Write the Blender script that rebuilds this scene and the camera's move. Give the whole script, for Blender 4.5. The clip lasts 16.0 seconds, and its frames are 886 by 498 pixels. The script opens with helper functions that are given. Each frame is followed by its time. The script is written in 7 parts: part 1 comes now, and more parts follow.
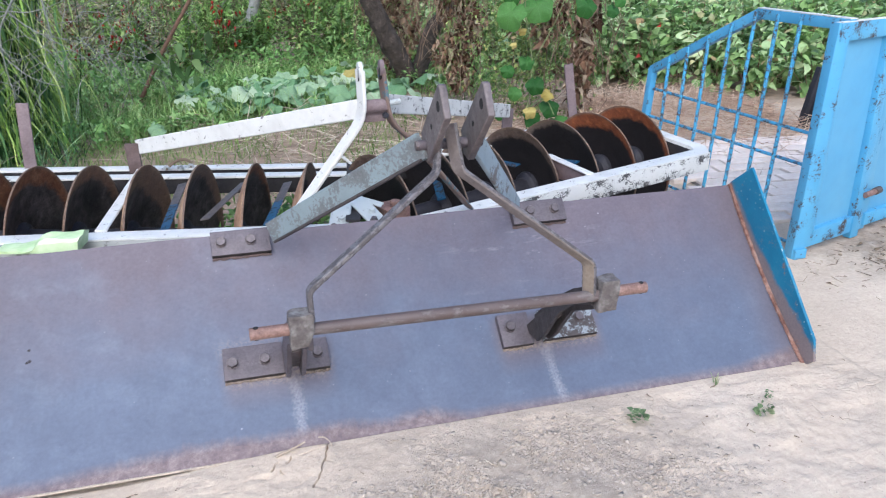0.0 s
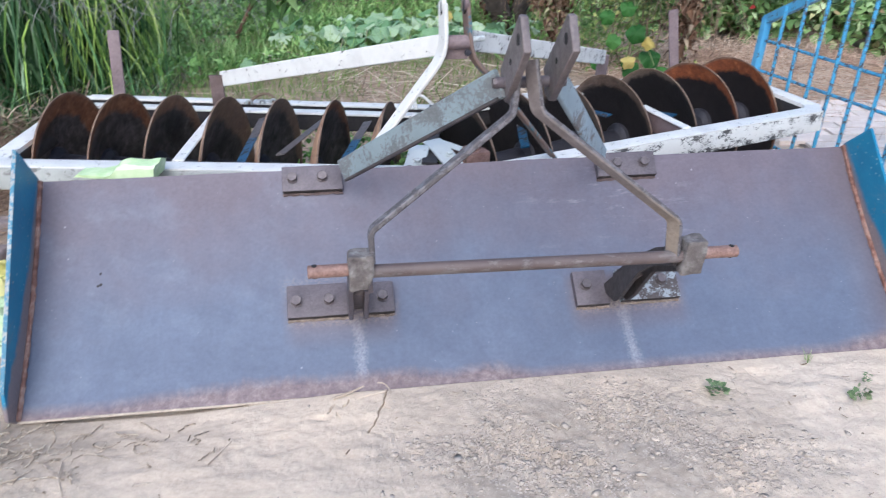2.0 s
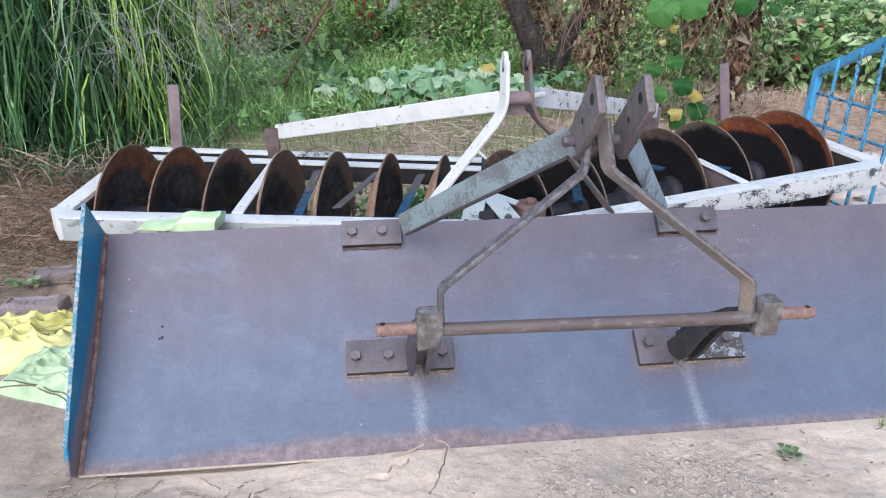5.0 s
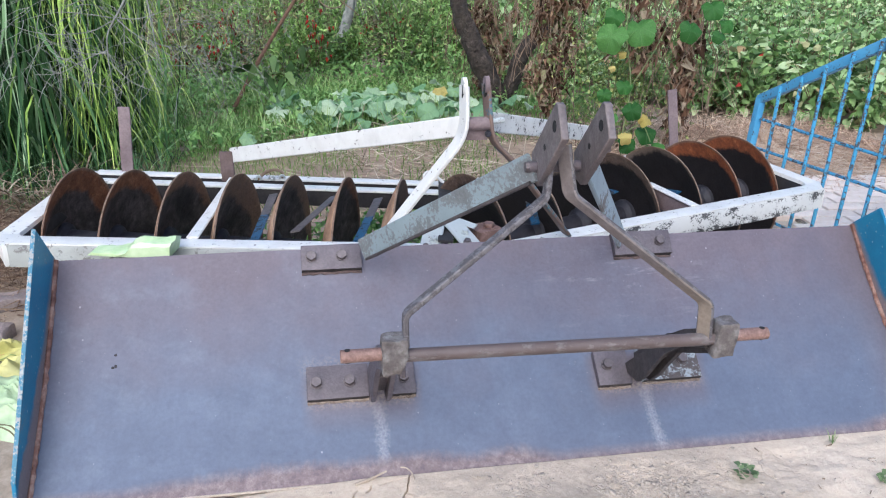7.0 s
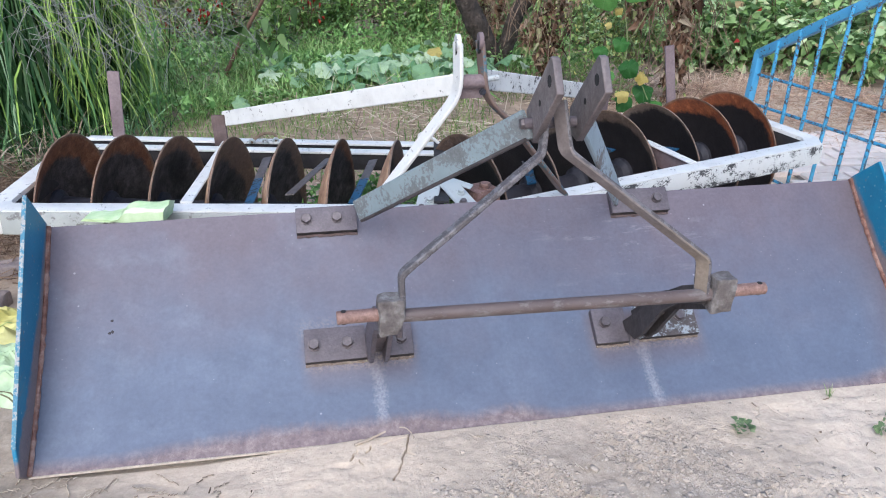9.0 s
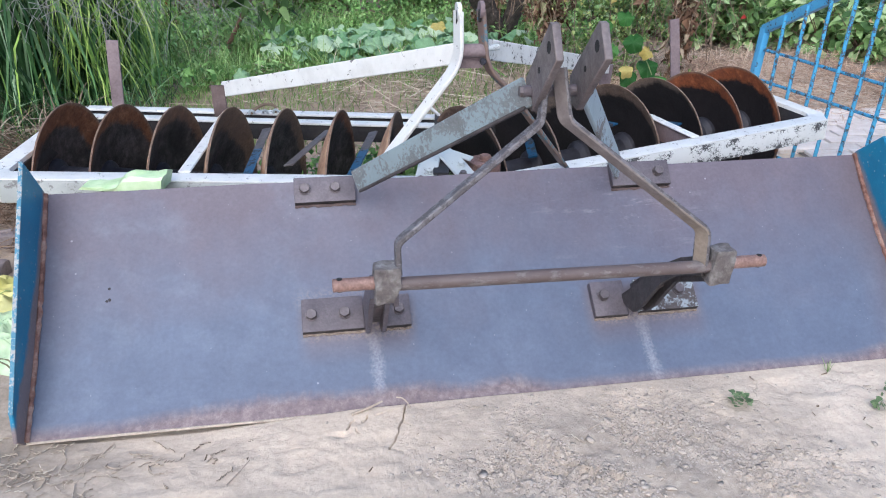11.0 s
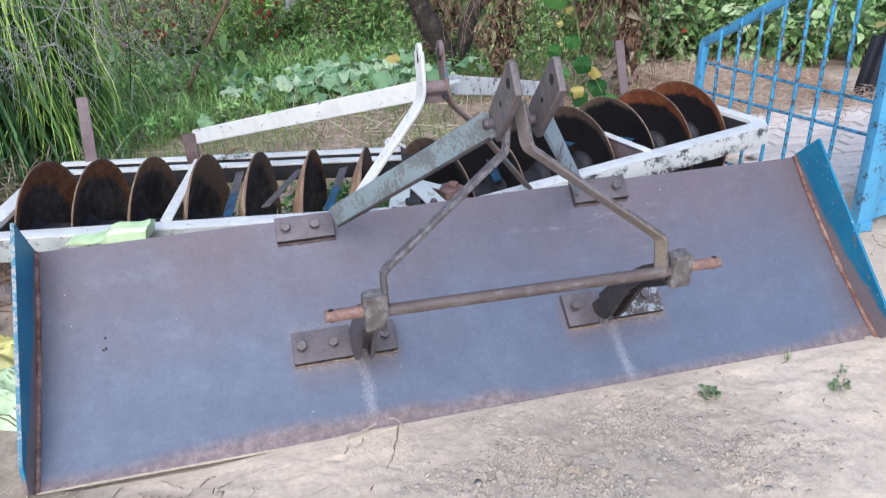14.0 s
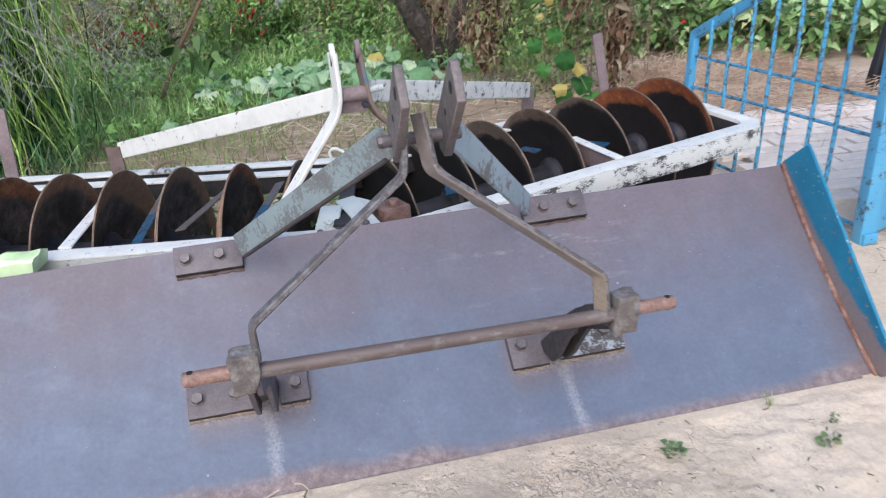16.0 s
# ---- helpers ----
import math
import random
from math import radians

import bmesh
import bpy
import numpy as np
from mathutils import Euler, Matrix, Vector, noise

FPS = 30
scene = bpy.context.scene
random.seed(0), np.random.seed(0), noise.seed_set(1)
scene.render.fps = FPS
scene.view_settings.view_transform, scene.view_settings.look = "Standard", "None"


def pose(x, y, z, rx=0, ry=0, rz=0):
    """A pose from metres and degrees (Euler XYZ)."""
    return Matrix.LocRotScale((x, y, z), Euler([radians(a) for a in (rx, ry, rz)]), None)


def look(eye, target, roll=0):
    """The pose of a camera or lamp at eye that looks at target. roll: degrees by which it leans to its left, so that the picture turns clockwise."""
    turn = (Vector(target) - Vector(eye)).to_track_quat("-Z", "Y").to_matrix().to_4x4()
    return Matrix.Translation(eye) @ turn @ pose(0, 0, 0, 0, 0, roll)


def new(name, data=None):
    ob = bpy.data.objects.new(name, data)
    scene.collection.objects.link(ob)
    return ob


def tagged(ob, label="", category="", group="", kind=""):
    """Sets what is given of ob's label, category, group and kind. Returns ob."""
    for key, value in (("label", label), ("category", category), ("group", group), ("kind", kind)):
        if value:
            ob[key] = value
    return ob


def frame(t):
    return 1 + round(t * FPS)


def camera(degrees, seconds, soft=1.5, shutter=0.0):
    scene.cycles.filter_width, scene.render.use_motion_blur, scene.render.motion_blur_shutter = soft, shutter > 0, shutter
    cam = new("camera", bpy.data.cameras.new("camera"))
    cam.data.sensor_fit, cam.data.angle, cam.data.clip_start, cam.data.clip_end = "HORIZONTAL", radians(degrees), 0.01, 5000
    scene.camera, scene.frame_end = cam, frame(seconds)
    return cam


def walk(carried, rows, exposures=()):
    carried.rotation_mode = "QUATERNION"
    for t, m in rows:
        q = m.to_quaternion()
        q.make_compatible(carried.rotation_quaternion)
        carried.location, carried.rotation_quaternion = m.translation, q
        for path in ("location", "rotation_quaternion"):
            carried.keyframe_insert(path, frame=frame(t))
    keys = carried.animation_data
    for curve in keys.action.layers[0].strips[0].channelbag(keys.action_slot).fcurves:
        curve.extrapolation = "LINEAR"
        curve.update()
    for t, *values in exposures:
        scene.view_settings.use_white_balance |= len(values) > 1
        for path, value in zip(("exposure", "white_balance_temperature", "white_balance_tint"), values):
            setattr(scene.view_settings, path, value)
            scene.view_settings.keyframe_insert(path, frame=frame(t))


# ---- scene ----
cam = camera(59.0, 16.0, soft=1.05, shutter=0.5)
PATH = [
    (0, (-0.497, -1.834, 1.307), (0.004, -0.048, 0.559), -0.4),
    (0.5, (-0.474, -1.819, 1.305), (0.063, -0.036, 0.573), -0.5),
    (1, (-0.455, -1.795, 1.281), (0.059, -0.016, 0.526), 0.6),
    (1.5, (-0.443, -1.783, 1.271), (0.002, 0.003, 0.488), 0.5),
    (2, (-0.431, -1.753, 1.25), (-0.162, 0.033, 0.392), 0.3),
    (2.5, (-0.436, -1.738, 1.248), (-0.208, 0.046, 0.372), 0.9),
    (3, (-0.443, -1.746, 1.269), (-0.271, 0.063, 0.434), 0.2),
    (3.5, (-0.466, -1.752, 1.268), (-0.283, 0.084, 0.497), 0.3),
    (3.7, (-0.477, -1.743, 1.271), (-0.313, 0.093, 0.496), 0.7),
    (5.8, (-0.524, -1.712, 1.261), (-0.284, 0.13, 0.52), -1.1),
    (6, (-0.529, -1.709, 1.259), (-0.268, 0.127, 0.511), -0.8),
    (6.5, (-0.534, -1.704, 1.269), (-0.24, 0.126, 0.516), 0.7),
    (7, (-0.543, -1.712, 1.277), (-0.215, 0.133, 0.577), 0.9),
    (7.5, (-0.551, -1.713, 1.276), (-0.249, 0.139, 0.586), 0.3),
    (8, (-0.542, -1.713, 1.274), (-0.259, 0.144, 0.586), -0.2),
    (8.5, (-0.527, -1.697, 1.261), (-0.236, 0.129, 0.499), -0.2),
    (9, (-0.536, -1.703, 1.262), (-0.208, 0.107, 0.477), 0.1),
    (11.3, (-0.514, -1.704, 1.236), (-0.204, 0.086, 0.4), 0.6),
    (11.5, (-0.49, -1.702, 1.238), (-0.21, 0.097, 0.411), 0.3),
    (12, (-0.426, -1.664, 1.22), (-0.178, 0.144, 0.4), -1.1),
    (12.5, (-0.445, -1.665, 1.222), (-0.171, 0.137, 0.398), -1.5),
    (13, (-0.477, -1.701, 1.256), (-0.258, 0.123, 0.465), -2.3),
    (13.5, (-0.532, -1.763, 1.273), (-0.265, 0.057, 0.486), -3.2),
    (13.8, (-0.57, -1.793, 1.288), (-0.179, 0.0, 0.493), -3.1),
    (14, (-0.575, -1.813, 1.293), (-0.169, -0.016, 0.514), -2.9),
    (14.5, (-0.463, -1.778, 1.298), (-0.051, 0.051, 0.603), -2.2),
    (15, (-0.325, -1.74, 1.268), (0.112, 0.076, 0.553), -2.3),
    (15.5, (-0.266, -1.715, 1.254), (0.14, 0.102, 0.523), -4.7),
    (16, (-0.245, -1.548, 1.24), (0.107, 0.257, 0.453), -4.3),
]
walk(cam, [(t, look(eye, target, roll)) for t, eye, target, roll in PATH], [(0.0, 0.82, 5730, 9), (2.0, 0.82, 5720, 9), (3.5, 0.80, 5640, 9), (6.0, 0.77, 5800, 9), (9.0, 0.77, 5730, 9), (12.5, 0.76, 5690, 9), (14.0, 0.76, 5760, 9), (14.5, 0.76, 5720, 9), (15.2, 0.76, 5960, 9), (16.0, 0.76, 6000, 9)])

# ---- world, sun, exposure ----
world = bpy.data.worlds.new("sky")
scene.world = world
world.use_nodes = True
wn = world.node_tree.nodes
sky = wn.new("ShaderNodeTexSky")
sky.sky_type = "NISHITA"
sky.sun_disc = False
sky.sun_elevation = radians(38)
sky.sun_rotation = radians(200)
sky.dust_density = 3.0
sky.ozone_density = 1.5
wn["Background"].inputs["Strength"].default_value = 0.15
world.node_tree.links.new(sky.outputs["Color"], wn["Background"].inputs["Color"])

sun_data = bpy.data.lights.new("sun", "SUN")
sun_data.energy = 1.05
sun_data.angle = radians(55)
sun_data.color = (1.0, 0.97, 0.93)
sun = new("sun", sun_data)
sun.matrix_world = look((-1.6, -4.5, 7.0), (0.2, 0.4, 0.2))


# ---- material helpers ----
def nodes_of(name):
    m = bpy.data.materials.new(name)
    m.use_nodes = True
    t = m.node_tree
    return m, t, t.nodes["Principled BSDF"]


def coords(t, kind="Object"):
    return t.nodes.new("ShaderNodeTexCoord").outputs[kind]


def noise_tex(t, vec, scale, detail=6.0, rough=0.6, distortion=0.0):
    n = t.nodes.new("ShaderNodeTexNoise")
    n.inputs["Scale"].default_value = scale
    n.inputs["Detail"].default_value = detail
    n.inputs["Roughness"].default_value = rough
    n.inputs["Distortion"].default_value = distortion
    t.links.new(vec, n.inputs["Vector"])
    return n.outputs["Fac"]


def ramp(t, fac, stops):
    r = t.nodes.new("ShaderNodeValToRGB")
    while len(r.color_ramp.elements) < len(stops):
        r.color_ramp.elements.new(0.5)
    for e, (p, c) in zip(r.color_ramp.elements, stops):
        e.position = p
        e.color = (*c, 1) if len(c) == 3 else c
    t.links.new(fac, r.inputs["Fac"])
    return r.outputs["Color"]


def band(t, fac, a, b):
    """0 below a, 1 above b."""
    m = t.nodes.new("ShaderNodeMapRange")
    m.inputs["From Min"].default_value, m.inputs["From Max"].default_value = a, b
    t.links.new(fac, m.inputs["Value"])
    return m.outputs["Result"]


def mathn(t, op, a, b=None):
    m = t.nodes.new("ShaderNodeMath")
    m.operation = op
    for i, v in enumerate((a, b)):
        if v is None:
            continue
        if isinstance(v, (int, float)):
            m.inputs[i].default_value = v
        else:
            t.links.new(v, m.inputs[i])
    return m.outputs[0]


def mix(t, fac, a, b, mode="MIX"):
    m = t.nodes.new("ShaderNodeMix")
    m.data_type, m.blend_type = "RGBA", mode
    for key, v in (("Factor", fac), ("A", a), ("B", b)):
        s = [i for i in m.inputs if i.name == key and (i.type == "RGBA" or key == "Factor")][0]
        if isinstance(v, (int, float)):
            s.default_value = v
        elif isinstance(v, tuple):
            s.default_value = (*v, 1)
        else:
            t.links.new(v, s)
    return [o for o in m.outputs if o.type == "RGBA"][0]


def bump(t, bsdf, height, strength=0.3, distance=0.005):
    b = t.nodes.new("ShaderNodeBump")
    b.inputs["Strength"].default_value = strength
    b.inputs["Distance"].default_value = distance
    t.links.new(height, b.inputs["Height"])
    t.links.new(b.outputs["Normal"], bsdf.inputs["Normal"])


def mottled(name, stops, scale=10.0, rough=0.8, metal=0.0, grain=120.0, relief=0.3, depth=0.003, varied=0.0):
    """A plain stained surface: large blotches, fine grain and relief."""
    m, t, b = nodes_of(name)
    v = coords(t)
    col = ramp(t, noise_tex(t, v, scale), stops)
    fine = noise_tex(t, v, grain, 4)
    col = mix(t, 0.35, col, ramp(t, fine, [(0.3, (0.25, 0.25, 0.25)), (0.7, (0.75, 0.75, 0.75))]), "OVERLAY")
    if varied:
        info = t.nodes.new("ShaderNodeObjectInfo")
        k = mathn(t, "ADD", mathn(t, "MULTIPLY", info.outputs["Random"], varied), 1 - varied / 2)
        hsv = t.nodes.new("ShaderNodeHueSaturation")
        t.links.new(col, hsv.inputs["Color"])
        t.links.new(k, hsv.inputs["Value"])
        col = hsv.outputs["Color"]
    t.links.new(col, b.inputs["Base Color"])
    b.inputs["Metallic"].default_value = metal
    r = band(t, noise_tex(t, v, scale * 3), 0.2, 0.8)
    t.links.new(mathn(t, "ADD", mathn(t, "MULTIPLY", r, 0.25), rough - 0.12), b.inputs["Roughness"])
    bump(t, b, mathn(t, "ADD", fine, mathn(t, "MULTIPLY", noise_tex(t, v, scale * 2), 2.0)), relief, depth)
    return m


def flaked(name, paint, under, amount=0.5, scale=18.0, rough=0.5, stretch=(1, 1, 1), chips=60.0, paint2=None, smudge=0.0):
    """Old paint with chips through to what lies under it."""
    m, t, b = nodes_of(name)
    v = coords(t)
    mp = t.nodes.new("ShaderNodeMapping")
    mp.inputs["Scale"].default_value = stretch
    t.links.new(v, mp.inputs["Vector"])
    vs = mp.outputs["Vector"]
    big = noise_tex(t, vs, scale, 8, 0.65)
    small = noise_tex(t, vs, chips, 6, 0.7)
    worn = mathn(t, "ADD", mathn(t, "MULTIPLY", big, 0.6), mathn(t, "MULTIPLY", small, 0.4))
    gone = band(t, worn, 0.62 - amount * 0.25, 0.64 - amount * 0.25 + 0.02)
    dirt = noise_tex(t, v, scale * 0.4, 5)
    p2 = paint2 or tuple(c * 0.8 for c in paint)
    col_p = ramp(t, dirt, [(0.3, p2), (0.65, paint)])
    if smudge:
        grime = mathn(t, "MULTIPLY", band(t, noise_tex(t, v, 13, 7, 0.72), 0.46, 0.74), smudge)
        col_p = mix(t, grime, col_p, tuple(0.35 * c + 0.06 for c in paint))
    col_u = ramp(t, small, [(0.3, tuple(c * 0.5 for c in under)), (0.7, under)])
    t.links.new(mix(t, gone, col_p, col_u), b.inputs["Base Color"])
    t.links.new(mathn(t, "ADD", mathn(t, "MULTIPLY", gone, 0.3), rough), b.inputs["Roughness"])
    bump(t, b, mathn(t, "ADD", mathn(t, "MULTIPLY", gone, -1.0), mathn(t, "MULTIPLY", small, 0.6)), 0.35, 0.002)
    return m


def leafy(name, stops, rough=0.5, back=0.35, spot=18.0):
    """Leaves: a tone of its own for each leaf, thin enough to let light through."""
    m, t, b = nodes_of(name)
    geo = t.nodes.new("ShaderNodeNewGeometry")
    v = coords(t)
    col = ramp(t, geo.outputs["Random Per Island"], stops)
    patch = ramp(t, noise_tex(t, v, 1.9, 4), [(0.32, (0.22, 0.22, 0.22)), (0.68, (0.72, 0.72, 0.72))])
    col = mix(t, 0.7, col, patch, "OVERLAY")
    col = mix(t, 0.35, col, ramp(t, noise_tex(t, v, spot, 4), [(0.3, (0.3, 0.3, 0.3)), (0.7, (0.7, 0.7, 0.7))]), "OVERLAY")
    t.links.new(col, b.inputs["Base Color"])
    b.inputs["Roughness"].default_value = rough
    b.inputs["Specular IOR Level"].default_value = 0.2
    tr = t.nodes.new("ShaderNodeBsdfTranslucent")
    t.links.new(col, tr.inputs["Color"])
    ms = t.nodes.new("ShaderNodeMixShader")
    ms.inputs["Fac"].default_value = back
    t.links.new(b.outputs["BSDF"], ms.inputs[1])
    t.links.new(tr.outputs["BSDF"], ms.inputs[2])
    t.links.new(ms.outputs["Shader"], t.nodes["Material Output"].inputs["Surface"])
    return m


def big_leaf(name, stops, spot=25.0, back=0.3):
    """Large single leaves, each an object: tone by the object's own random."""
    m, t, b = nodes_of(name)
    info = t.nodes.new("ShaderNodeObjectInfo")
    v = coords(t)
    col = ramp(t, info.outputs["Random"], stops)
    col = mix(t, 0.5, col, ramp(t, noise_tex(t, v, spot, 5), [(0.3, (0.3, 0.3, 0.3)), (0.7, (0.72, 0.72, 0.72))]), "OVERLAY")
    sep = t.nodes.new("ShaderNodeSeparateXYZ")
    t.links.new(v, sep.inputs[0])
    ang = mathn(t, "ARCTAN2", sep.outputs["X"], sep.outputs["Y"])
    vein = band(t, mathn(t, "ABSOLUTE", mathn(t, "SINE", mathn(t, "MULTIPLY", ang, 3.5))), 0.14, 0.02)
    col = mix(t, mathn(t, "MULTIPLY", vein, 0.07), col, (0.50, 0.60, 0.36))
    t.links.new(col, b.inputs["Base Color"])
    b.inputs["Roughness"].default_value = 0.55
    b.inputs["Specular IOR Level"].default_value = 0.2
    bump(t, b, noise_tex(t, v, 40, 4), 0.4, 0.004)
    tr = t.nodes.new("ShaderNodeBsdfTranslucent")
    t.links.new(col, tr.inputs["Color"])
    ms = t.nodes.new("ShaderNodeMixShader")
    ms.inputs["Fac"].default_value = back
    t.links.new(b.outputs["BSDF"], ms.inputs[1])
    t.links.new(tr.outputs["BSDF"], ms.inputs[2])
    t.links.new(ms.outputs["Shader"], t.nodes["Material Output"].inputs["Surface"])
    return m


# ---- materials ----
def soil_material():
    """Pale trodden silt by the yard, darker loose earth towards the garden."""
    m, t, b = nodes_of("dry_silt")
    v = coords(t)
    sep = t.nodes.new("ShaderNodeSeparateXYZ")
    t.links.new(v, sep.inputs[0])
    blot = mathn(t, "ADD", mathn(t, "MULTIPLY", noise_tex(t, v, 1.7, 8, 0.65), 0.65), mathn(t, "MULTIPLY", noise_tex(t, v, 0.45, 5, 0.6), 0.35))
    pale = ramp(t, blot, [(0.3, (0.500, 0.402, 0.308)), (0.5, (0.585, 0.483, 0.380)), (0.7, (0.655, 0.553, 0.448))])
    loose = ramp(t, noise_tex(t, v, 9, 8, 0.7), [(0.3, (0.22, 0.160, 0.112)), (0.6, (0.365, 0.275, 0.205)), (0.75, (0.48, 0.385, 0.30))])
    edge = mathn(t, "ADD", sep.outputs["Y"], mathn(t, "MULTIPLY", noise_tex(t, v, 1.1, 5), 1.6))
    # the garden soil begins behind the harrow, but not on the yard beside the gate
    side = band(t, sep.outputs["X"], 1.0, 1.6)
    back = mathn(t, "SUBTRACT", band(t, edge, 1.5, 2.4), mathn(t, "MULTIPLY", side, band(t, edge, 4.6, 3.8)))
    back = band(t, back, 0.0, 1.0)
    # broken, slightly browner soil dragged up before the blade
    dx = mathn(t, "MULTIPLY", mathn(t, "SUBTRACT", sep.outputs["X"], 0.16), 0.60)
    dy = mathn(t, "ADD", sep.outputs["Y"], 0.32)
    far = mathn(t, "SQRT", mathn(t, "ADD", mathn(t, "MULTIPLY", dx, dx), mathn(t, "MULTIPLY", dy, dy)))
    broken = band(t, mathn(t, "ADD", far, mathn(t, "MULTIPLY", noise_tex(t, v, 5, 7, 0.7), 0.55)), 0.70, 0.44)
    pale = mix(t, mathn(t, "MULTIPLY", broken, 0.95), pale, ramp(t, noise_tex(t, v, 22, 6, 0.7), [(0.3, (0.285, 0.236, 0.189)), (0.55, (0.385, 0.324, 0.263)), (0.75, (0.51, 0.436, 0.361))]))
    # trampled straw and earth beside the worn end
    tx = mathn(t, "MULTIPLY", mathn(t, "ADD", sep.outputs["X"], 1.85), 0.85)
    ty = mathn(t, "MULTIPLY", mathn(t, "SUBTRACT", sep.outputs["Y"], 0.25), 0.6)
    td = mathn(t, "SQRT", mathn(t, "ADD", mathn(t, "MULTIPLY", tx, tx), mathn(t, "MULTIPLY", ty, ty)))
    trod = band(t, mathn(t, "ADD", td, mathn(t, "MULTIPLY", noise_tex(t, v, 2.6, 7, 0.68), 0.6)), 1.12, 0.80)
    pale = mix(t, mathn(t, "MULTIPLY", trod, 0.92), pale, ramp(t, noise_tex(t, v, 12, 7, 0.7), [(0.3, (0.20, 0.16, 0.12)), (0.55, (0.32, 0.265, 0.21)), (0.75, (0.45, 0.375, 0.30))]))
    # brown earth and rotted leaves before the gate, its panel's shadow painted in
    gx = mathn(t, "MULTIPLY", mathn(t, "SUBTRACT", sep.outputs["X"], 2.35), 0.6)
    gy = mathn(t, "SUBTRACT", sep.outputs["Y"], mathn(t, "ADD", 0.72, mathn(t, "MULTIPLY", mathn(t, "SUBTRACT", sep.outputs["X"], 2.0), 0.3)))
    gd = mathn(t, "SQRT", mathn(t, "ADD", mathn(t, "MULTIPLY", gx, gx), mathn(t, "MULTIPLY", gy, gy)))
    litter_shadow = band(t, mathn(t, "ADD", gd, mathn(t, "MULTIPLY", noise_tex(t, v, 7, 7, 0.7), 0.5)), 0.62, 0.34)
    pale = mix(t, mathn(t, "MULTIPLY", litter_shadow, 0.85), pale, ramp(t, noise_tex(t, v, 25, 7, 0.75), [(0.3, (0.17, 0.125, 0.09)), (0.55, (0.32, 0.255, 0.20)), (0.75, (0.50, 0.42, 0.345))]))
    col = mix(t, back, pale, loose)
    fine = noise_tex(t, v, 70, 8, 0.7)
    col = mix(t, 0.32, col, ramp(t, fine, [(0.3, (0.28, 0.28, 0.28)), (0.7, (0.72, 0.72, 0.72))]), "OVERLAY")
    # scattered dark trash and crumbs
    crumbs = t.nodes.new("ShaderNodeTexVoronoi")
    crumbs.inputs["Scale"].default_value = 26
    t.links.new(v, crumbs.inputs["Vector"])
    spots = mathn(t, "MULTIPLY", band(t, mathn(t, "ADD", crumbs.outputs["Distance"], mathn(t, "MULTIPLY", noise_tex(t, v, 120, 3), 0.12)), 0.15, 0.10), band(t, noise_tex(t, v, 3.1, 4), 0.52, 0.66))
    col = mix(t, spots, col, (0.16, 0.11, 0.075))
    t.links.new(col, b.inputs["Base Color"])
    b.inputs["Roughness"].default_value = 0.95
    b.inputs["Specular IOR Level"].default_value = 0.2
    crisp = noise_tex(t, v, 210, 4, 0.75)
    # drying cracks and flaking crust in patches
    warp = t.nodes.new("ShaderNodeTexNoise")
    warp.inputs["Scale"].default_value = 11
    t.links.new(v, warp.inputs["Vector"])
    add = t.nodes.new("ShaderNodeVectorMath")
    add.operation = "MULTIPLY_ADD"
    t.links.new(warp.outputs["Color"], add.inputs[0])
    add.inputs[1].default_value = (0.09, 0.09, 0.0)
    t.links.new(v, add.inputs[2])
    plates = t.nodes.new("ShaderNodeTexVoronoi")
    plates.feature = "DISTANCE_TO_EDGE"
    plates.inputs["Scale"].default_value = 9
    t.links.new(add.outputs[0], plates.inputs["Vector"])
    crack = mathn(t, "MULTIPLY", band(t, plates.outputs["Distance"], 0.025, 0.0), band(t, noise_tex(t, v, 2.4, 5), 0.60, 0.70))
    # cracks also tinted darker, for the shade inside them
    t.links.new(mix(t, mathn(t, "MULTIPLY", crack, 0.22), col, (0.22, 0.17, 0.125)), b.inputs["Base Color"])
    # trodden smooth in places, crumbly in others
    worn = band(t, noise_tex(t, v, 3.3, 5, 0.6), 0.40, 0.62)
    coarse = mathn(t, "MULTIPLY", noise_tex(t, v, 17, 9, 0.75), mathn(t, "ADD", mathn(t, "MULTIPLY", worn, 1.9), 0.6))
    h = mathn(t, "ADD", mathn(t, "MULTIPLY", mathn(t, "ADD", fine, mathn(t, "MULTIPLY", crisp, 0.4)), mathn(t, "ADD", mathn(t, "MULTIPLY", worn, 0.6), 0.3)), mathn(t, "SUBTRACT", coarse, mathn(t, "MULTIPLY", crack, 1.0)))
    bump(t, b, h, 0.48, 0.009)
    return m


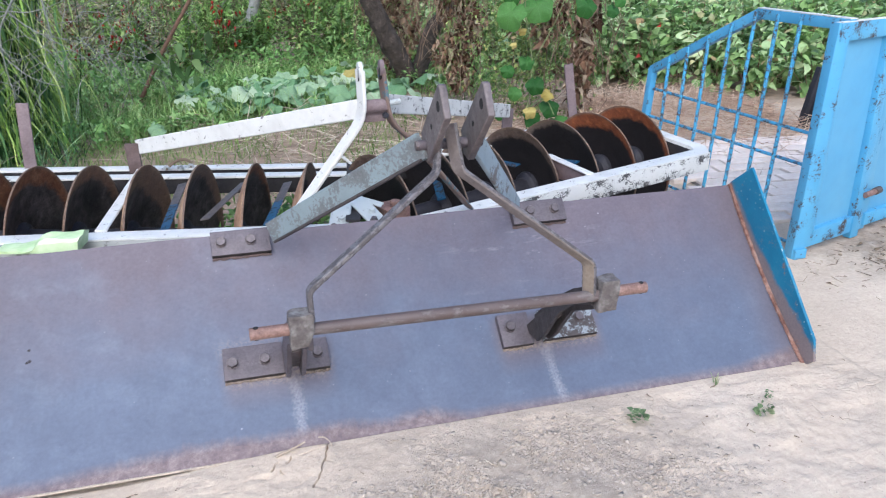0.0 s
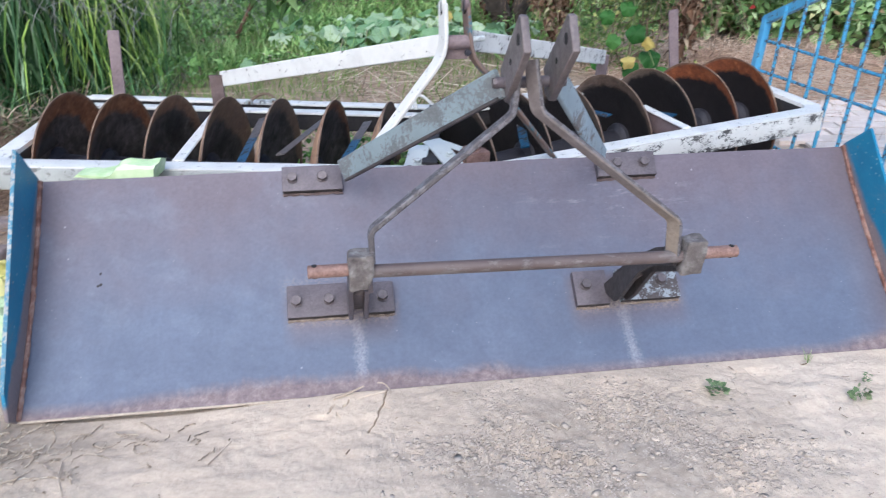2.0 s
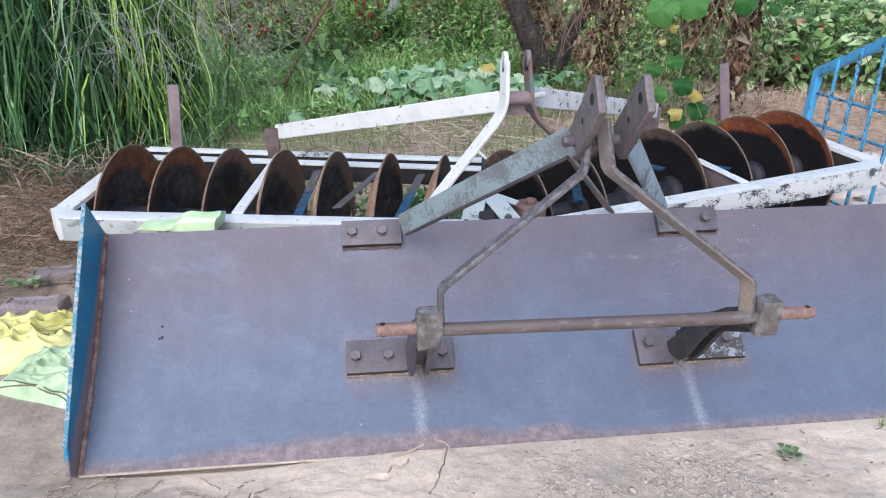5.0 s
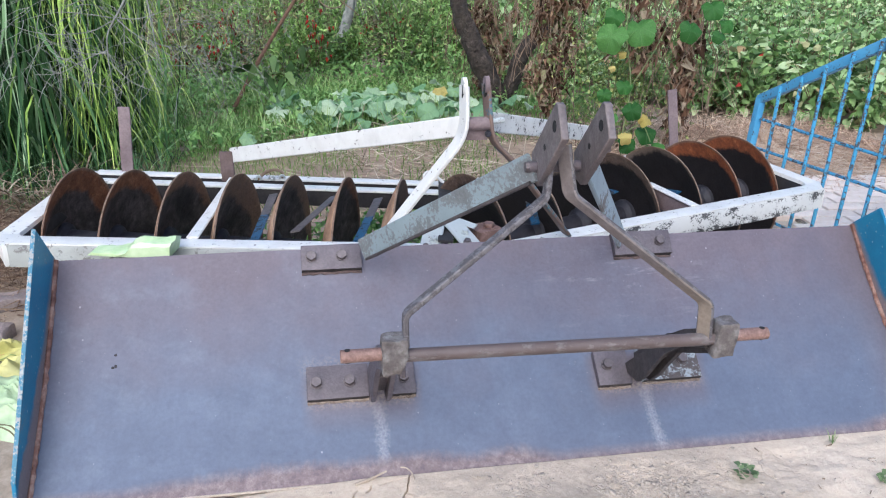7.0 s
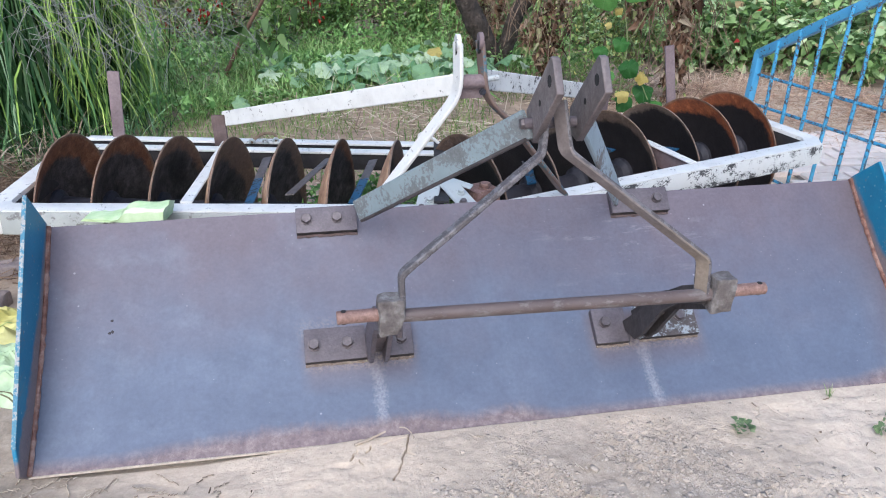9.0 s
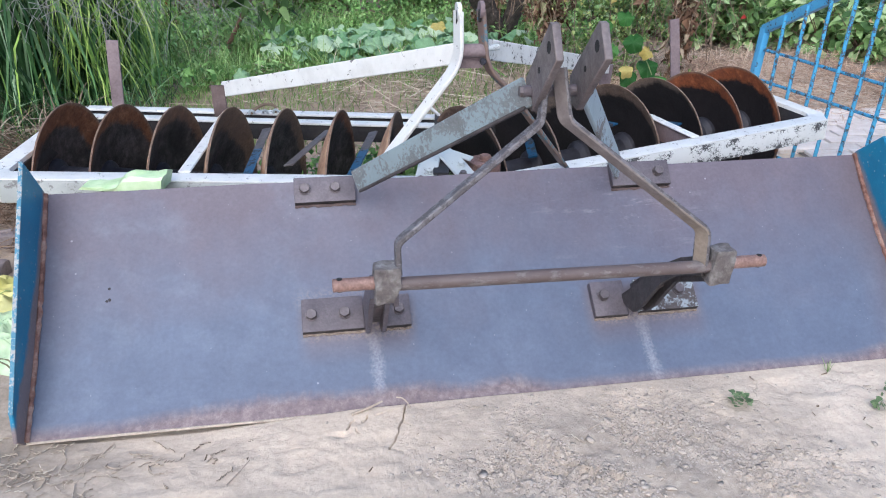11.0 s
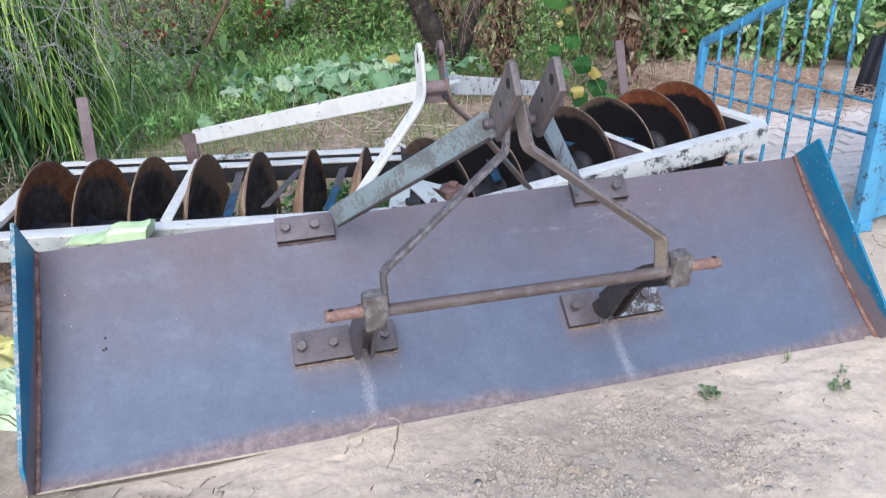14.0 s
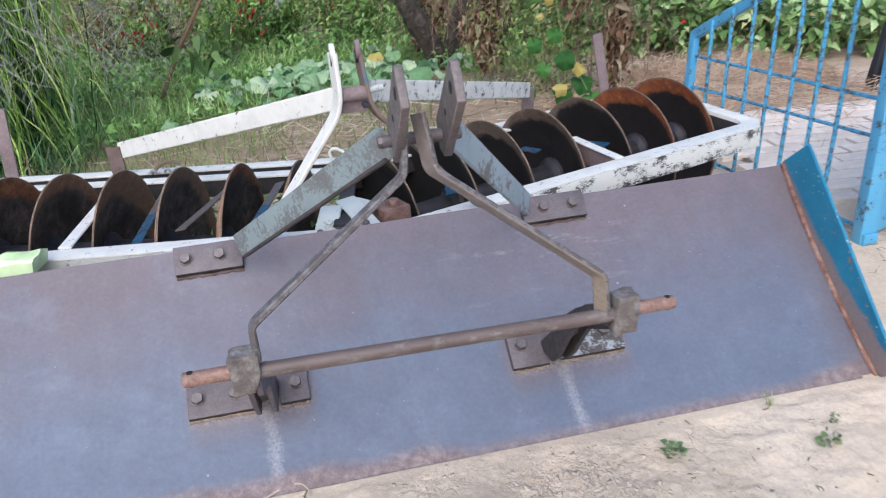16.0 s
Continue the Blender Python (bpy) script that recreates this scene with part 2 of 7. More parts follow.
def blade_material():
    """Mill-scale steel, tinted bluish low down for mirrored sky, rusted along the cutting edge, scuffed under the
    brackets.
    """
    m, t, b = nodes_of("worn_blade_steel")
    v = coords(t)
    sep = t.nodes.new("ShaderNodeSeparateXYZ")
    t.links.new(v, sep.inputs[0])
    X, Z = sep.outputs["X"], sep.outputs["Z"]
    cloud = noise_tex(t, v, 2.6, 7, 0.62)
    fine = noise_tex(t, v, 90, 6, 0.7)
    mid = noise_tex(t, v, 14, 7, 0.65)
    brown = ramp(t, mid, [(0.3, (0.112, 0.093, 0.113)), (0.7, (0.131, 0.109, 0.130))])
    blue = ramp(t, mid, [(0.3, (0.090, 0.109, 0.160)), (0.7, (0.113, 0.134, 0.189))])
    # bluer towards the bottom, for the sky reflected there
    sky_tint = mathn(t, "ADD", mathn(t, "MULTIPLY", Z, -1.0), mathn(t, "MULTIPLY", cloud, 0.55))
    col = mix(t, band(t, sky_tint, -0.16, 0.16), brown, blue)
    # faint chalky blooms, strongest at the worn end
    bloom = mathn(t, "MULTIPLY", band(t, noise_tex(t, v, 5.5, 8, 0.7), 0.5, 0.72), band(t, X, 0.5, -1.1))
    col = mix(t, mathn(t, "MULTIPLY", bloom, 0.35), col, (0.22, 0.25, 0.31))
    # pale speckled streaks below the two brackets
    sway = mathn(t, "MULTIPLY", mathn(t, "SUBTRACT", noise_tex(t, v, 7, 1), 0.5), 0.05)
    chalk = mathn(t, "ADD", mathn(t, "MULTIPLY", noise_tex(t, v, 130, 3, 0.6), 0.7), mathn(t, "MULTIPLY", noise_tex(t, v, 34, 4), 0.3))
    def streak(x0, lean):
        centre = mathn(t, "ADD", mathn(t, "MULTIPLY", Z, lean), x0)
        d = mathn(t, "ABSOLUTE", mathn(t, "SUBTRACT", mathn(t, "ADD", X, sway), centre))
        return mathn(t, "MULTIPLY", band(t, d, 0.052, 0.004), band(t, Z, 0.17, 0.12))
    s = mathn(t, "ADD", streak(-0.380, 0.0), streak(0.396, -0.08))
    s = band(t, mathn(t, "MULTIPLY", s, chalk), 0.30, 0.64)
    col = mix(t, mathn(t, "MULTIPLY", s, 0.55), col, (0.40, 0.40, 0.42))
    # rubbed pale smears above the right foot
    mp = t.nodes.new("ShaderNodeMapping")
    mp.inputs["Scale"].default_value = (0.35, 1, 1.6)
    t.links.new(v, mp.inputs["Vector"])
    sx = mathn(t, "ABSOLUTE", mathn(t, "SUBTRACT", X, 0.42))
    sz = mathn(t, "ABSOLUTE", mathn(t, "SUBTRACT", Z, 0.34))
    smear = mathn(t, "MULTIPLY", mathn(t, "MULTIPLY", band(t, sx, 0.34, 0.12), band(t, sz, 0.12, 0.03)), band(t, noise_tex(t, mp.outputs["Vector"], 26, 7, 0.72), 0.56, 0.70))
    col = mix(t, mathn(t, "MULTIPLY", smear, 0.45), col, (0.36, 0.34, 0.37))
    # bright nicks
    nick = t.nodes.new("ShaderNodeTexVoronoi")
    nick.inputs["Scale"].default_value = 9
    t.links.new(v, nick.inputs["Vector"])
    dots = band(t, nick.outputs["Distance"], 0.035, 0.02)
    speck = t.nodes.new("ShaderNodeTexVoronoi")
    speck.inputs["Scale"].default_value = 42
    t.links.new(v, speck.inputs["Vector"])
    tiny = mathn(t, "MULTIPLY", band(t, speck.outputs["Distance"], 0.09, 0.05), band(t, noise_tex(t, v, 11, 4), 0.5, 0.62))
    col = mix(t, mathn(t, "MULTIPLY", tiny, 0.5), col, (0.40, 0.41, 0.44))
    # dried silt caught round the foot plates
    def caught(x0, wx, z0, z1, soft):
        d = mathn(t, "ABSOLUTE", mathn(t, "SUBTRACT", X, x0))
        return mathn(t, "MULTIPLY", band(t, d, wx + 0.02, wx - 0.02), mathn(t, "MULTIPLY", band(t, Z, z0 - soft, z0), band(t, Z, z1 + 0.02, z1)))
    under = mathn(t, "ADD", caught(-0.425, 0.145, 0.128, 0.150, 0.016), caught(0.41, 0.155, 0.118, 0.140, 0.018))
    over = mathn(t, "MULTIPLY", caught(-0.49, 0.10, 0.19, 0.205, 0.02), 0.42)
    silt = mathn(t, "MULTIPLY", mathn(t, "ADD", under, over), band(t, noise_tex(t, v, 110, 8, 0.8), 0.47, 0.56))
    halo = mathn(t, "ADD", caught(-0.425, 0.15, 0.13, 0.18, 0.06), caught(0.41, 0.17, 0.12, 0.17, 0.06))
    col = mix(t, mathn(t, "MULTIPLY", halo, 0.55), col, (0.15, 0.100, 0.092))
    col = mix(t, mathn(t, "MULTIPLY", silt, 0.62), col, (0.33, 0.265, 0.215))
    col = mix(t, mathn(t, "MULTIPLY", dots, 0.4), col, (0.50, 0.50, 0.53))
    # rust creeping up from the edge: broad before the middle, thin elsewhere, a patch at the far corner
    rust = ramp(t, noise_tex(t, v, 42, 8, 0.75), [(0.3, (0.15, 0.092, 0.08)), (0.5, (0.27, 0.18, 0.15)), (0.68, (0.45, 0.35, 0.30))])
    tall = t.nodes.new("ShaderNodeMapping")
    tall.inputs["Scale"].default_value = (1, 0.35, 0.35)
    t.links.new(v, tall.inputs["Vector"])
    ragged = mathn(t, "ADD", mathn(t, "MULTIPLY", noise_tex(t, tall.outputs["Vector"], 26, 8, 0.75), 0.6), mathn(t, "MULTIPLY", noise_tex(t, v, 8, 5, 0.6), 0.4))
    main = mathn(t, "MULTIPLY", band(t, X, -1.05, -0.70), band(t, X, -0.02, -0.26))
    hump = band(t, mathn(t, "ABSOLUTE", mathn(t, "ADD", X, 0.02)), 0.11, 0.02)
    corner = band(t, X, 1.02, 1.2)
    reach = mathn(t, "ADD", mathn(t, "ADD", mathn(t, "MULTIPLY", main, 0.017), mathn(t, "MULTIPLY", hump, 0.015)), mathn(t, "ADD", mathn(t, "MULTIPLY", corner, 0.022), 0.006))
    over = mathn(t, "SUBTRACT", mathn(t, "MULTIPLY", reach, mathn(t, "MULTIPLY", ragged, 2.0)), Z)
    rusty = band(t, over, -0.010, 0.012)
    col = mix(t, mathn(t, "MULTIPLY", rusty, 0.60), col, rust)
    # a dull brown line where the sheet meets the far wing
    col = mix(t, mathn(t, "MULTIPLY", band(t, X, 1.10, 1.23), 0.5), col, (0.13, 0.095, 0.10))
    col = mix(t, 0.22, col, ramp(t, fine, [(0.3, (0.25, 0.25, 0.25)), (0.7, (0.75, 0.75, 0.75))]), "OVERLAY")
    drip = t.nodes.new("ShaderNodeMapping")
    drip.inputs["Scale"].default_value = (1, 0.12, 0.12)
    t.links.new(v, drip.inputs["Vector"])
    runs = noise_tex(t, drip.outputs["Vector"], 16, 6, 0.65)
    col = mix(t, 0.10, col, ramp(t, runs, [(0.3, (0.3, 0.3, 0.3)), (0.7, (0.72, 0.72, 0.72))]), "OVERLAY")
    blotch = noise_tex(t, v, 6.5, 7, 0.7)
    col = mix(t, 0.17, col, ramp(t, blotch, [(0.3, (0.32, 0.32, 0.32)), (0.7, (0.68, 0.68, 0.68))]), "OVERLAY")
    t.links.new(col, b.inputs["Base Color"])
    b.inputs["Metallic"].default_value = 0.12
    t.links.new(mathn(t, "ADD", 0.50, mathn(t, "ADD", mathn(t, "MULTIPLY", rusty, 0.4), mathn(t, "MULTIPLY", mid, 0.12))), b.inputs["Roughness"])
    bump(t, b, mathn(t, "ADD", fine, mathn(t, "MULTIPLY", noise_tex(t, v, 4, 3), 3.0)), 0.12, 0.003)
    return m


def disc_material(name, soot, dust, red=1.0, rim=0.248, drift=0.0):
    """Black earth-stained hollow, rusted rim."""
    m, t, b = nodes_of(name)
    v = coords(t)
    ln = t.nodes.new("ShaderNodeVectorMath")
    ln.operation = "LENGTH"
    sep = t.nodes.new("ShaderNodeSeparateXYZ")
    t.links.new(v, sep.inputs[0])
    com = t.nodes.new("ShaderNodeCombineXYZ")
    t.links.new(sep.outputs["Y"], com.inputs["Y"])
    t.links.new(sep.outputs["Z"], com.inputs["Z"])
    t.links.new(com.outputs[0], ln.inputs[0])
    info = t.nodes.new("ShaderNodeObjectInfo")
    vv = t.nodes.new("ShaderNodeVectorMath")
    vv.operation = "ADD"
    t.links.new(v, vv.inputs[0])
    sc = t.nodes.new("ShaderNodeCombineXYZ")
    t.links.new(mathn(t, "MULTIPLY", info.outputs["Random"], 7.0), sc.inputs["X"])
    t.links.new(sc.outputs[0], vv.inputs[1])
    w = vv.outputs[0]
    edge = mathn(t, "ADD", ln.outputs["Value"], mathn(t, "MULTIPLY", mathn(t, "SUBTRACT", noise_tex(t, w, 9, 8, 0.72), 0.5), 0.13))
    edge = mathn(t, "ADD", edge, mathn(t, "MULTIPLY", sep.outputs["Z"], 0.20))
    n = noise_tex(t, w, 26, 8, 0.7)
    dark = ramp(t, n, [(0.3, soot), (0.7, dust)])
    rust = ramp(t, n, [(0.3, (0.085 * red, 0.036, 0.020)), (0.55, (0.175 * red, 0.082, 0.046 / red)), (0.75, (0.30 * red, 0.175, 0.11 / red))])
    if drift:
        # each disc has weathered differently
        edge = mathn(t, "ADD", edge, mathn(t, "MULTIPLY", mathn(t, "SUBTRACT", info.outputs["Random"], 0.6), drift * 2))
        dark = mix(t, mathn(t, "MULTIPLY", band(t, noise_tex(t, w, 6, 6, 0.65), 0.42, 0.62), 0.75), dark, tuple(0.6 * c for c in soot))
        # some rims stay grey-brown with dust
        rust = mix(t, mathn(t, "MULTIPLY", band(t, mathn(t, "FRACT", mathn(t, "MULTIPLY", info.outputs["Random"], 5.3)), 0.35, 0.75), 0.7), rust, (0.15, 0.118, 0.095))
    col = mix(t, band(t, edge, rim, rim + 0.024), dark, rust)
    # the bare rim itself
    bare = mathn(t, "MULTIPLY", band(t, ln.outputs["Value"], 0.268, 0.276), 0.8)
    col = mix(t, bare, col, ramp(t, n, [(0.3, (0.12, 0.075, 0.052)), (0.7, (0.27, 0.19, 0.14))]))
    t.links.new(col, b.inputs["Base Color"])
    b.inputs["Roughness"].default_value = 0.72
    b.inputs["Metallic"].default_value = 0.2
    grit = noise_tex(t, w, 120, 5, 0.7)
    col = mix(t, 0.5, col, ramp(t, grit, [(0.32, (0.2, 0.2, 0.2)), (0.68, (0.8, 0.8, 0.8))]), "OVERLAY")
    t.links.new(col, b.inputs["Base Color"])
    bump(t, b, mathn(t, "ADD", n, grit), 0.6, 0.004)
    return m


def wing_material():
    """Dull blue end-plate paint: scraped grey, freckled with pale chips, rusty along its weld."""
    m, t, b = nodes_of("blue_wing_paint")
    v = coords(t)
    cloud = noise_tex(t, v, 6, 7, 0.68)
    fine = noise_tex(t, v, 120, 6, 0.72)
    col = ramp(t, cloud, [(0.3, (0.008, 0.132, 0.245)), (0.55, (0.012, 0.180, 0.310)), (0.75, (0.045, 0.220, 0.325))])
    # long dry scrapes
    mp = t.nodes.new("ShaderNodeMapping")
    mp.inputs["Rotation"].default_value = (0.7, 0, 0)
    mp.inputs["Scale"].default_value = (1, 0.16, 1)
    t.links.new(v, mp.inputs["Vector"])
    scrape = mathn(t, "MULTIPLY", band(t, noise_tex(t, mp.outputs["Vector"], 34, 8, 0.74), 0.54, 0.70), band(t, cloud, 0.42, 0.66))
    col = mix(t, mathn(t, "MULTIPLY", scrape, 0.8), col, (0.21, 0.225, 0.23))
    # pale chips in drifts
    cell = t.nodes.new("ShaderNodeTexVoronoi")
    cell.inputs["Scale"].default_value = 55
    t.links.new(v, cell.inputs["Vector"])
    drift = band(t, noise_tex(t, v, 9, 5, 0.7), 0.44, 0.58)
    chip = mathn(t, "MULTIPLY", band(t, mathn(t, "ADD", cell.outputs["Distance"], mathn(t, "MULTIPLY", fine, 0.16)), 0.27, 0.20), drift)
    col = mix(t, mathn(t, "MULTIPLY", chip, 0.8), col, (0.46, 0.48, 0.47))
    # rust smeared along the weld, and where the paint has gone
    sep = t.nodes.new("ShaderNodeSeparateXYZ")
    t.links.new(v, sep.inputs[0])
    off = mathn(t, "ADD", mathn(t, "MULTIPLY", sep.outputs["Y"], -0.681), mathn(t, "MULTIPLY", sep.outputs["Z"], 0.732))
    reach = mathn(t, "ADD", mathn(t, "MULTIPLY", band(t, sep.outputs["Z"], 0.30, 0.04), 0.13), 0.035)
    weld = band(t, mathn(t, "SUBTRACT", off, mathn(t, "MULTIPLY", noise_tex(t, v, 9, 6, 0.74), reach)), 0.0, -0.022)
    rust = ramp(t, fine, [(0.3, (0.14, 0.075, 0.058)), (0.7, (0.34, 0.21, 0.165))])
    spot = band(t, mathn(t, "ADD", mathn(t, "MULTIPLY", noise_tex(t, v, 17, 8, 0.75), 0.75), mathn(t, "MULTIPLY", fine, 0.25)), 0.585, 0.625)
    col = mix(t, mathn(t, "MULTIPLY", weld, 0.8), col, mix(t, 0.55, rust, (0.27, 0.19, 0.165)))
    col = mix(t, mathn(t, "MULTIPLY", spot, 0.85), col, rust)
    t.links.new(col, b.inputs["Base Color"])
    t.links.new(mathn(t, "ADD", 0.48, mathn(t, "MULTIPLY", mathn(t, "ADD", spot, scrape), 0.2)), b.inputs["Roughness"])
    bump(t, b, mathn(t, "SUBTRACT", mathn(t, "MULTIPLY", fine, 0.5), mathn(t, "ADD", chip, spot)), 0.35, 0.002)
    return m


def arm_face():
    """Brown bar with old tan primer left on its lower third."""
    m, t, b = nodes_of("tan_primed_bar")
    v = coords(t)
    sep = t.nodes.new("ShaderNodeSeparateXYZ")
    t.links.new(v, sep.inputs[0])
    n = noise_tex(t, v, 18, 7, 0.7)
    low = band(t, mathn(t, "ADD", sep.outputs["Z"], mathn(t, "MULTIPLY", n, 0.16)), 0.72, 0.62)
    tan = ramp(t, n, [(0.3, (0.145, 0.115, 0.09)), (0.7, (0.225, 0.183, 0.145))])
    brown = ramp(t, n, [(0.3, (0.115, 0.095, 0.09)), (0.55, (0.165, 0.14, 0.135)), (0.75, (0.23, 0.20, 0.195))])
    col = mix(t, 0.3, mix(t, low, brown, tan), ramp(t, noise_tex(t, v, 130, 4), [(0.3, (0.25, 0.25, 0.25)), (0.7, (0.75, 0.75, 0.75))]), "OVERLAY")
    t.links.new(col, b.inputs["Base Color"])
    b.inputs["Roughness"].default_value = 0.65
    bump(t, b, n, 0.3, 0.002)
    return m


M_SOIL = soil_material()
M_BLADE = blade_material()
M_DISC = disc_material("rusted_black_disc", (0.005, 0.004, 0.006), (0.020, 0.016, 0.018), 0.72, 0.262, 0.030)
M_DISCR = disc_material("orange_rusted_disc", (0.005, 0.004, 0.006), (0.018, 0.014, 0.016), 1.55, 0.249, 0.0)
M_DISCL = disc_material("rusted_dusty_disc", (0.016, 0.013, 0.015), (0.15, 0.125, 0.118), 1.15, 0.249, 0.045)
M_WING = wing_material()
M_WELD = mottled("rusty_weld", [(0.3, (0.10, 0.042, 0.032)), (0.5, (0.24, 0.125, 0.095)), (0.7, (0.40, 0.28, 0.235))], 26, 0.85, 0.1, 150, 0.6, 0.006)
M_PLATE = mottled("brown_steel", [(0.3, (0.078, 0.065, 0.074)), (0.7, (0.135, 0.115, 0.127))], 14, 0.55, 0.2, 140, 0.4)
M_CHEEK = mottled("worn_clevis_steel", [(0.3, (0.115, 0.094, 0.092)), (0.55, (0.165, 0.138, 0.136)), (0.75, (0.23, 0.20, 0.195))], 16, 0.55, 0.2, 120, 0.4)
M_BOLT = mottled("bolt_steel", [(0.3, (0.085, 0.070, 0.073)), (0.7, (0.15, 0.128, 0.132))], 40, 0.45, 0.4, 200, 0.2, 0.001)
M_GREASE = mottled("mud_caked_steel", [(0.25, (0.055, 0.045, 0.043)), (0.5, (0.125, 0.108, 0.102)), (0.75, (0.27, 0.26, 0.25))], 32, 0.7, 0.1, 120, 0.7, 0.004)
M_ARM = flaked("grey_brown_worn_arm", (0.136, 0.127, 0.134), (0.105, 0.094, 0.098), 0.6, 40, 0.5, chips=120, paint2=(0.12, 0.11, 0.116))
M_ARMTAN = arm_face()
M_BRACE = flaked("pale_blue_worn_brace", (0.235, 0.300, 0.322), (0.175, 0.185, 0.19), 0.54, 8, 0.5, chips=110, paint2=(0.15, 0.18, 0.19), smudge=0.3)
M_BRACEB = flaked("pale_blue_brace", (0.29, 0.37, 0.42), (0.21, 0.19, 0.18), 0.36, 12, 0.5, chips=70, paint2=(0.25, 0.30, 0.33), smudge=0.3)
M_PIN = mottled("rusty_pin", [(0.3, (0.15, 0.085, 0.068)), (0.6, (0.25, 0.155, 0.13)), (0.8, (0.36, 0.26, 0.23))], 40, 0.6, 0.2, 160, 0.3, 0.001)
M_TUBE = flaked("rubbed_tube", (0.105, 0.078, 0.074), (0.175, 0.150, 0.146), 0.40, 30, 0.5, stretch=(0.45, 1, 1), chips=90, paint2=(0.075, 0.052, 0.049), smudge=0.2)
M_LUG = mottled("grime_and_shade_black", [(0.3, (0.030, 0.026, 0.026)), (0.6, (0.06, 0.05, 0.05)), (0.8, (0.13, 0.115, 0.11))], 18, 0.65, 0.15, 120, 0.4)
M_SILVER = flaked("silvery_grey_paint", (0.30, 0.335, 0.36), (0.085, 0.07, 0.07), 0.66, 22, 0.45, chips=120)
M_MASTR = flaked("rust_brown_mast", (0.185, 0.125, 0.10), (0.10, 0.19, 0.24), 0.30, 22, 0.6, chips=60, paint2=(0.125, 0.09, 0.085))
M_SILT = mottled("caught_silt", [(0.3, (0.15, 0.11, 0.09)), (0.7, (0.29, 0.235, 0.195))], 60, 0.95, 0, 160, 0.6, 0.003)
M_DARK = mottled("dark_hole", [(0.3, (0.008, 0.008, 0.008)), (0.7, (0.02, 0.018, 0.018))], 20, 0.9)
M_WHITE = flaked("white_frame_paint", (0.65, 0.65, 0.63), (0.12, 0.11, 0.105), 0.17, 30, 0.45, chips=110, paint2=(0.60, 0.59, 0.57), smudge=0.30)
M_FLAKE = flaked("flaking_white_paint", (0.62, 0.63, 0.62), (0.07, 0.07, 0.072), 0.46, 16, 0.5, stretch=(0.8, 1, 1.3), chips=150, paint2=(0.6, 0.6, 0.58), smudge=0.2)
M_BRACKET = flaked("greyed_white_paint", (0.43, 0.465, 0.465), (0.26, 0.25, 0.25), 0.20, 22, 0.55, chips=80, paint2=(0.40, 0.43, 0.44))
M_GREYW = flaked("grime_grey_white_paint", (0.40, 0.415, 0.405), (0.20, 0.195, 0.19), 0.34, 14, 0.6, chips=60, paint2=(0.30, 0.315, 0.305), smudge=0.5)
M_CHIP = flaked("chipped_white_stay", (0.62, 0.62, 0.60), (0.08, 0.075, 0.075), 0.32, 26, 0.5, chips=120, paint2=(0.56, 0.555, 0.54), smudge=0.35)
M_EDGE = flaked("chipped_blue_edge", (0.05, 0.19, 0.28), (0.42, 0.43, 0.42), 0.55, 40, 0.55, chips=130)
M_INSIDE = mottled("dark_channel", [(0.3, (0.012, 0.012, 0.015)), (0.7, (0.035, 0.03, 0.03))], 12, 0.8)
M_DISCBACK = mottled("rust_tan_disc_back", [(0.3, (0.19, 0.105, 0.062)), (0.55, (0.32, 0.19, 0.115)), (0.75, (0.44, 0.30, 0.20))], 11, 0.8, 0.1, 90, 0.3)
M_TENDRIL = mottled("brown_tendril", [(0.3, (0.13, 0.085, 0.055)), (0.7, (0.27, 0.20, 0.14))], 20, 0.9)
M_AXLE = mottled("dark_blue_grey_axle", [(0.3, (0.012, 0.012, 0.018)), (0.7, (0.035, 0.034, 0.045))], 14, 0.6, 0.1)
M_RUSTPOST = mottled("rusted_flat", [(0.3, (0.135, 0.10, 0.105)), (0.7, (0.215, 0.165, 0.17))], 11, 0.75, 0.1, 120, 0.3)
M_PIN2 = mottled("dark_rust_flat", [(0.3, (0.075, 0.05, 0.045)), (0.7, (0.14, 0.10, 0.095))], 14, 0.8, 0.1, 120, 0.4)
M_SCRAPB = flaked("blue_scraper_paint", (0.009, 0.062, 0.135), (0.04, 0.04, 0.045), 0.36, 30, 0.5)
M_SCRAPG = mottled("grey_scraper", [(0.3, (0.06, 0.052, 0.052)), (0.7, (0.13, 0.11, 0.108))], 20, 0.6, 0.2)
M_GATE = flaked("sky_blue_gate_paint", (0.075, 0.295, 0.51), (0.07, 0.06, 0.06), 0.29, 13, 0.45, chips=110, paint2=(0.105, 0.345, 0.55), smudge=0.15)
M_GATEPANEL = flaked("sky_blue_panel_paint", (0.080, 0.285, 0.49), (0.05, 0.20, 0.36), 0.12, 4, 0.5, stretch=(1, 1, 0.35), chips=30, paint2=(0.125, 0.335, 0.51), smudge=0.12)
M_GATEBAR = flaked("chipped_blue_bar", (0.07, 0.34, 0.58), (0.085, 0.078, 0.08), 0.46, 44, 0.5, chips=190)
M_BRICK = mottled("paving_brick", [(0.3, (0.70, 0.59, 0.515)), (0.7, (0.84, 0.735, 0.655))], 9, 0.9, 0, 90, 0.5, 0.006, varied=0.22)
M_JOINT = mottled("dark_joint_sand", [(0.3, (0.10, 0.08, 0.065)), (0.7, (0.24, 0.20, 0.165))], 20, 0.95)
M_BRICKD = mottled("weathered_brick", [(0.3, (0.175, 0.14, 0.135)), (0.7, (0.28, 0.235, 0.225))], 14, 0.9, 0, 90, 0.5, 0.005, varied=0.2)
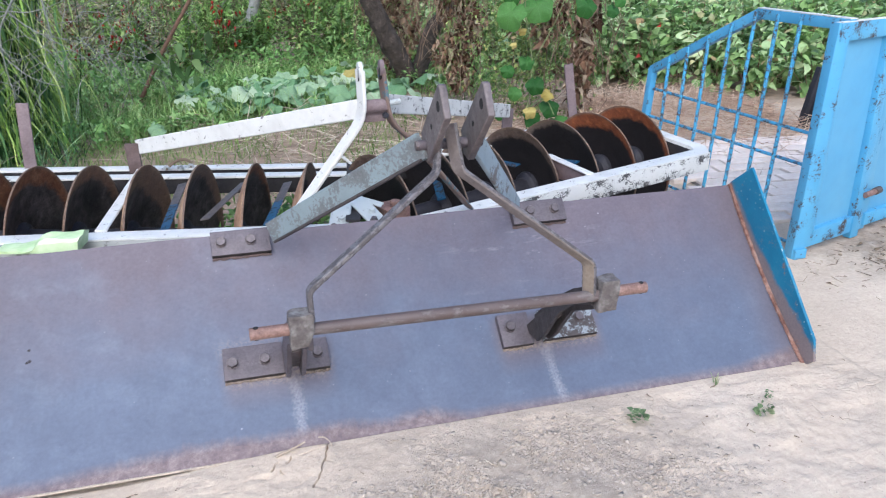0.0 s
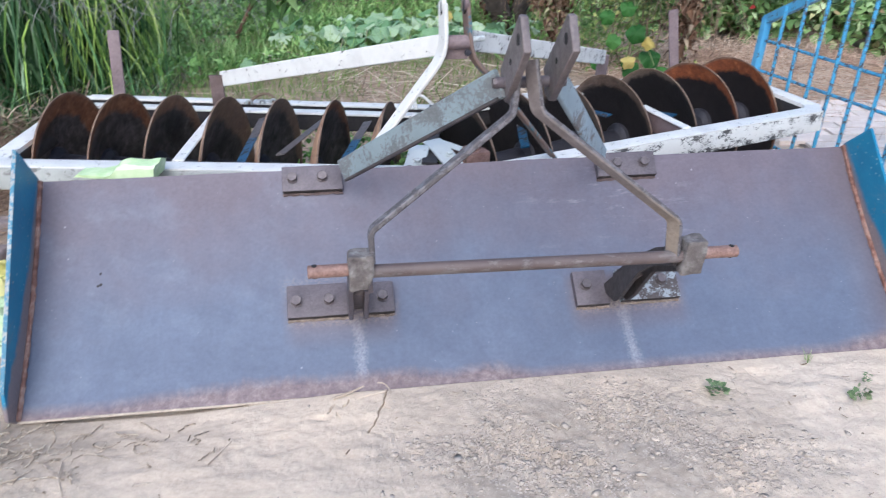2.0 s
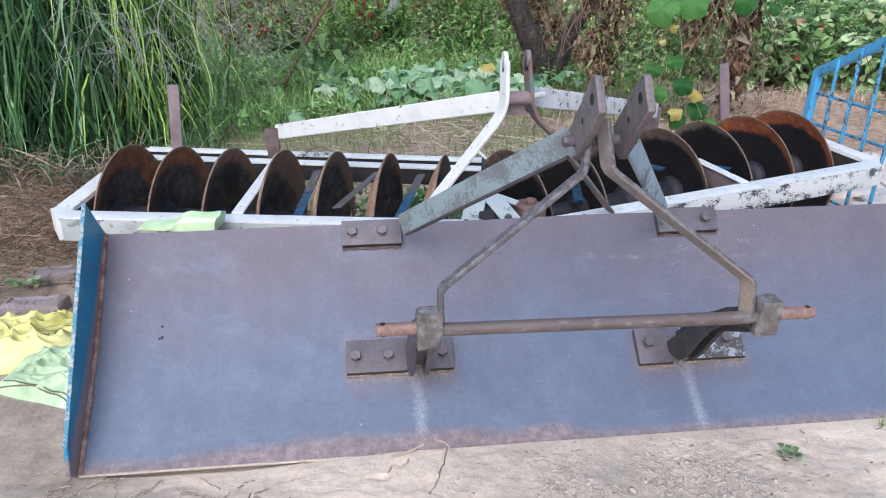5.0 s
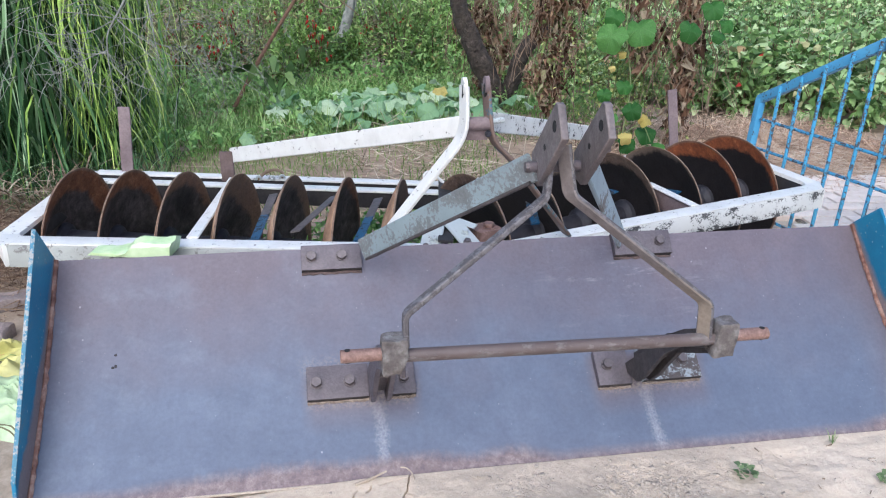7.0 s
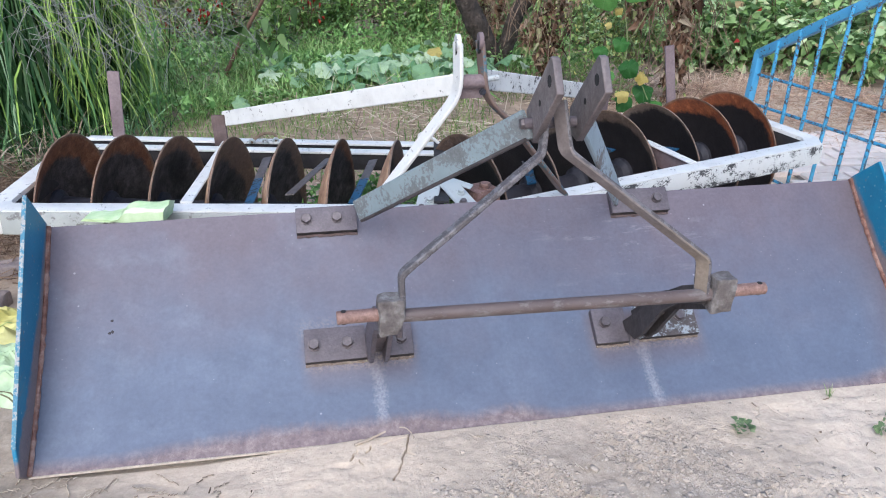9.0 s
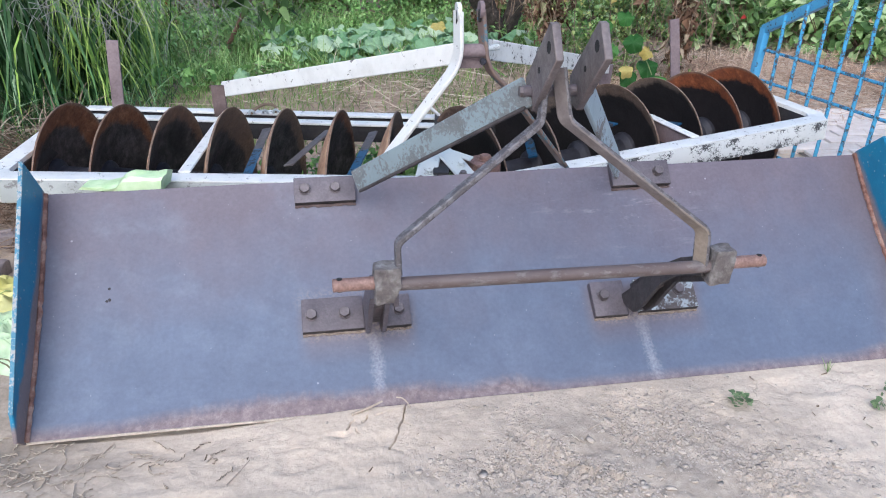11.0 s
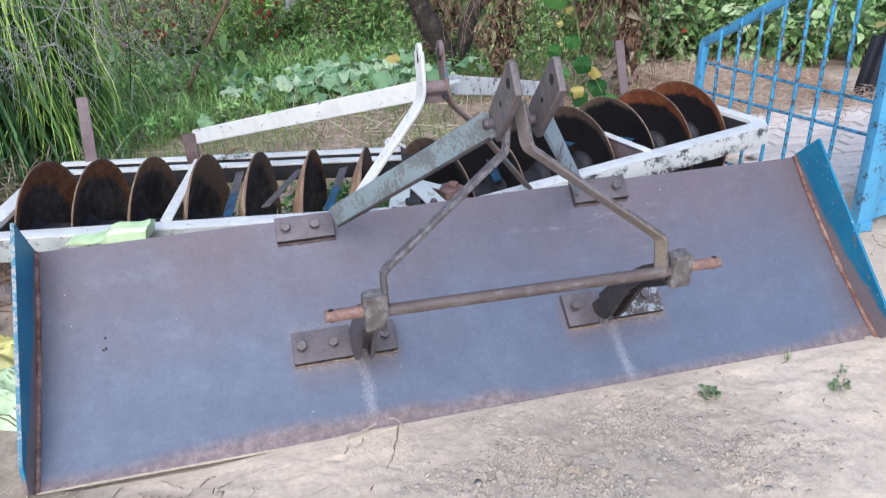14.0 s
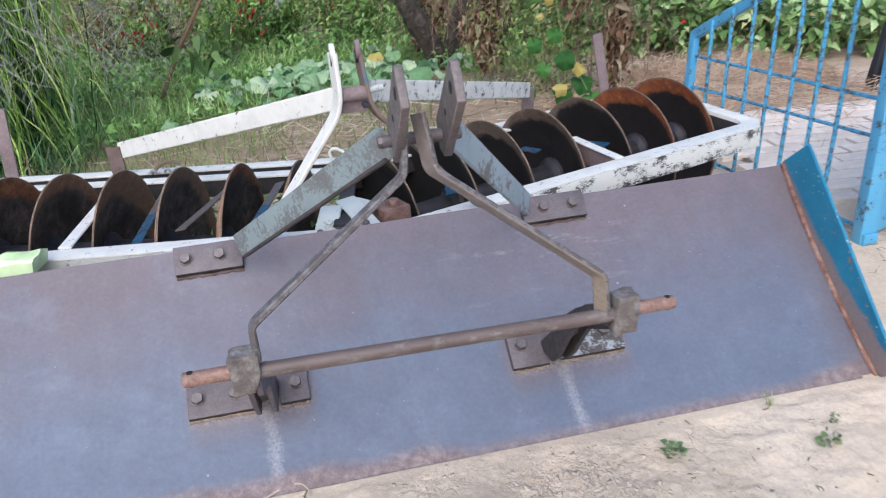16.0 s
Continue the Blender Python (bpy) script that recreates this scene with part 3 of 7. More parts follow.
M_SACKY = mottled("yellow_woven_sack", [(0.28, (0.40, 0.37, 0.08)), (0.42, (0.54, 0.50, 0.15)), (0.6, (0.62, 0.585, 0.24)), (0.75, (0.66, 0.63, 0.36))], 5, 0.55, 0, 30, 0.2, 0.004)
M_SACKG = mottled("pale_green_plastic", [(0.25, (0.24, 0.33, 0.16)), (0.4, (0.37, 0.48, 0.28)), (0.7, (0.46, 0.57, 0.37))], 6, 0.5, 0, 26, 0.2, 0.004)
M_PRINTR = mottled("faded_orange_print", [(0.3, (0.50, 0.27, 0.10)), (0.7, (0.56, 0.40, 0.16))], 30, 0.6)
M_PRINTG = mottled("faded_green_print", [(0.3, (0.16, 0.30, 0.10)), (0.7, (0.34, 0.42, 0.14))], 30, 0.6)
M_MUD = mottled("dried_mud", [(0.3, (0.09, 0.085, 0.05)), (0.7, (0.20, 0.18, 0.10))], 40, 0.9)
M_BAG = mottled("lime_plastic_bag", [(0.3, (0.46, 0.61, 0.30)), (0.7, (0.60, 0.73, 0.46))], 7, 0.45, 0, 30, 0.15, 0.003)
M_BARK = mottled("rough_bark", [(0.3, (0.028, 0.022, 0.018)), (0.6, (0.072, 0.056, 0.047)), (0.78, (0.15, 0.122, 0.104))], 16, 0.9, 0, 60, 1.0, 0.02)
M_TWIG = mottled("grey_dead_wood", [(0.3, (0.15, 0.155, 0.14)), (0.7, (0.29, 0.30, 0.27))], 20, 0.9)
M_STEM = mottled("olive_vine_stem", [(0.3, (0.09, 0.12, 0.045)), (0.7, (0.20, 0.24, 0.10))], 30, 0.8)
M_STALK = mottled("pale_dry_stalk", [(0.3, (0.30, 0.24, 0.18)), (0.7, (0.46, 0.385, 0.31))], 40, 0.9)
M_STICK = mottled("brown_stem", [(0.3, (0.10, 0.056, 0.037)), (0.7, (0.18, 0.105, 0.066))], 20, 0.85)
M_STONE = mottled("silt_clod", [(0.3, (0.37, 0.312, 0.255)), (0.7, (0.51, 0.435, 0.362))], 20, 0.95, 0, 100, 0.6, 0.004)
M_BLACK = mottled("black_tarred_post", [(0.3, (0.008, 0.009, 0.014)), (0.7, (0.02, 0.02, 0.028))], 10, 0.7)

M_CHILLI = leafy("chilli_leaves", [(0.0, (0.06, 0.10, 0.028)), (0.36, (0.145, 0.255, 0.060)), (0.70, (0.27, 0.44, 0.12)), (0.94, (0.40, 0.57, 0.20)), (0.975, (0.48, 0.47, 0.20)), (1.0, (0.26, 0.185, 0.12))], back=0.18)
M_WITHER = leafy("withering_leaves", [(0.0, (0.055, 0.075, 0.03)), (0.35, (0.15, 0.175, 0.07)), (0.6, (0.29, 0.32, 0.13)), (0.78, (0.34, 0.29, 0.18)), (0.9, (0.43, 0.48, 0.22)), (1.0, (0.22, 0.15, 0.10))], back=0.16)
M_BEAN = leafy("field_leaves", [(0.0, (0.07, 0.14, 0.045)), (0.32, (0.19, 0.32, 0.10)), (0.66, (0.32, 0.48, 0.185)), (0.90, (0.50, 0.62, 0.35)), (0.975, (0.46, 0.44, 0.22)), (1.0, (0.46, 0.32, 0.17))], back=0.2)
M_WEED = leafy("weed_leaves", [(0.0, (0.10, 0.21, 0.055)), (0.5, (0.21, 0.38, 0.11)), (1.0, (0.37, 0.55, 0.22))], back=0.25)
M_MEADOW = leafy("meadow_grass", [(0.0, (0.13, 0.235, 0.06)), (0.5, (0.27, 0.43, 0.13)), (1.0, (0.50, 0.63, 0.28))], back=0.25)
M_SAPLING = leafy("sapling_leaves", [(0.0, (0.03, 0.065, 0.02)), (0.7, (0.07, 0.13, 0.04)), (1.0, (0.13, 0.20, 0.07))], back=0.15)
M_CREEPER = leafy("yellowing_creeper", [(0.0, (0.10, 0.16, 0.04)), (0.5, (0.23, 0.33, 0.10)), (0.88, (0.40, 0.47, 0.18)), (1.0, (0.56, 0.50, 0.18))], back=0.25)
M_GRASSY = leafy("yellowing_grass", [(0.0, (0.06, 0.125, 0.026)), (0.40, (0.24, 0.40, 0.075)), (0.80, (0.46, 0.62, 0.15)), (1.0, (0.60, 0.68, 0.26))], back=0.22)
M_GRASS = leafy("fodder_grass", [(0.0, (0.014, 0.042, 0.013)), (0.55, (0.036, 0.092, 0.028)), (0.82, (0.105, 0.215, 0.080)), (1.0, (0.36, 0.49, 0.29))], back=0.06)
M_LAWN = leafy("short_grass", [(0.0, (0.104, 0.177, 0.050)), (0.6, (0.195, 0.300, 0.086)), (1.0, (0.390, 0.437, 0.186))])
M_DRYLEAF = leafy("dry_leaves", [(0.0, (0.055, 0.034, 0.024)), (0.35, (0.185, 0.105, 0.066)), (0.70, (0.34, 0.225, 0.15)), (0.84, (0.45, 0.385, 0.28)), (0.9, (0.24, 0.27, 0.11)), (1.0, (0.20, 0.27, 0.09))], 0.85, 0.14)
M_STRAW = leafy("straw", [(0.0, (0.34, 0.225, 0.155)), (0.5, (0.62, 0.455, 0.34)), (1.0, (0.80, 0.66, 0.52))], 0.8, 0.1)
M_STRAWD = leafy("trodden_straw", [(0.0, (0.13, 0.085, 0.058)), (0.6, (0.25, 0.17, 0.12)), (1.0, (0.46, 0.35, 0.25))], 0.8, 0.1)
M_TRASH = leafy("dead_stalks", [(0.0, (0.14, 0.10, 0.07)), (0.6, (0.25, 0.19, 0.14)), (1.0, (0.42, 0.35, 0.27))], 0.9, 0.05)
M_ROOT = leafy("dry_roots", [(0.0, (0.30, 0.235, 0.175)), (0.6, (0.47, 0.39, 0.305)), (1.0, (0.66, 0.58, 0.47))], 0.9, 0.05)
M_FRUIT = leafy("ripe_fruit", [(0.0, (0.12, 0.012, 0.008)), (0.6, (0.30, 0.020, 0.012)), (1.0, (0.42, 0.07, 0.03))], 0.45, 0.05)
M_PUMPKIN = big_leaf("pumpkin_leaf", [(0.0, (0.15, 0.30, 0.145)), (0.45, (0.27, 0.42, 0.24)), (1.0, (0.52, 0.63, 0.44))])
M_GOURD = big_leaf("gourd_leaf", [(0.0, (0.020, 0.080, 0.016)), (0.6, (0.038, 0.125, 0.024)), (1.0, (0.085, 0.20, 0.05))], back=0.15)
M_ROSETTE = big_leaf("rosette_leaf", [(0.0, (0.10, 0.155, 0.075)), (0.6, (0.19, 0.265, 0.13)), (1.0, (0.31, 0.38, 0.22))], back=0.2)
M_TUFT = big_leaf("tuft_blade", [(0.0, (0.13, 0.21, 0.07)), (0.6, (0.25, 0.34, 0.13)), (1.0, (0.50, 0.50, 0.30))], back=0.2)
M_YELLOW = big_leaf("yellowed_leaf", [(0.0, (0.42, 0.33, 0.09)), (1.0, (0.55, 0.46, 0.17))], 14)


# ---- building helpers ----
origin_of = {}


def thing(name, at, label, category, group="", kind=""):
    ob = new(name)
    ob.empty_display_size = 0.1
    ob.location = at
    origin_of[ob] = Vector(at)
    return tagged(ob, label, category, group, kind)


def finish(bm, smooth=35.0):
    bmesh.ops.recalc_face_normals(bm, faces=bm.faces)
    for f in bm.faces:
        f.smooth = smooth > 0
    if smooth > 0:
        lim = radians(smooth)
        for e in bm.edges:
            if len(e.link_faces) == 2 and e.calc_face_angle(0.0) > lim:
                e.smooth = False


def part(name, bm, material, parent, label="", smooth=35.0):
    """Links a bmesh, given in world metres, as one mesh under a thing or a part."""
    finish(bm, smooth)
    o = origin_of[parent]
    bmesh.ops.translate(bm, verts=bm.verts, vec=-o)
    me = bpy.data.meshes.new(name)
    bm.to_mesh(me)
    bm.free()
    me.materials.append(material)
    ob = new(name, me)
    ob.parent = parent
    origin_of[ob] = o
    return tagged(ob, label)


def solo(name, bm, material, at, label, category, group="", kind="", smooth=35.0):
    """A thing of one mesh, given in world metres, standing at its base."""
    finish(bm, smooth)
    bmesh.ops.translate(bm, verts=bm.verts, vec=-Vector(at))
    me = bpy.data.meshes.new(name)
    bm.to_mesh(me)
    bm.free()
    me.materials.append(material)
    ob = new(name, me)
    ob.location = at
    origin_of[ob] = Vector(at)
    return tagged(ob, label, category, group, kind)


def box(cx, cy, cz, sx, sy, sz, m=None, bevel=0.0):
    bm = bmesh.new()
    bmesh.ops.create_cube(bm, size=1.0)
    bmesh.ops.scale(bm, vec=(sx, sy, sz), verts=bm.verts)
    if bevel:
        bmesh.ops.bevel(bm, geom=bm.edges[:], offset=bevel, segments=2, profile=0.6, affect="EDGES")
    bmesh.ops.transform(bm, matrix=Matrix.Translation((cx, cy, cz)) @ (m or Matrix()), verts=bm.verts)
    return bm


def beam(a, b, w, h, bevel=0.004, up=(0, 0, 1)):
    """A square-edged bar from a to b: w across, h along up; a and b lie on its axis."""
    a, b = Vector(a), Vector(b)
    d = (b - a).normalized()
    side = d.cross(Vector(up)).normalized()
    top = side.cross(d)
    m = Matrix((d, side, top)).transposed().to_4x4()
    m.translation = (a + b) / 2
    bm = box(0, 0, 0, (b - a).length, w, h, None, bevel)
    bmesh.ops.transform(bm, matrix=m, verts=bm.verts)
    return bm


def rounded(points, r=0.03, n=4):
    """The polyline with its inner corners rounded."""
    pts = [Vector(p) for p in points]
    out = [pts[0]]
    for i in range(1, len(pts) - 1):
        a, b, c = pts[i - 1], pts[i], pts[i + 1]
        ra = min(r, (a - b).length * 0.45)
        rc = min(r, (c - b).length * 0.45)
        p, q = b + (a - b).normalized() * ra, b + (c - b).normalized() * rc
        for k in range(n + 1):
            s = k / n
            out.append(p * (1 - s) ** 2 + b * 2 * s * (1 - s) + q * s * s)
    out.append(pts[-1])
    return out


def strap(points, wide, w, t, r=0.03, bevel=0.003):
    """A bent flat bar: w along the direction wide, t thick, following points."""
    pts = rounded(points, r)
    wide = Vector(wide).normalized()
    bm = bmesh.new()
    rings = []
    for i, p in enumerate(pts):
        d = (pts[min(i + 1, len(pts) - 1)] - pts[max(i - 1, 0)]).normalized()
        nrm = d.cross(wide).normalized()
        ww = nrm.cross(d).normalized()
        k = bevel
        ring = []
        for sx, sy in ((-w / 2 + k, -t / 2), (w / 2 - k, -t / 2), (w / 2, -t / 2 + k), (w / 2, t / 2 - k),
                       (w / 2 - k, t / 2), (-w / 2 + k, t / 2), (-w / 2, t / 2 - k), (-w / 2, -t / 2 + k)):
            ring.append(bm.verts.new(p + ww * sx + nrm * sy))
        rings.append(ring)
    for a, b in zip(rings, rings[1:]):
        for j in range(8):
            bm.faces.new((a[j], a[(j + 1) % 8], b[(j + 1) % 8], b[j]))
    bm.faces.new(rings[0])
    bm.faces.new(rings[-1])
    return bm


def tube(points, radii, n=10, r=0.0, bm=None, jitter=0.0, rng=None):
    pts = rounded(points, r) if r else [Vector(p) for p in points]
    if isinstance(radii, (int, float)):
        radii = [radii] * len(pts)
    elif len(radii) != len(pts):
        radii = [radii[0] + (radii[-1] - radii[0]) * i / (len(pts) - 1) for i in range(len(pts))]
    bm = bm or bmesh.new()
    rings = []
    ref = None
    for i, p in enumerate(pts):
        d = (pts[min(i + 1, len(pts) - 1)] - pts[max(i - 1, 0)]).normalized()
        if ref is None:
            ref = Vector((0, 0, 1)) if abs(d.z) < 0.9 else Vector((1, 0, 0))
        u = (ref - d * ref.dot(d)).normalized()
        ref = u
        v = d.cross(u)
        ring = []
        for k in range(n):
            q = radii[i] * (1 + (rng.uniform(-jitter, jitter) if jitter else 0))
            ring.append(bm.verts.new(p + u * math.cos(2 * math.pi * k / n) * q + v * math.sin(2 * math.pi * k / n) * q))
        rings.append(ring)
    for a, b in zip(rings, rings[1:]):
        for k in range(n):
            bm.faces.new((a[k], a[(k + 1) % n], b[(k + 1) % n], b[k]))
    bm.faces.new(rings[0])
    bm.faces.new(rings[-1])
    return bm


def plate(outline, axis_m, t, bevel=0.0):
    """An outline in the xy plane, thickened t about it, placed by the matrix."""
    bm = bmesh.new()
    lo = [bm.verts.new((x, y, -t / 2)) for x, y in outline]
    hi = [bm.verts.new((x, y, t / 2)) for x, y in outline]
    bm.faces.new(lo[::-1])
    bm.faces.new(hi)
    n = len(outline)
    for i in range(n):
        bm.faces.new((lo[i], lo[(i + 1) % n], hi[(i + 1) % n], hi[i]))
    if bevel:
        bmesh.ops.bevel(bm, geom=bm.edges[:], offset=bevel, segments=1, affect="EDGES")
    bmesh.ops.transform(bm, matrix=axis_m, verts=bm.verts)
    return bm


def lathe(profile, n=40):
    """Profile of (x, r) turned about the x axis."""
    bm = bmesh.new()
    rings = []
    for x, r in profile:
        if r < 1e-6:
            rings.append([bm.verts.new((x, 0, 0))])
        else:
            rings.append([bm.verts.new((x, r * math.cos(2 * math.pi * k / n), r * math.sin(2 * math.pi * k / n))) for k in range(n)])
    for a, b in zip(rings, rings[1:]):
        for k in range(n):
            q = [a[k % len(a)], a[(k + 1) % len(a)], b[(k + 1) % len(b)], b[k % len(b)]]
            q = list(dict.fromkeys(q))
            if len(q) > 2:
                bm.faces.new(q)
    return bm


def bolt_bm(at, m3, head=0.012, rad=0.0160, washer=0.0175):
    """Hexagon head on a washer; m3 turns z to the face's normal."""
    bm = bmesh.new()
    bmesh.ops.create_cone(bm, cap_ends=True, segments=6, radius1=rad, radius2=rad * 0.98, depth=head)
    bmesh.ops.translate(bm, verts=bm.verts, vec=(0, 0, head / 2 + 0.004))
    bmesh.ops.bevel(bm, geom=[e for e in bm.edges], offset=0.0012, segments=1, affect="EDGES")
    c = bmesh.ops.create_cone(bm, cap_ends=True, segments=20, radius1=washer, radius2=washer, depth=0.004)
    bmesh.ops.translate(bm, verts=c["verts"], vec=(0, 0, 0.002))
    bmesh.ops.transform(bm, matrix=Matrix.Translation(at) @ m3.to_4x4(), verts=bm.verts)
    return bm


def share(ob_name, me, parent, m, label=""):
    """One more part on an existing mesh."""
    ob = new(ob_name, me)
    ob.parent = parent
    ob.matrix_basis = m
    origin_of[ob] = origin_of[parent]
    return tagged(ob, label)


def mesh_from(name, verts, faces, materials, smooth=False):
    me = bpy.data.meshes.new(name)
    me.from_pydata([tuple(v) for v in verts], [], faces)
    for m in materials:
        me.materials.append(m)
    if smooth:
        me.polygons.foreach_set("use_smooth", [True] * len(me.polygons))
    me.update()
    return me


def ground_z(x, y):
    """Gentle relief of the yard: lowest along the cutting edge, a low bank towards the garden."""
    z = 0.018 * noise.noise((x * 0.9, y * 0.9, 0.3)) + 0.008 * noise.noise((x * 4.0, y * 4.0, 2.0))
    if -1.4 < x < 1.4:
        near = max(0.0, 1 - abs(y) / 0.25)
        z *= 1 - 0.8 * near
    return z


# ---- ground ----
def clods(x, y, scale, seed):
    d, p = noise.voronoi(Vector((x * scale, y * scale, seed)))
    edge = min(1.0, (d[1] - d[0]) * 3.0)
    return edge * (0.25 + 0.75 * noise.cell(p[0] * 3.7))


def broken(x, y):
    """How far the soil is broken up, 0 to 1: most before the middle of the blade, thinner tongues either side."""
    if not (-1.1 < y < 0.0 and -1.0 < x < 1.2):
        return 0.0
    k = max(0.0, 1.3 - math.hypot((x - 0.12) / 0.42, (y + 0.25) / 0.22))
    k = max(k, 0.9 * max(0.0, 1.3 - math.hypot((x - 0.52) / 0.22, (y + 0.42) / 0.14)))
    k = max(k, 0.8 * max(0.0, 1.3 - math.hypot((x + 0.05) / 0.30, (y + 0.52) / 0.20)))
    return min(1.0, k) * min(1.0, max(0.0, 0.80 + 1.9 * noise.noise((x * 4.3, y * 4.3, 7))))


CRACKS = [((-0.317, -0.004), (-0.336, -0.072), (-0.345, -0.09), (-0.360, -0.136), (-0.381, -0.172)), ((-0.402, -0.036), (-0.365, -0.023), (-0.322, -0.015)),
          ((-0.46, -0.047), (-0.477, -0.081)), ((-0.421, -0.034), (-0.435, -0.059)), ((-0.455, -0.083), (-0.449, -0.104)), ((-0.336, -0.072), (-0.318, -0.088))]


def crack_depth(x, y):
    """The few open drying cracks at the foot of the sheet."""
    if not (-0.54 < x < -0.28 and -0.2 < y < 0.0):
        return 0.0
    x += 0.006 * noise.noise((x * 60, y * 60, 1.0))
    best = 1.0
    for line in CRACKS:
        for (ax, ay), (bx, by) in zip(line, line[1:]):
            q = min(1.0, max(0.0, ((x - ax) * (bx - ax) + (y - ay) * (by - ay)) / ((bx - ax) ** 2 + (by - ay) ** 2)))
            best = min(best, math.hypot(x - ax - q * (bx - ax), y - ay - q * (by - ay)))
    z = 0.024 * max(0.0, 1 - best / (0.0022 + 0.0012 * noise.noise((x * 30, y * 30, 9.0))))
    hole = math.hypot((x + 0.497) / 0.030, (y + 0.097) / 0.014)
    return max(z, 0.008 * max(0.0, 1 - hole) + (0.004 * noise.noise((x * 70, y * 70, 3)) if hole < 1 else 0.0))


def yard_z(x, y):
    """The yard's relief with the soil broken before the blade, thin flaking crust and the hollow under the blade's worn end."""
    z = ground_z(x, y)
    if -2.0 < x < 2.8 and -1.1 < y < 0.0:
        hem = min(1.0, -y / 0.05)
        k = broken(x, y)
        wx, wy = x + 0.02 * noise.noise((x * 17, y * 17, 1.0)), y + 0.02 * noise.noise((x * 17, y * 17, 8.0))
        if k > 0.02:
            big = max(0.0, noise.noise((x * 5, y * 5, 3)) + 0.3)
            z += hem * k * (0.020 * clods(wx, wy, 21, 0.2) * big + 0.015 * clods(wx, wy, 48, 0.7) * (0.35 + big) + 0.006 * clods(wx, wy, 95, 1.7) + 0.004 * noise.fractal((x * 40, y * 40, 2.0), 0.7, 2.0, 4) - 0.010)
        # soft scuffs and thin flakes of crust lifting here and there
        z += hem * 0.007 * noise.fractal((x * 6.5, y * 8.5, 21.0), 0.8, 2.0, 3)
        flake = max(0.0, noise.noise((x * 3.1, y * 3.1, 12.0)) - 0.12)
        z += hem * 0.016 * flake * clods(wx, wy, 21, 3.1)
        z += 0.0016 * noise.fractal((x * 24, y * 24, 5.0), 0.6, 2.1, 4) * hem
        z -= crack_depth(x, y)
    if -2.0 < x < -0.45 and abs(y) < 0.3:
        z -= 0.026 * min(1.0, (-0.45 - x) / 0.4) * max(0.0, 1 - abs(y) / 0.25)
    return z


def build_ground():
    def axis(stops, far):
        """Rising coordinates: each stretch of stops at its own spacing, then ever wider out to far."""
        xs = [stops[0][0]]
        for hi, step in stops[1:]:
            n = max(1, round((hi - xs[-1]) / step))
            xs += [xs[-1] + (hi - xs[-1]) * (k + 1) / n for k in range(n)]
        step, x = 0.03, xs[-1]
        while x < far:
            step *= 1.35
            x += step
            xs.append(x)
        step, x = 0.03, xs[0]
        while x > -far:
            step *= 1.35
            x -= step
            xs.insert(0, x)
        return xs
    xs = axis([(-2.0, 0), (-1.4, 0.02), (-0.50, 0.010), (-0.30, 0.0014), (1.2, 0.0062), (1.9, 0.012), (2.8, 0.02)], 900)
    ys = axis([(-1.1, 0), (-0.75, 0.015), (-0.18, 0.0065), (0.0, 0.0016), (1.3, 0.03)], 900)

    verts = []
    for y in ys:
        for x in xs:
            z = yard_z(x, y) if abs(x) < 30 and abs(y) < 30 else 0.0
            if -1.2 < x < 1.2 and -0.003 < y < 0.6:
                z = min(z, 0.0) - 0.018
            verts.append((x, y, z))
    w = len(xs)
    faces = [(j * w + i, j * w + i + 1, (j + 1) * w + i + 1, (j + 1) * w + i) for j in range(len(ys) - 1) for i in range(w - 1)]
    me = mesh_from("ground", verts, faces, [M_SOIL], True)
    for p in me.polygons:
        if broken(p.center.x, p.center.y) > 0.35:
            p.use_smooth = False
    ob = new("ground", me)
    tagged(ob, "pale dry silty yard ground with crumbled soil and trash", "ground", kind="structure")


build_ground()

# ---- grader blade ----
CH_D, CH_N = Vector((0, 0.732, 0.681)), Vector((0, -0.681, 0.732))
CHORD, SAG = 0.682, 0.020
BLADE_L, BLADE_R = -1.260, 1.238


def on_blade(x, u, n=0.0):
    """A point of the blade's hollow face: u metres up along the chord, n out of it."""
    s = -SAG * 4 * (u / CHORD) * (1 - u / CHORD)
    return Vector((x, 0, -0.008)) + CH_D * u + CH_N * (s + n)


def blade_turn(u):
    d = (on_blade(0, u + 0.01) - on_blade(0, u - 0.01)).normalized()
    nrm = Vector((1, 0, 0)).cross(d).normalized()
    return Matrix((Vector((1, 0, 0)), d, nrm)).transposed()


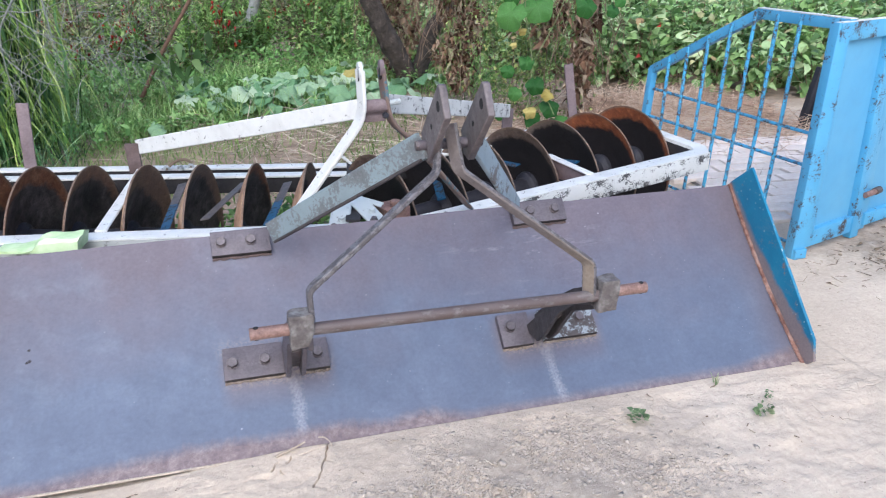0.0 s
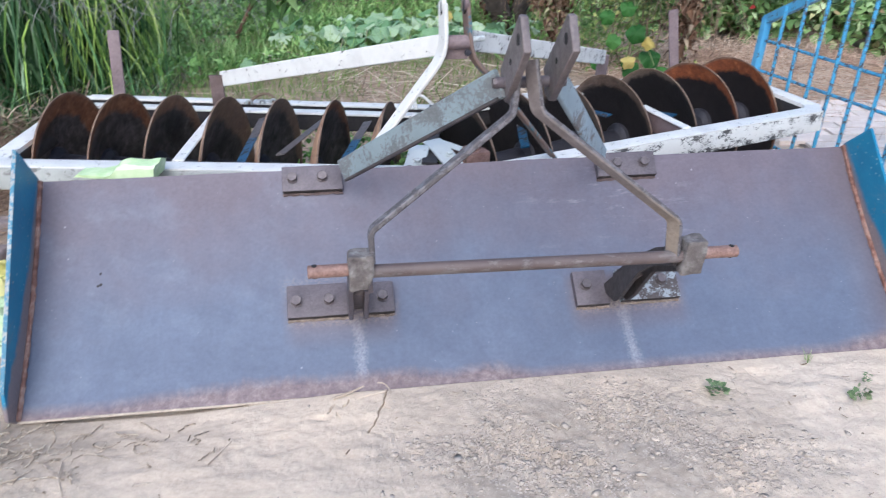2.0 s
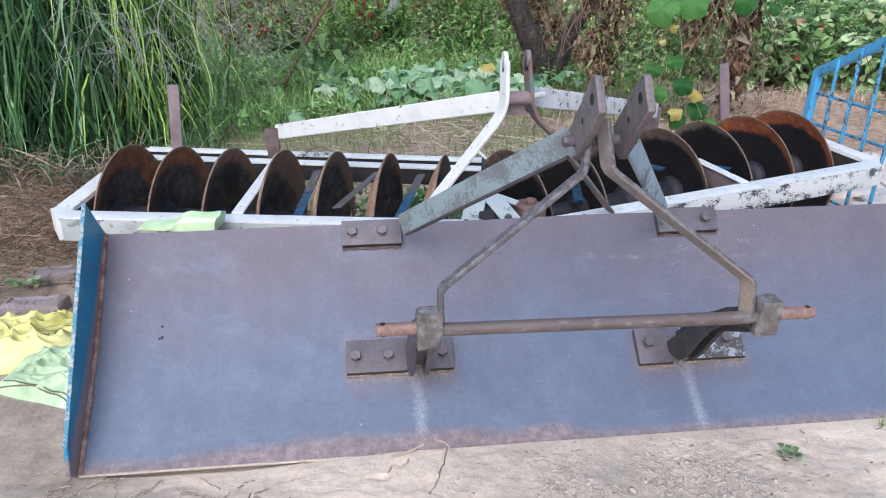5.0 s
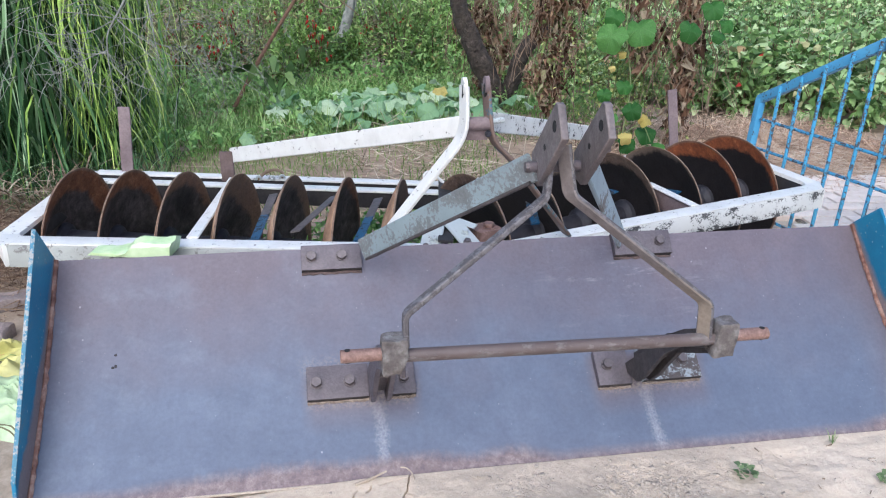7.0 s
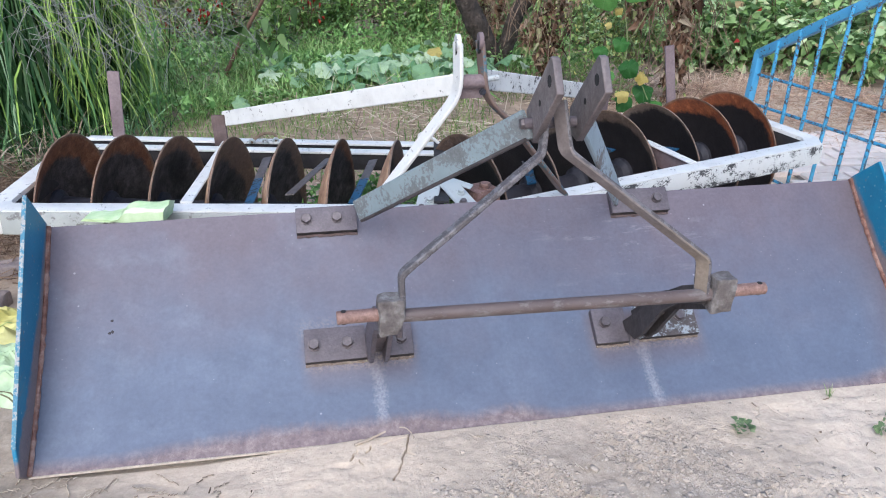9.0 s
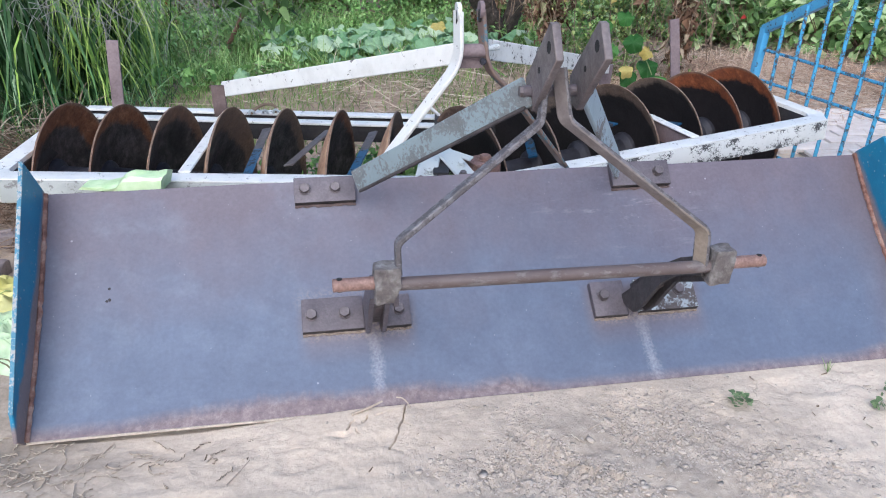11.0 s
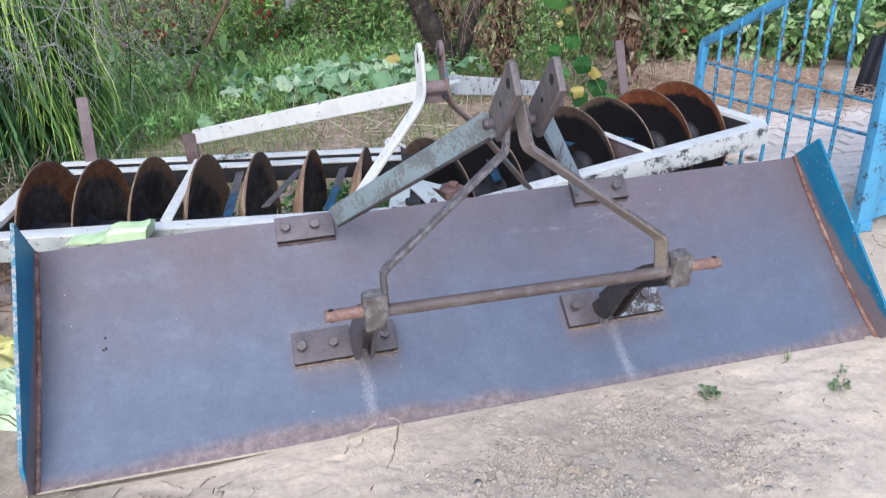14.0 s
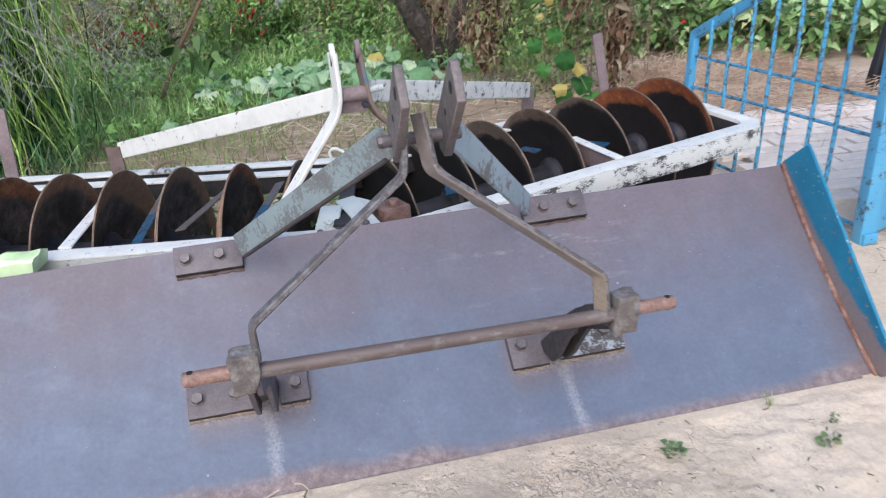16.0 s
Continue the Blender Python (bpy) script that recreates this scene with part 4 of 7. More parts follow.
def build_blade():
    g = thing("grader_blade", (0, 0, 0), "weathered steel tractor grader blade with blue end wings on dry ground", "grader blade")
    NX, NU = 60, 24
    bm = bmesh.new()
    grid = {}
    for side, off in ((0, 0.0), (1, -0.009)):
        for i in range(NX + 1):
            for j in range(NU + 1):
                x = BLADE_L + (BLADE_R - BLADE_L) * i / NX
                u = CHORD * j / NU
                p = on_blade(x, u, off)
                if j == 0:
                    p.z += 0.004 * noise.noise((x * 6, 0, 0))
                if j == NU:
                    p.z += 0.004 * noise.noise((x * 2.2, 5, 0))
                p += CH_N * 0.004 * noise.noise((x * 1.6, u * 2, 3))
                grid[side, i, j] = bm.verts.new(p)
    for i in range(NX):
        for j in range(NU):
            for side in (0, 1):
                bm.faces.new([grid[side, a, b] for a, b in ((i, j), (i + 1, j), (i + 1, j + 1), (i, j + 1))])
    for i in range(NX):
        for j in (0, NU):
            bm.faces.new([grid[0, i, j], grid[0, i + 1, j], grid[1, i + 1, j], grid[1, i, j]])
    for j in range(NU):
        for i in (0, NX):
            bm.faces.new([grid[0, i, j], grid[0, i, j + 1], grid[1, i, j + 1], grid[1, i, j]])
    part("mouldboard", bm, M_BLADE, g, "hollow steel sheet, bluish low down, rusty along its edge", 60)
    # wings
    for sx, top in ((-1, (CHORD + 0.012, 0.165)), (1, (0.668, 0.142))):
        edge = BLADE_L if sx < 0 else BLADE_R
        x = edge + sx * 0.006
        def yz(u, n):
            p = on_blade(0, u, n)
            return (p.y, p.z)
        out = [yz(-0.004, -0.012), yz(-0.01, 0.05), yz(0.05, 0.098), yz(*top), yz(CHORD + 0.008, 0.0), yz(CHORD * 0.7, -0.012), yz(CHORD * 0.3, -0.012)]
        m = Matrix(((0, 0, 1, x), (1, 0, 0, 0), (0, 1, 0, 0), (0, 0, 0, 1)))
        bm = plate(out, m, 0.010, 0.002)
        w = part("wing", bm, M_WING, g, "scratched blue painted end plate")
        if sx < 0:
            a, b = yz(0.05, 0.099), yz(top[0], top[1] + 0.001)
            part("worn_edge", beam((x, *a), (x, *b), 0.0108, 0.004, 0.001), M_EDGE, w, "edge chipped to whitish metal")
        rng = random.Random(5 + sx)
        pts = [on_blade(edge - sx * 0.003, CHORD * k / 40, 0.004) for k in range(41)]
        bm = tube(pts, [0.0068 + 0.0012 * math.sin(k * 2.9) for k in range(41)], 8, 0, None, 0.16, rng)
        part("weld_bead", bm, M_WELD, w, "lumpy rusted weld")
    # bolted foot plates and top plates
    def bolted(name, x0, x1, u0, u1, bolts, ub):
        t3 = blade_turn((u0 + u1) / 2)
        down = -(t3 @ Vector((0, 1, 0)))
        c = on_blade((x0 + x1) / 2, (u0 + u1) / 2, 0.010)
        bm = box(0, 0, 0, x1 - x0, u1 - u0, 0.025, None, 0.003)
        bmesh.ops.transform(bm, matrix=Matrix.Translation(c) @ t3.to_4x4(), verts=bm.verts)
        p = part(name, bm, M_SILVER if x0 == 0.385 else M_PLATE, g, "brown bolted steel plate" if x0 != 0.385 else "bolted plate splashed with silvery paint")
        # lower edge coloured dark for its shade, and the ragged weld or crust beneath it
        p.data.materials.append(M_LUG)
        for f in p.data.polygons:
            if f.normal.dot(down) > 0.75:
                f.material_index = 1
        rw = random.Random(int(1000 * (x0 + 2)))
        pts = [on_blade(x0 + (x1 - x0) * k / 16, u0 - 0.002 + rw.uniform(-0.002, 0.001), 0.001) for k in range(17)]
        part("weld_bead", tube(pts, [0.0042 + 0.0012 * math.sin(k * 2.3) for k in range(17)], 6, 0, None, 0.25, rw), M_PIN2 if u0 > 0.5 else M_SILT, p, "lumpy bead along the plate")
        for bx in bolts:
            q = on_blade(bx, ub, 0.0225)
            spin = Matrix.Rotation(radians(17 + 40 * bx), 3, "Z")
            part("bolt", bolt_bm(q, t3 @ spin), M_BOLT, p)
    bolted("foot_plate", -0.576, -0.408, 0.222, 0.318, (-0.550, -0.460), 0.270)
    bolted("foot_plate", -0.352, -0.278, 0.222, 0.314, (-0.310,), 0.270)
    bolted("foot_plate", 0.250, 0.350, 0.200, 0.306, (0.284,), 0.262)
    bolted("foot_plate", 0.385, 0.566, 0.206, 0.306, (0.430, 0.515), 0.264)
    bolted("top_plate", -0.578, -0.402, 0.608, CHORD + 0.004, (-0.548, -0.460), 0.648)
    bolted("top_plate", 0.384, 0.574, 0.608, CHORD + 0.004, (0.447, 0.535), 0.648)
    for k, (mx, mu, mr) in enumerate(((-1.084, 0.396, 0.0036), (-1.082, 0.364, 0.0034), (-1.090, 0.361, 0.0036))):
        t3 = blade_turn(mu)
        bm = bmesh.new()
        bmesh.ops.create_icosphere(bm, subdivisions=2, radius=mr)
        for v in bm.verts:
            v.co = Vector((v.co.x * 1.2, v.co.y * (1.0 + 0.5 * (k % 2)), v.co.z * 0.25)) * (1 + 0.4 * noise.noise(v.co * 300 + Vector((k, 0, 0))))
        bmesh.ops.transform(bm, matrix=Matrix.Translation(on_blade(mx, mu, 0.0005)) @ t3.to_4x4(), verts=bm.verts)
        part("mud_speck", bm, M_INSIDE, g, "dried dark mud speck")
    # hitch bar: tube, pins, blocks
    by, bz = -0.222, 0.478
    bzr = bz - 0.013
    hb = part("hitch_bar", tube([(-0.372, by, bz - 0.0065), (0.372, by, bzr - 0.0055)], 0.0150, 20), M_TUBE, g, "rubbed brown round bar")
    for x0, x1, hx in ((-0.496, -0.40, -0.481), (0.396, 0.493, 0.478)):
        pin = lathe([(0, 0), (0, 0.0125), (0.002, 0.0145), (x1 - x0 - 0.002, 0.0145), (x1 - x0, 0.0125), (x1 - x0, 0)], 20)
        zp = bz if x0 < 0 else bzr
        bmesh.ops.translate(pin, verts=pin.verts, vec=(x0, by, zp))
        p = part("link_pin", pin, M_PIN, hb, "rust-red link pin")
        h = bmesh.new()
        bmesh.ops.create_cone(h, cap_ends=True, segments=14, radius1=0.0062, radius2=0.0062, depth=0.0298)
        bmesh.ops.translate(h, verts=h.verts, vec=(hx, by, zp))
        part("pin_hole", h, M_DARK, hb)
    rng = random.Random(3)
    for x0, x1 in ((-0.409, -0.353), (0.355, 0.404)):
        zc = (bz if x0 < 0 else bzr) - 0.002
        bm = box((x0 + x1) / 2, by, zc, x1 - x0, 0.050, 0.084, None, 0.006)
        bmesh.ops.subdivide_edges(bm, edges=bm.edges[:], cuts=3, use_grid_fill=True)
        for v in bm.verts:
            # drawn in towards its lower end, knocked about at the rim
            k = (v.co.z - zc) / 0.042
            v.co.x += (-0.013 * max(0.0, -k) * (1 if v.co.x > (x0 + x1) / 2 else -0.15)) if x0 < 0 else 0.004 * k
            v.co += noise.noise_vector(v.co * 40) * 0.0045
        part("pin_block", bm, M_GREASE, g, "mud-caked steel block")
    # web between the lugs and the hook over the bar
    for wx in (-0.380, 0.362):
        part("lug_web", beam((wx, 0.165, 0.165), (wx, 0.02, 0.290), 0.034, 0.012, 0.002, (0, 0.55, 0.85)), M_TUBE, g, "dark rusty web between the lugs")
    part("cutting_edge", beam(on_blade(BLADE_L, -0.001, -0.0045), on_blade(BLADE_R, -0.001, -0.0045), 0.010, 0.006, 0.001), M_STONE, g, "pale worn cutting edge")
    # A-frame arms
    part("arm", strap([(-0.355, by, 0.495), (-0.357, by + 0.004, 0.566), (-0.034, -0.130, 0.786), (-0.020, -0.102, 0.880)], (0, 1, 0), 0.029, 0.0130, 0.014), M_ARM, g, "bent flat-bar arm")
    arm = part("arm", strap([(0.336, by + 0.002, 0.452), (0.332, by + 0.004, 0.550), (0.020, -0.130, 0.790), (0.008, -0.102, 0.895)], (0.62, -0.78, 0), 0.036, 0.0120, 0.016), M_ARM, g, "bent flat-bar arm with a tan primed face")
    arm.data.materials.append(M_ARMTAN)
    for p in arm.data.polygons:
        if p.normal.dot(Vector((-0.78, -0.62, -0.1))) > 0.72:
            p.material_index = 1
    # clevis cheeks, leaning towards the tractor
    for cx in (-0.036, 0.064):
        prof = [(-0.238, 0.938), (-0.198, 1.002), (-0.184, 1.004), (-0.032, 0.862), (-0.054, 0.806), (-0.092, 0.800)]
        m = Matrix(((0, 0, 1, cx), (1, 0, 0, 0), (0, 1, 0, 0), (0, 0, 0, 1)))
        c = part("clevis_cheek", plate(prof, m, 0.017, 0.002), M_CHEEK, g, "brown drilled clevis plate")
        for hy, hz, hr in ((-0.188, 0.955, 0.0125), (-0.130, 0.898, 0.007)):
            h = bmesh.new()
            bmesh.ops.create_cone(h, cap_ends=True, segments=18, radius1=hr, radius2=hr, depth=0.0182)
            bmesh.ops.transform(h, matrix=Matrix.Translation((cx, hy, hz)) @ Matrix.Rotation(radians(90), 4, "Y"), verts=h.verts)
            part("drilled_hole", h, M_DARK, c)
    cb = part("cross_bolt", tube([(-0.064, -0.078, 0.842), (0.092, -0.078, 0.842)], 0.013, 14), M_PLATE, g, "long bolt through the clevis")
    for bx in (-0.066, 0.090):
        h = bmesh.new()
        bmesh.ops.create_cone(h, cap_ends=True, segments=6, radius1=0.012, radius2=0.012, depth=0.010)
        bmesh.ops.transform(h, matrix=Matrix.Translation((bx, -0.078, 0.842)) @ Matrix.Rotation(radians(90), 4, "Y"), verts=h.verts)
        part("bolt_head", h, M_BOLT, cb)
    # braces back to the blade's top
    part("brace", strap([(-0.054, -0.080, 0.842), (-0.400, 0.418, 0.478)], (0, 0, 1), 0.066, 0.012, 0.02), M_BRACE, g, "flat brace with rubbed pale blue paint")
    part("brace", strap([(0.080, -0.080, 0.842), (0.386, 0.418, 0.478)], (0, 0, 1), 0.066, 0.012, 0.02), M_BRACEB, g, "flat brace with rubbed pale blue paint")
    # dark lip added to the longer-seen brace for its shaded underside
    for a, b in (((-0.054, -0.080, 0.842), (-0.400, 0.418, 0.478)),):
        a, b = Vector(a), Vector(b)
        d = (b - a).normalized()
        up = (Vector((0, 0, 1)) - d * d.z).normalized()
        side = d.cross(up).normalized()
        side = side if side.y < 0 else -side
        sh = -up * 0.030 + side * 0.004
        part("brace_edge", beam(a.lerp(b, 0.02) + sh, a.lerp(b, 0.985) + sh, 0.018, 0.008, 0.002, up), M_LUG, g, "dark lip for the brace's shaded underside")
    # lugs carrying the hitch bar, hooked plates welded to the feet
    for xs in ((-0.402, -0.362), (0.346, 0.384)):
        for lx in xs:
            prof = [(0.190, 0.150), (0.225, 0.186), (0.176, 0.228), (0.105, 0.290), (0.035, 0.345), (-0.043, 0.402), (-0.110, 0.442), (-0.170, 0.468), (-0.222, 0.474),
                    (-0.228, 0.456), (-0.222, 0.436), (-0.165, 0.410), (-0.095, 0.374), (-0.035, 0.326), (0.015, 0.262), (0.055, 0.206), (0.105, 0.160)]
            if lx == 0.346:
                # the inner lug is narrower and ends under the bar
                prof = [(0.190, 0.150), (0.200, 0.166), (0.135, 0.222), (0.070, 0.280), (0.008, 0.338), (-0.062, 0.396), (-0.120, 0.436), (-0.170, 0.462), (-0.222, 0.474),
                        (-0.228, 0.456), (-0.222, 0.436), (-0.165, 0.410), (-0.095, 0.374), (-0.035, 0.326), (0.015, 0.262), (0.055, 0.206), (0.105, 0.160)]
            if lx == xs[1]:
                prof = [(y, z - (0.02 if z > 0.35 and y < 0.1 else 0.0)) for y, z in prof]
            m = Matrix(((0, 0, 1, lx), (1, 0, 0, 0), (0, 1, 0, 0), (0, 0, 0, 1)))
            # right lugs coloured near-black, for grime and their unlit sides together
            part("lug", plate(prof, m, 0.012, 0.002), M_LUG if lx > 0 else M_PLATE, g, "hooked carrying lug")


build_blade()


# ---- disc harrow ----
HZ = 0.41


def build_harrow():
    g = thing("disc_harrow", (0, 1.15, 0), "white-framed tractor disc harrow with two gangs of rusty discs", "disc harrow")
    T = HZ
    H = 0.076
    z0 = T - H / 2
    W = 0.058

    def bar(name, a, b, mat=M_WHITE, w=W, h=H, top=T, label=""):
        return part(name, beam((*a, top - h / 2), (*b, top - h / 2), w, h, 0.004), mat, g, label)

    FD = 0.014
    FL, FM, FR = (-1.500, 0.855), (0.02, 0.570), (1.545, 1.115)
    BL, BM, BR = (-1.425, 1.690), (0.04, 1.325), (1.440, 1.880)
    for a, b in ((FL, FM), (FM, FR)):
        worn = a == FM
        d = Vector((b[0] - a[0], b[1] - a[1], 0)).normalized()
        back = Vector((-d.y, d.x, 0)) * 0.010
        a, b = (a[0] + back.x, a[1] + back.y), (b[0] + back.x, b[1] + back.y)
        f = part("front_beam", beam((*a, z0 - FD), (*b, z0 - FD), W + 0.020, H, 0.004), M_FLAKE if worn else M_GREYW, g, "white front beam flaking to black" if worn else "grime-grey front beam")
        part("beam_top", beam((*a, T + 0.003 - FD), (*b, T + 0.003 - FD), W + 0.016, 0.006, 0.002), M_WHITE, f)
    # rear members: two angles, the gap's shade put into near-black webs
    for a, b in ((BL, BM), (BM, BR)):
        d = Vector((b[0] - a[0], b[1] - a[1], 0)).normalized()
        s = Vector((-d.y, d.x, 0))
        gap = 0.125 if a == BL else 0.072
        for off in (0.0, -gap):
            p, q = Vector((*a, 0)) + s * off, Vector((*b, 0)) + s * off
            r = bar("rear_rail", (p.x, p.y), (q.x, q.y), w=0.054, h=0.010, label="white-topped rear rail")
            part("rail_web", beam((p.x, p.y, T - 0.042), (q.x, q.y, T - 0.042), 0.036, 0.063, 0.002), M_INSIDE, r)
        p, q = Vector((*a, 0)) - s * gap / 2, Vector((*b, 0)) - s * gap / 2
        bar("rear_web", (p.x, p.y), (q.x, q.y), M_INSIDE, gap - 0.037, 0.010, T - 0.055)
    # ends with cut corners
    for a, b, lab in (((-1.535, 0.935), (-1.452, 1.70), "white end beam"), ((-1.488, 0.842), (-1.548, 0.965), ""), ((1.578, 1.200), (1.470, 1.90), "white end beam"), ((1.520, 1.098), (1.585, 1.235), "")):
        zb = z0 if lab else z0 - FD
        eb = part("end_beam", beam((*a, z0 - FD), (*b, zb), W + 0.010, H, 0.004), M_WHITE, g, lab)
        # dark plate for the shade inside the channel's open inner side
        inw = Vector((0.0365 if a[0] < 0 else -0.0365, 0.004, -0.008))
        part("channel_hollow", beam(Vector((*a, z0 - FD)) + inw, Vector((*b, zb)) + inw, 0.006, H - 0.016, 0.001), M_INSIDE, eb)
    # inner stays
    part("stay", strap([(-0.845, 1.50, T + 0.006), (-0.928, 0.795, T - 0.004)], (1, 0, 0), 0.040, 0.008), M_WHITE, g)
    part("stay", strap([(0.832, 1.215, T + 0.004), (0.890, 0.915, T - 0.002)], (1, 0, 0), 0.036, 0.008), M_WHITE, g)
    # upright brown plate filling the space below the right stay
    part("stay_web", beam((0.832, 1.195, T - 0.038), (0.888, 0.925, T - 0.040), 0.008, 0.072, 0.002), M_RUSTPOST, g, "brown plate under the stay")
    part("stay", strap([(-0.12, 0.62, T + 0.007), (0.0, 1.33, T + 0.007)], (1, 0, 0), 0.05, 0.008), M_INSIDE, g)
    # gangs
    R, dish = 0.280, 0.078
    prof = []
    for k in range(13):
        r = R * k / 12
        prof.append((dish * (r / R) ** 2, r))
    back = [(x - 0.007, r) for x, r in prof[::-1]]
    bm = lathe(prof + [(dish - 0.002, R + 0.0015)] + back, 48)
    finish(bm, 50)
    disc_mes = []
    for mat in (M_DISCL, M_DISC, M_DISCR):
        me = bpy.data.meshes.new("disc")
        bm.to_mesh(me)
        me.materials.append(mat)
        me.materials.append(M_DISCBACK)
        for p in me.polygons:
            # the faces of the bulging side lie under the hollow
            c = p.center
            rr = math.hypot(c.y, c.z)
            p.material_index = 1 if c.x < dish * (rr / R) ** 2 - 0.0035 and rr < R * 0.985 else 0
        disc_mes.append(me)
    bm.free()
    bm = lathe([(0.0, 0.0), (0.0, 0.075), (0.016, 0.07), (0.03, 0.048), (0.185, 0.040), (0.19, 0.06), (0.198, 0.06), (0.2, 0.0)], 24)
    finish(bm, 40)
    spool_me = bpy.data.meshes.new("spool")
    bm.to_mesh(spool_me)
    bm.free()
    spool_me.materials.append(M_AXLE)
    g0 = origin_of[g]
    gangs = ((Vector((-1.470, 1.285, 0.242)), Vector((0.1955, -0.049, 0.0)), 1, 7), (Vector((0.115, 1.050, 0.242)), Vector((0.2245, 0.089, 0.0)), -1, 7))
    for start, step, way, n in gangs:
        d = step.normalized() * way
        rot = Matrix((d, Vector((0, 0, 1)).cross(d), Vector((0, 0, 1)))).transposed().to_4x4()
        rng = random.Random(11 + way)
        for i in range(n):
            c = start + step * i
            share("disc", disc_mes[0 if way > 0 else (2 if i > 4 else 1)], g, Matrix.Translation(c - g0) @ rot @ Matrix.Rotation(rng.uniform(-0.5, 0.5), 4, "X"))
            if i < n - 1:
                c2 = c if way > 0 else start + step * (i + 1)
                sc = Matrix.Diagonal((step.length / 0.2, 1, 1, 1))
                share("spool", spool_me, g, Matrix.Translation(c2 - g0) @ rot @ sc)
        a, b = start - step.normalized() * 0.09, start + step * (n - 1) + step.normalized() * 0.09
        part("gang_axle", tube([a, b], 0.022, 10), M_AXLE, g)
    # scrapers
    for a, b, m in (((-0.685, 1.30, 0.395), (-0.735, 0.80, 0.38), M_SCRAPB), ((-0.450, 1.23, 0.40), (-0.600, 0.83, 0.40), M_SCRAPG),
                    ((-0.285, 1.18, 0.40), (-0.395, 0.75, 0.385), M_SCRAPB), ((0.655, 1.300, 0.372), (0.692, 1.210, 0.380), M_SCRAPB),
                    ((0.930, 1.330, 0.352), (0.985, 1.235, 0.362), M_SCRAPB), ((0.335, 1.30, 0.40), (0.300, 1.02, 0.325), M_SCRAPB)):
        a, b = Vector(a), Vector(b)
        sc = part("scraper", strap([a, a.lerp(b, 0.5), b], (1, 0, 0.2), 0.036, 0.006, 0.01), M_SCRAPG, g, "flat scraper blade, its lower end painted blue")
        sc.data.materials.append(m)
        split = a.lerp(b, (0.45 if a.x < 0.4 else 0.0) if m == M_SCRAPB else 0.8).y - origin_of[g].y
        for f in sc.data.polygons:
            if f.center.y < split:
                f.material_index = 1
    # own mast
    part("mast_strap", strap([(-0.095, 0.500, 0.932), (-0.092, 0.500, 0.790), (-0.283, 0.590, 0.505), (-0.345, 0.620, T)], (-0.25, 0.97, 0), 0.050, 0.012, 0.05), M_WHITE, g, "bent white mast strap with slotted eye")
    part("mast_strap", strap([(-0.030, 0.505, 0.935), (-0.014, 0.505, 0.775), (0.066, 0.53, 0.700), (0.30, 0.66, T)], (-0.25, 0.97, 0), 0.045, 0.011, 0.05), M_MASTR, g, "bent rusty mast strap with teal paint")
    for x, z in ((-0.095, 0.932), (-0.030, 0.935)):
        cap = lathe([(-0.006, 0), (-0.006, 0.024), (0.006, 0.024), (0.006, 0)], 20)
        bmesh.ops.translate(cap, verts=cap.verts, vec=(x, 0.502, z))
        part("mast_eye", cap, M_WHITE if x < -0.05 else M_RUSTPOST, g)
        h = lathe([(-0.0066, 0), (-0.0066, 0.011), (0.0066, 0.011), (0.0066, 0)], 16)
        bmesh.ops.transform(h, matrix=Matrix.Translation((x, 0.502, z - 0.016)) @ Matrix.Diagonal((1, 1, 1.7, 1)), verts=h.verts)
        part("eye_slot", h, M_DARK, g)
    part("mast_spacer", tube([(-0.088, 0.505, 0.822), (-0.018, 0.505, 0.822)], 0.020, 14), M_RUSTPOST, g, "rusty spacer tube")
    part("mast_bolt", tube([(-0.016, 0.500, 0.828), (0.026, 0.510, 0.830)], 0.009, 12), M_BRACKET, g, "whitewashed bolt end through the mast")
    part("mast_nut", bolt_bm((-0.026, 0.482, 0.796), Matrix.Rotation(radians(90), 3, "X"), 0.010, 0.008, 0.010), M_AXLE, g, "dark painted nut")
    part("mast_spacer", beam((-0.088, 0.525, 0.795), (-0.018, 0.525, 0.795), 0.02, 0.05, 0.003), M_RUSTPOST, g)
    # top stays to the rear
    part("top_stay", strap([(-0.098, 0.520, 0.812), (-0.850, 1.500, 0.508)], (0, 0, 1), 0.060, 0.010), M_WHITE, g, "long white flat stay")
    part("top_stay", strap([(-0.008, 0.520, 0.822), (0.745, 1.470, 0.560)], (0, 0, 1), 0.060, 0.010), M_CHIP, g, "long white flat stay, chipped")
    part("stay_bracket", beam((-0.868, 1.495, T - 0.01), (-0.872, 1.495, 0.525), 0.055, 0.012, 0.002, (0.3, 1, 0)), M_PIN2, g, "rusty upright bracket")
    part("stay_bracket", beam((0.752, 1.53, T - 0.01), (0.752, 1.50, 0.560), 0.055, 0.012, 0.002, (-0.3, 1, 0)), M_RUSTPOST, g, "rusty upright bracket")
    # uprights on the rear rail
    part("upright", beam((-1.298, 1.672, T - 0.03), (-1.283, 1.685, 0.678), 0.047, 0.012, 0.002, (0, 1, 0)), M_RUSTPOST, g, "rusty flat upright")
    part("upright", beam((1.225, 1.80, T - 0.03), (1.176, 1.80, 0.700), 0.045, 0.012, 0.002, (0, 1, 0)), M_RUSTPOST, g, "rusty flat upright")
    # bent handle and hook on the rear rail
    h = part("handle", tube([(-0.752, 1.475, T), (-0.722, 1.485, T + 0.026), (-0.686, 1.490, T + 0.037), (-0.650, 1.490, T + 0.026), (-0.655, 1.480, T)], 0.0065, 8, 0.018), M_TENDRIL, g, "bent rusty handle")
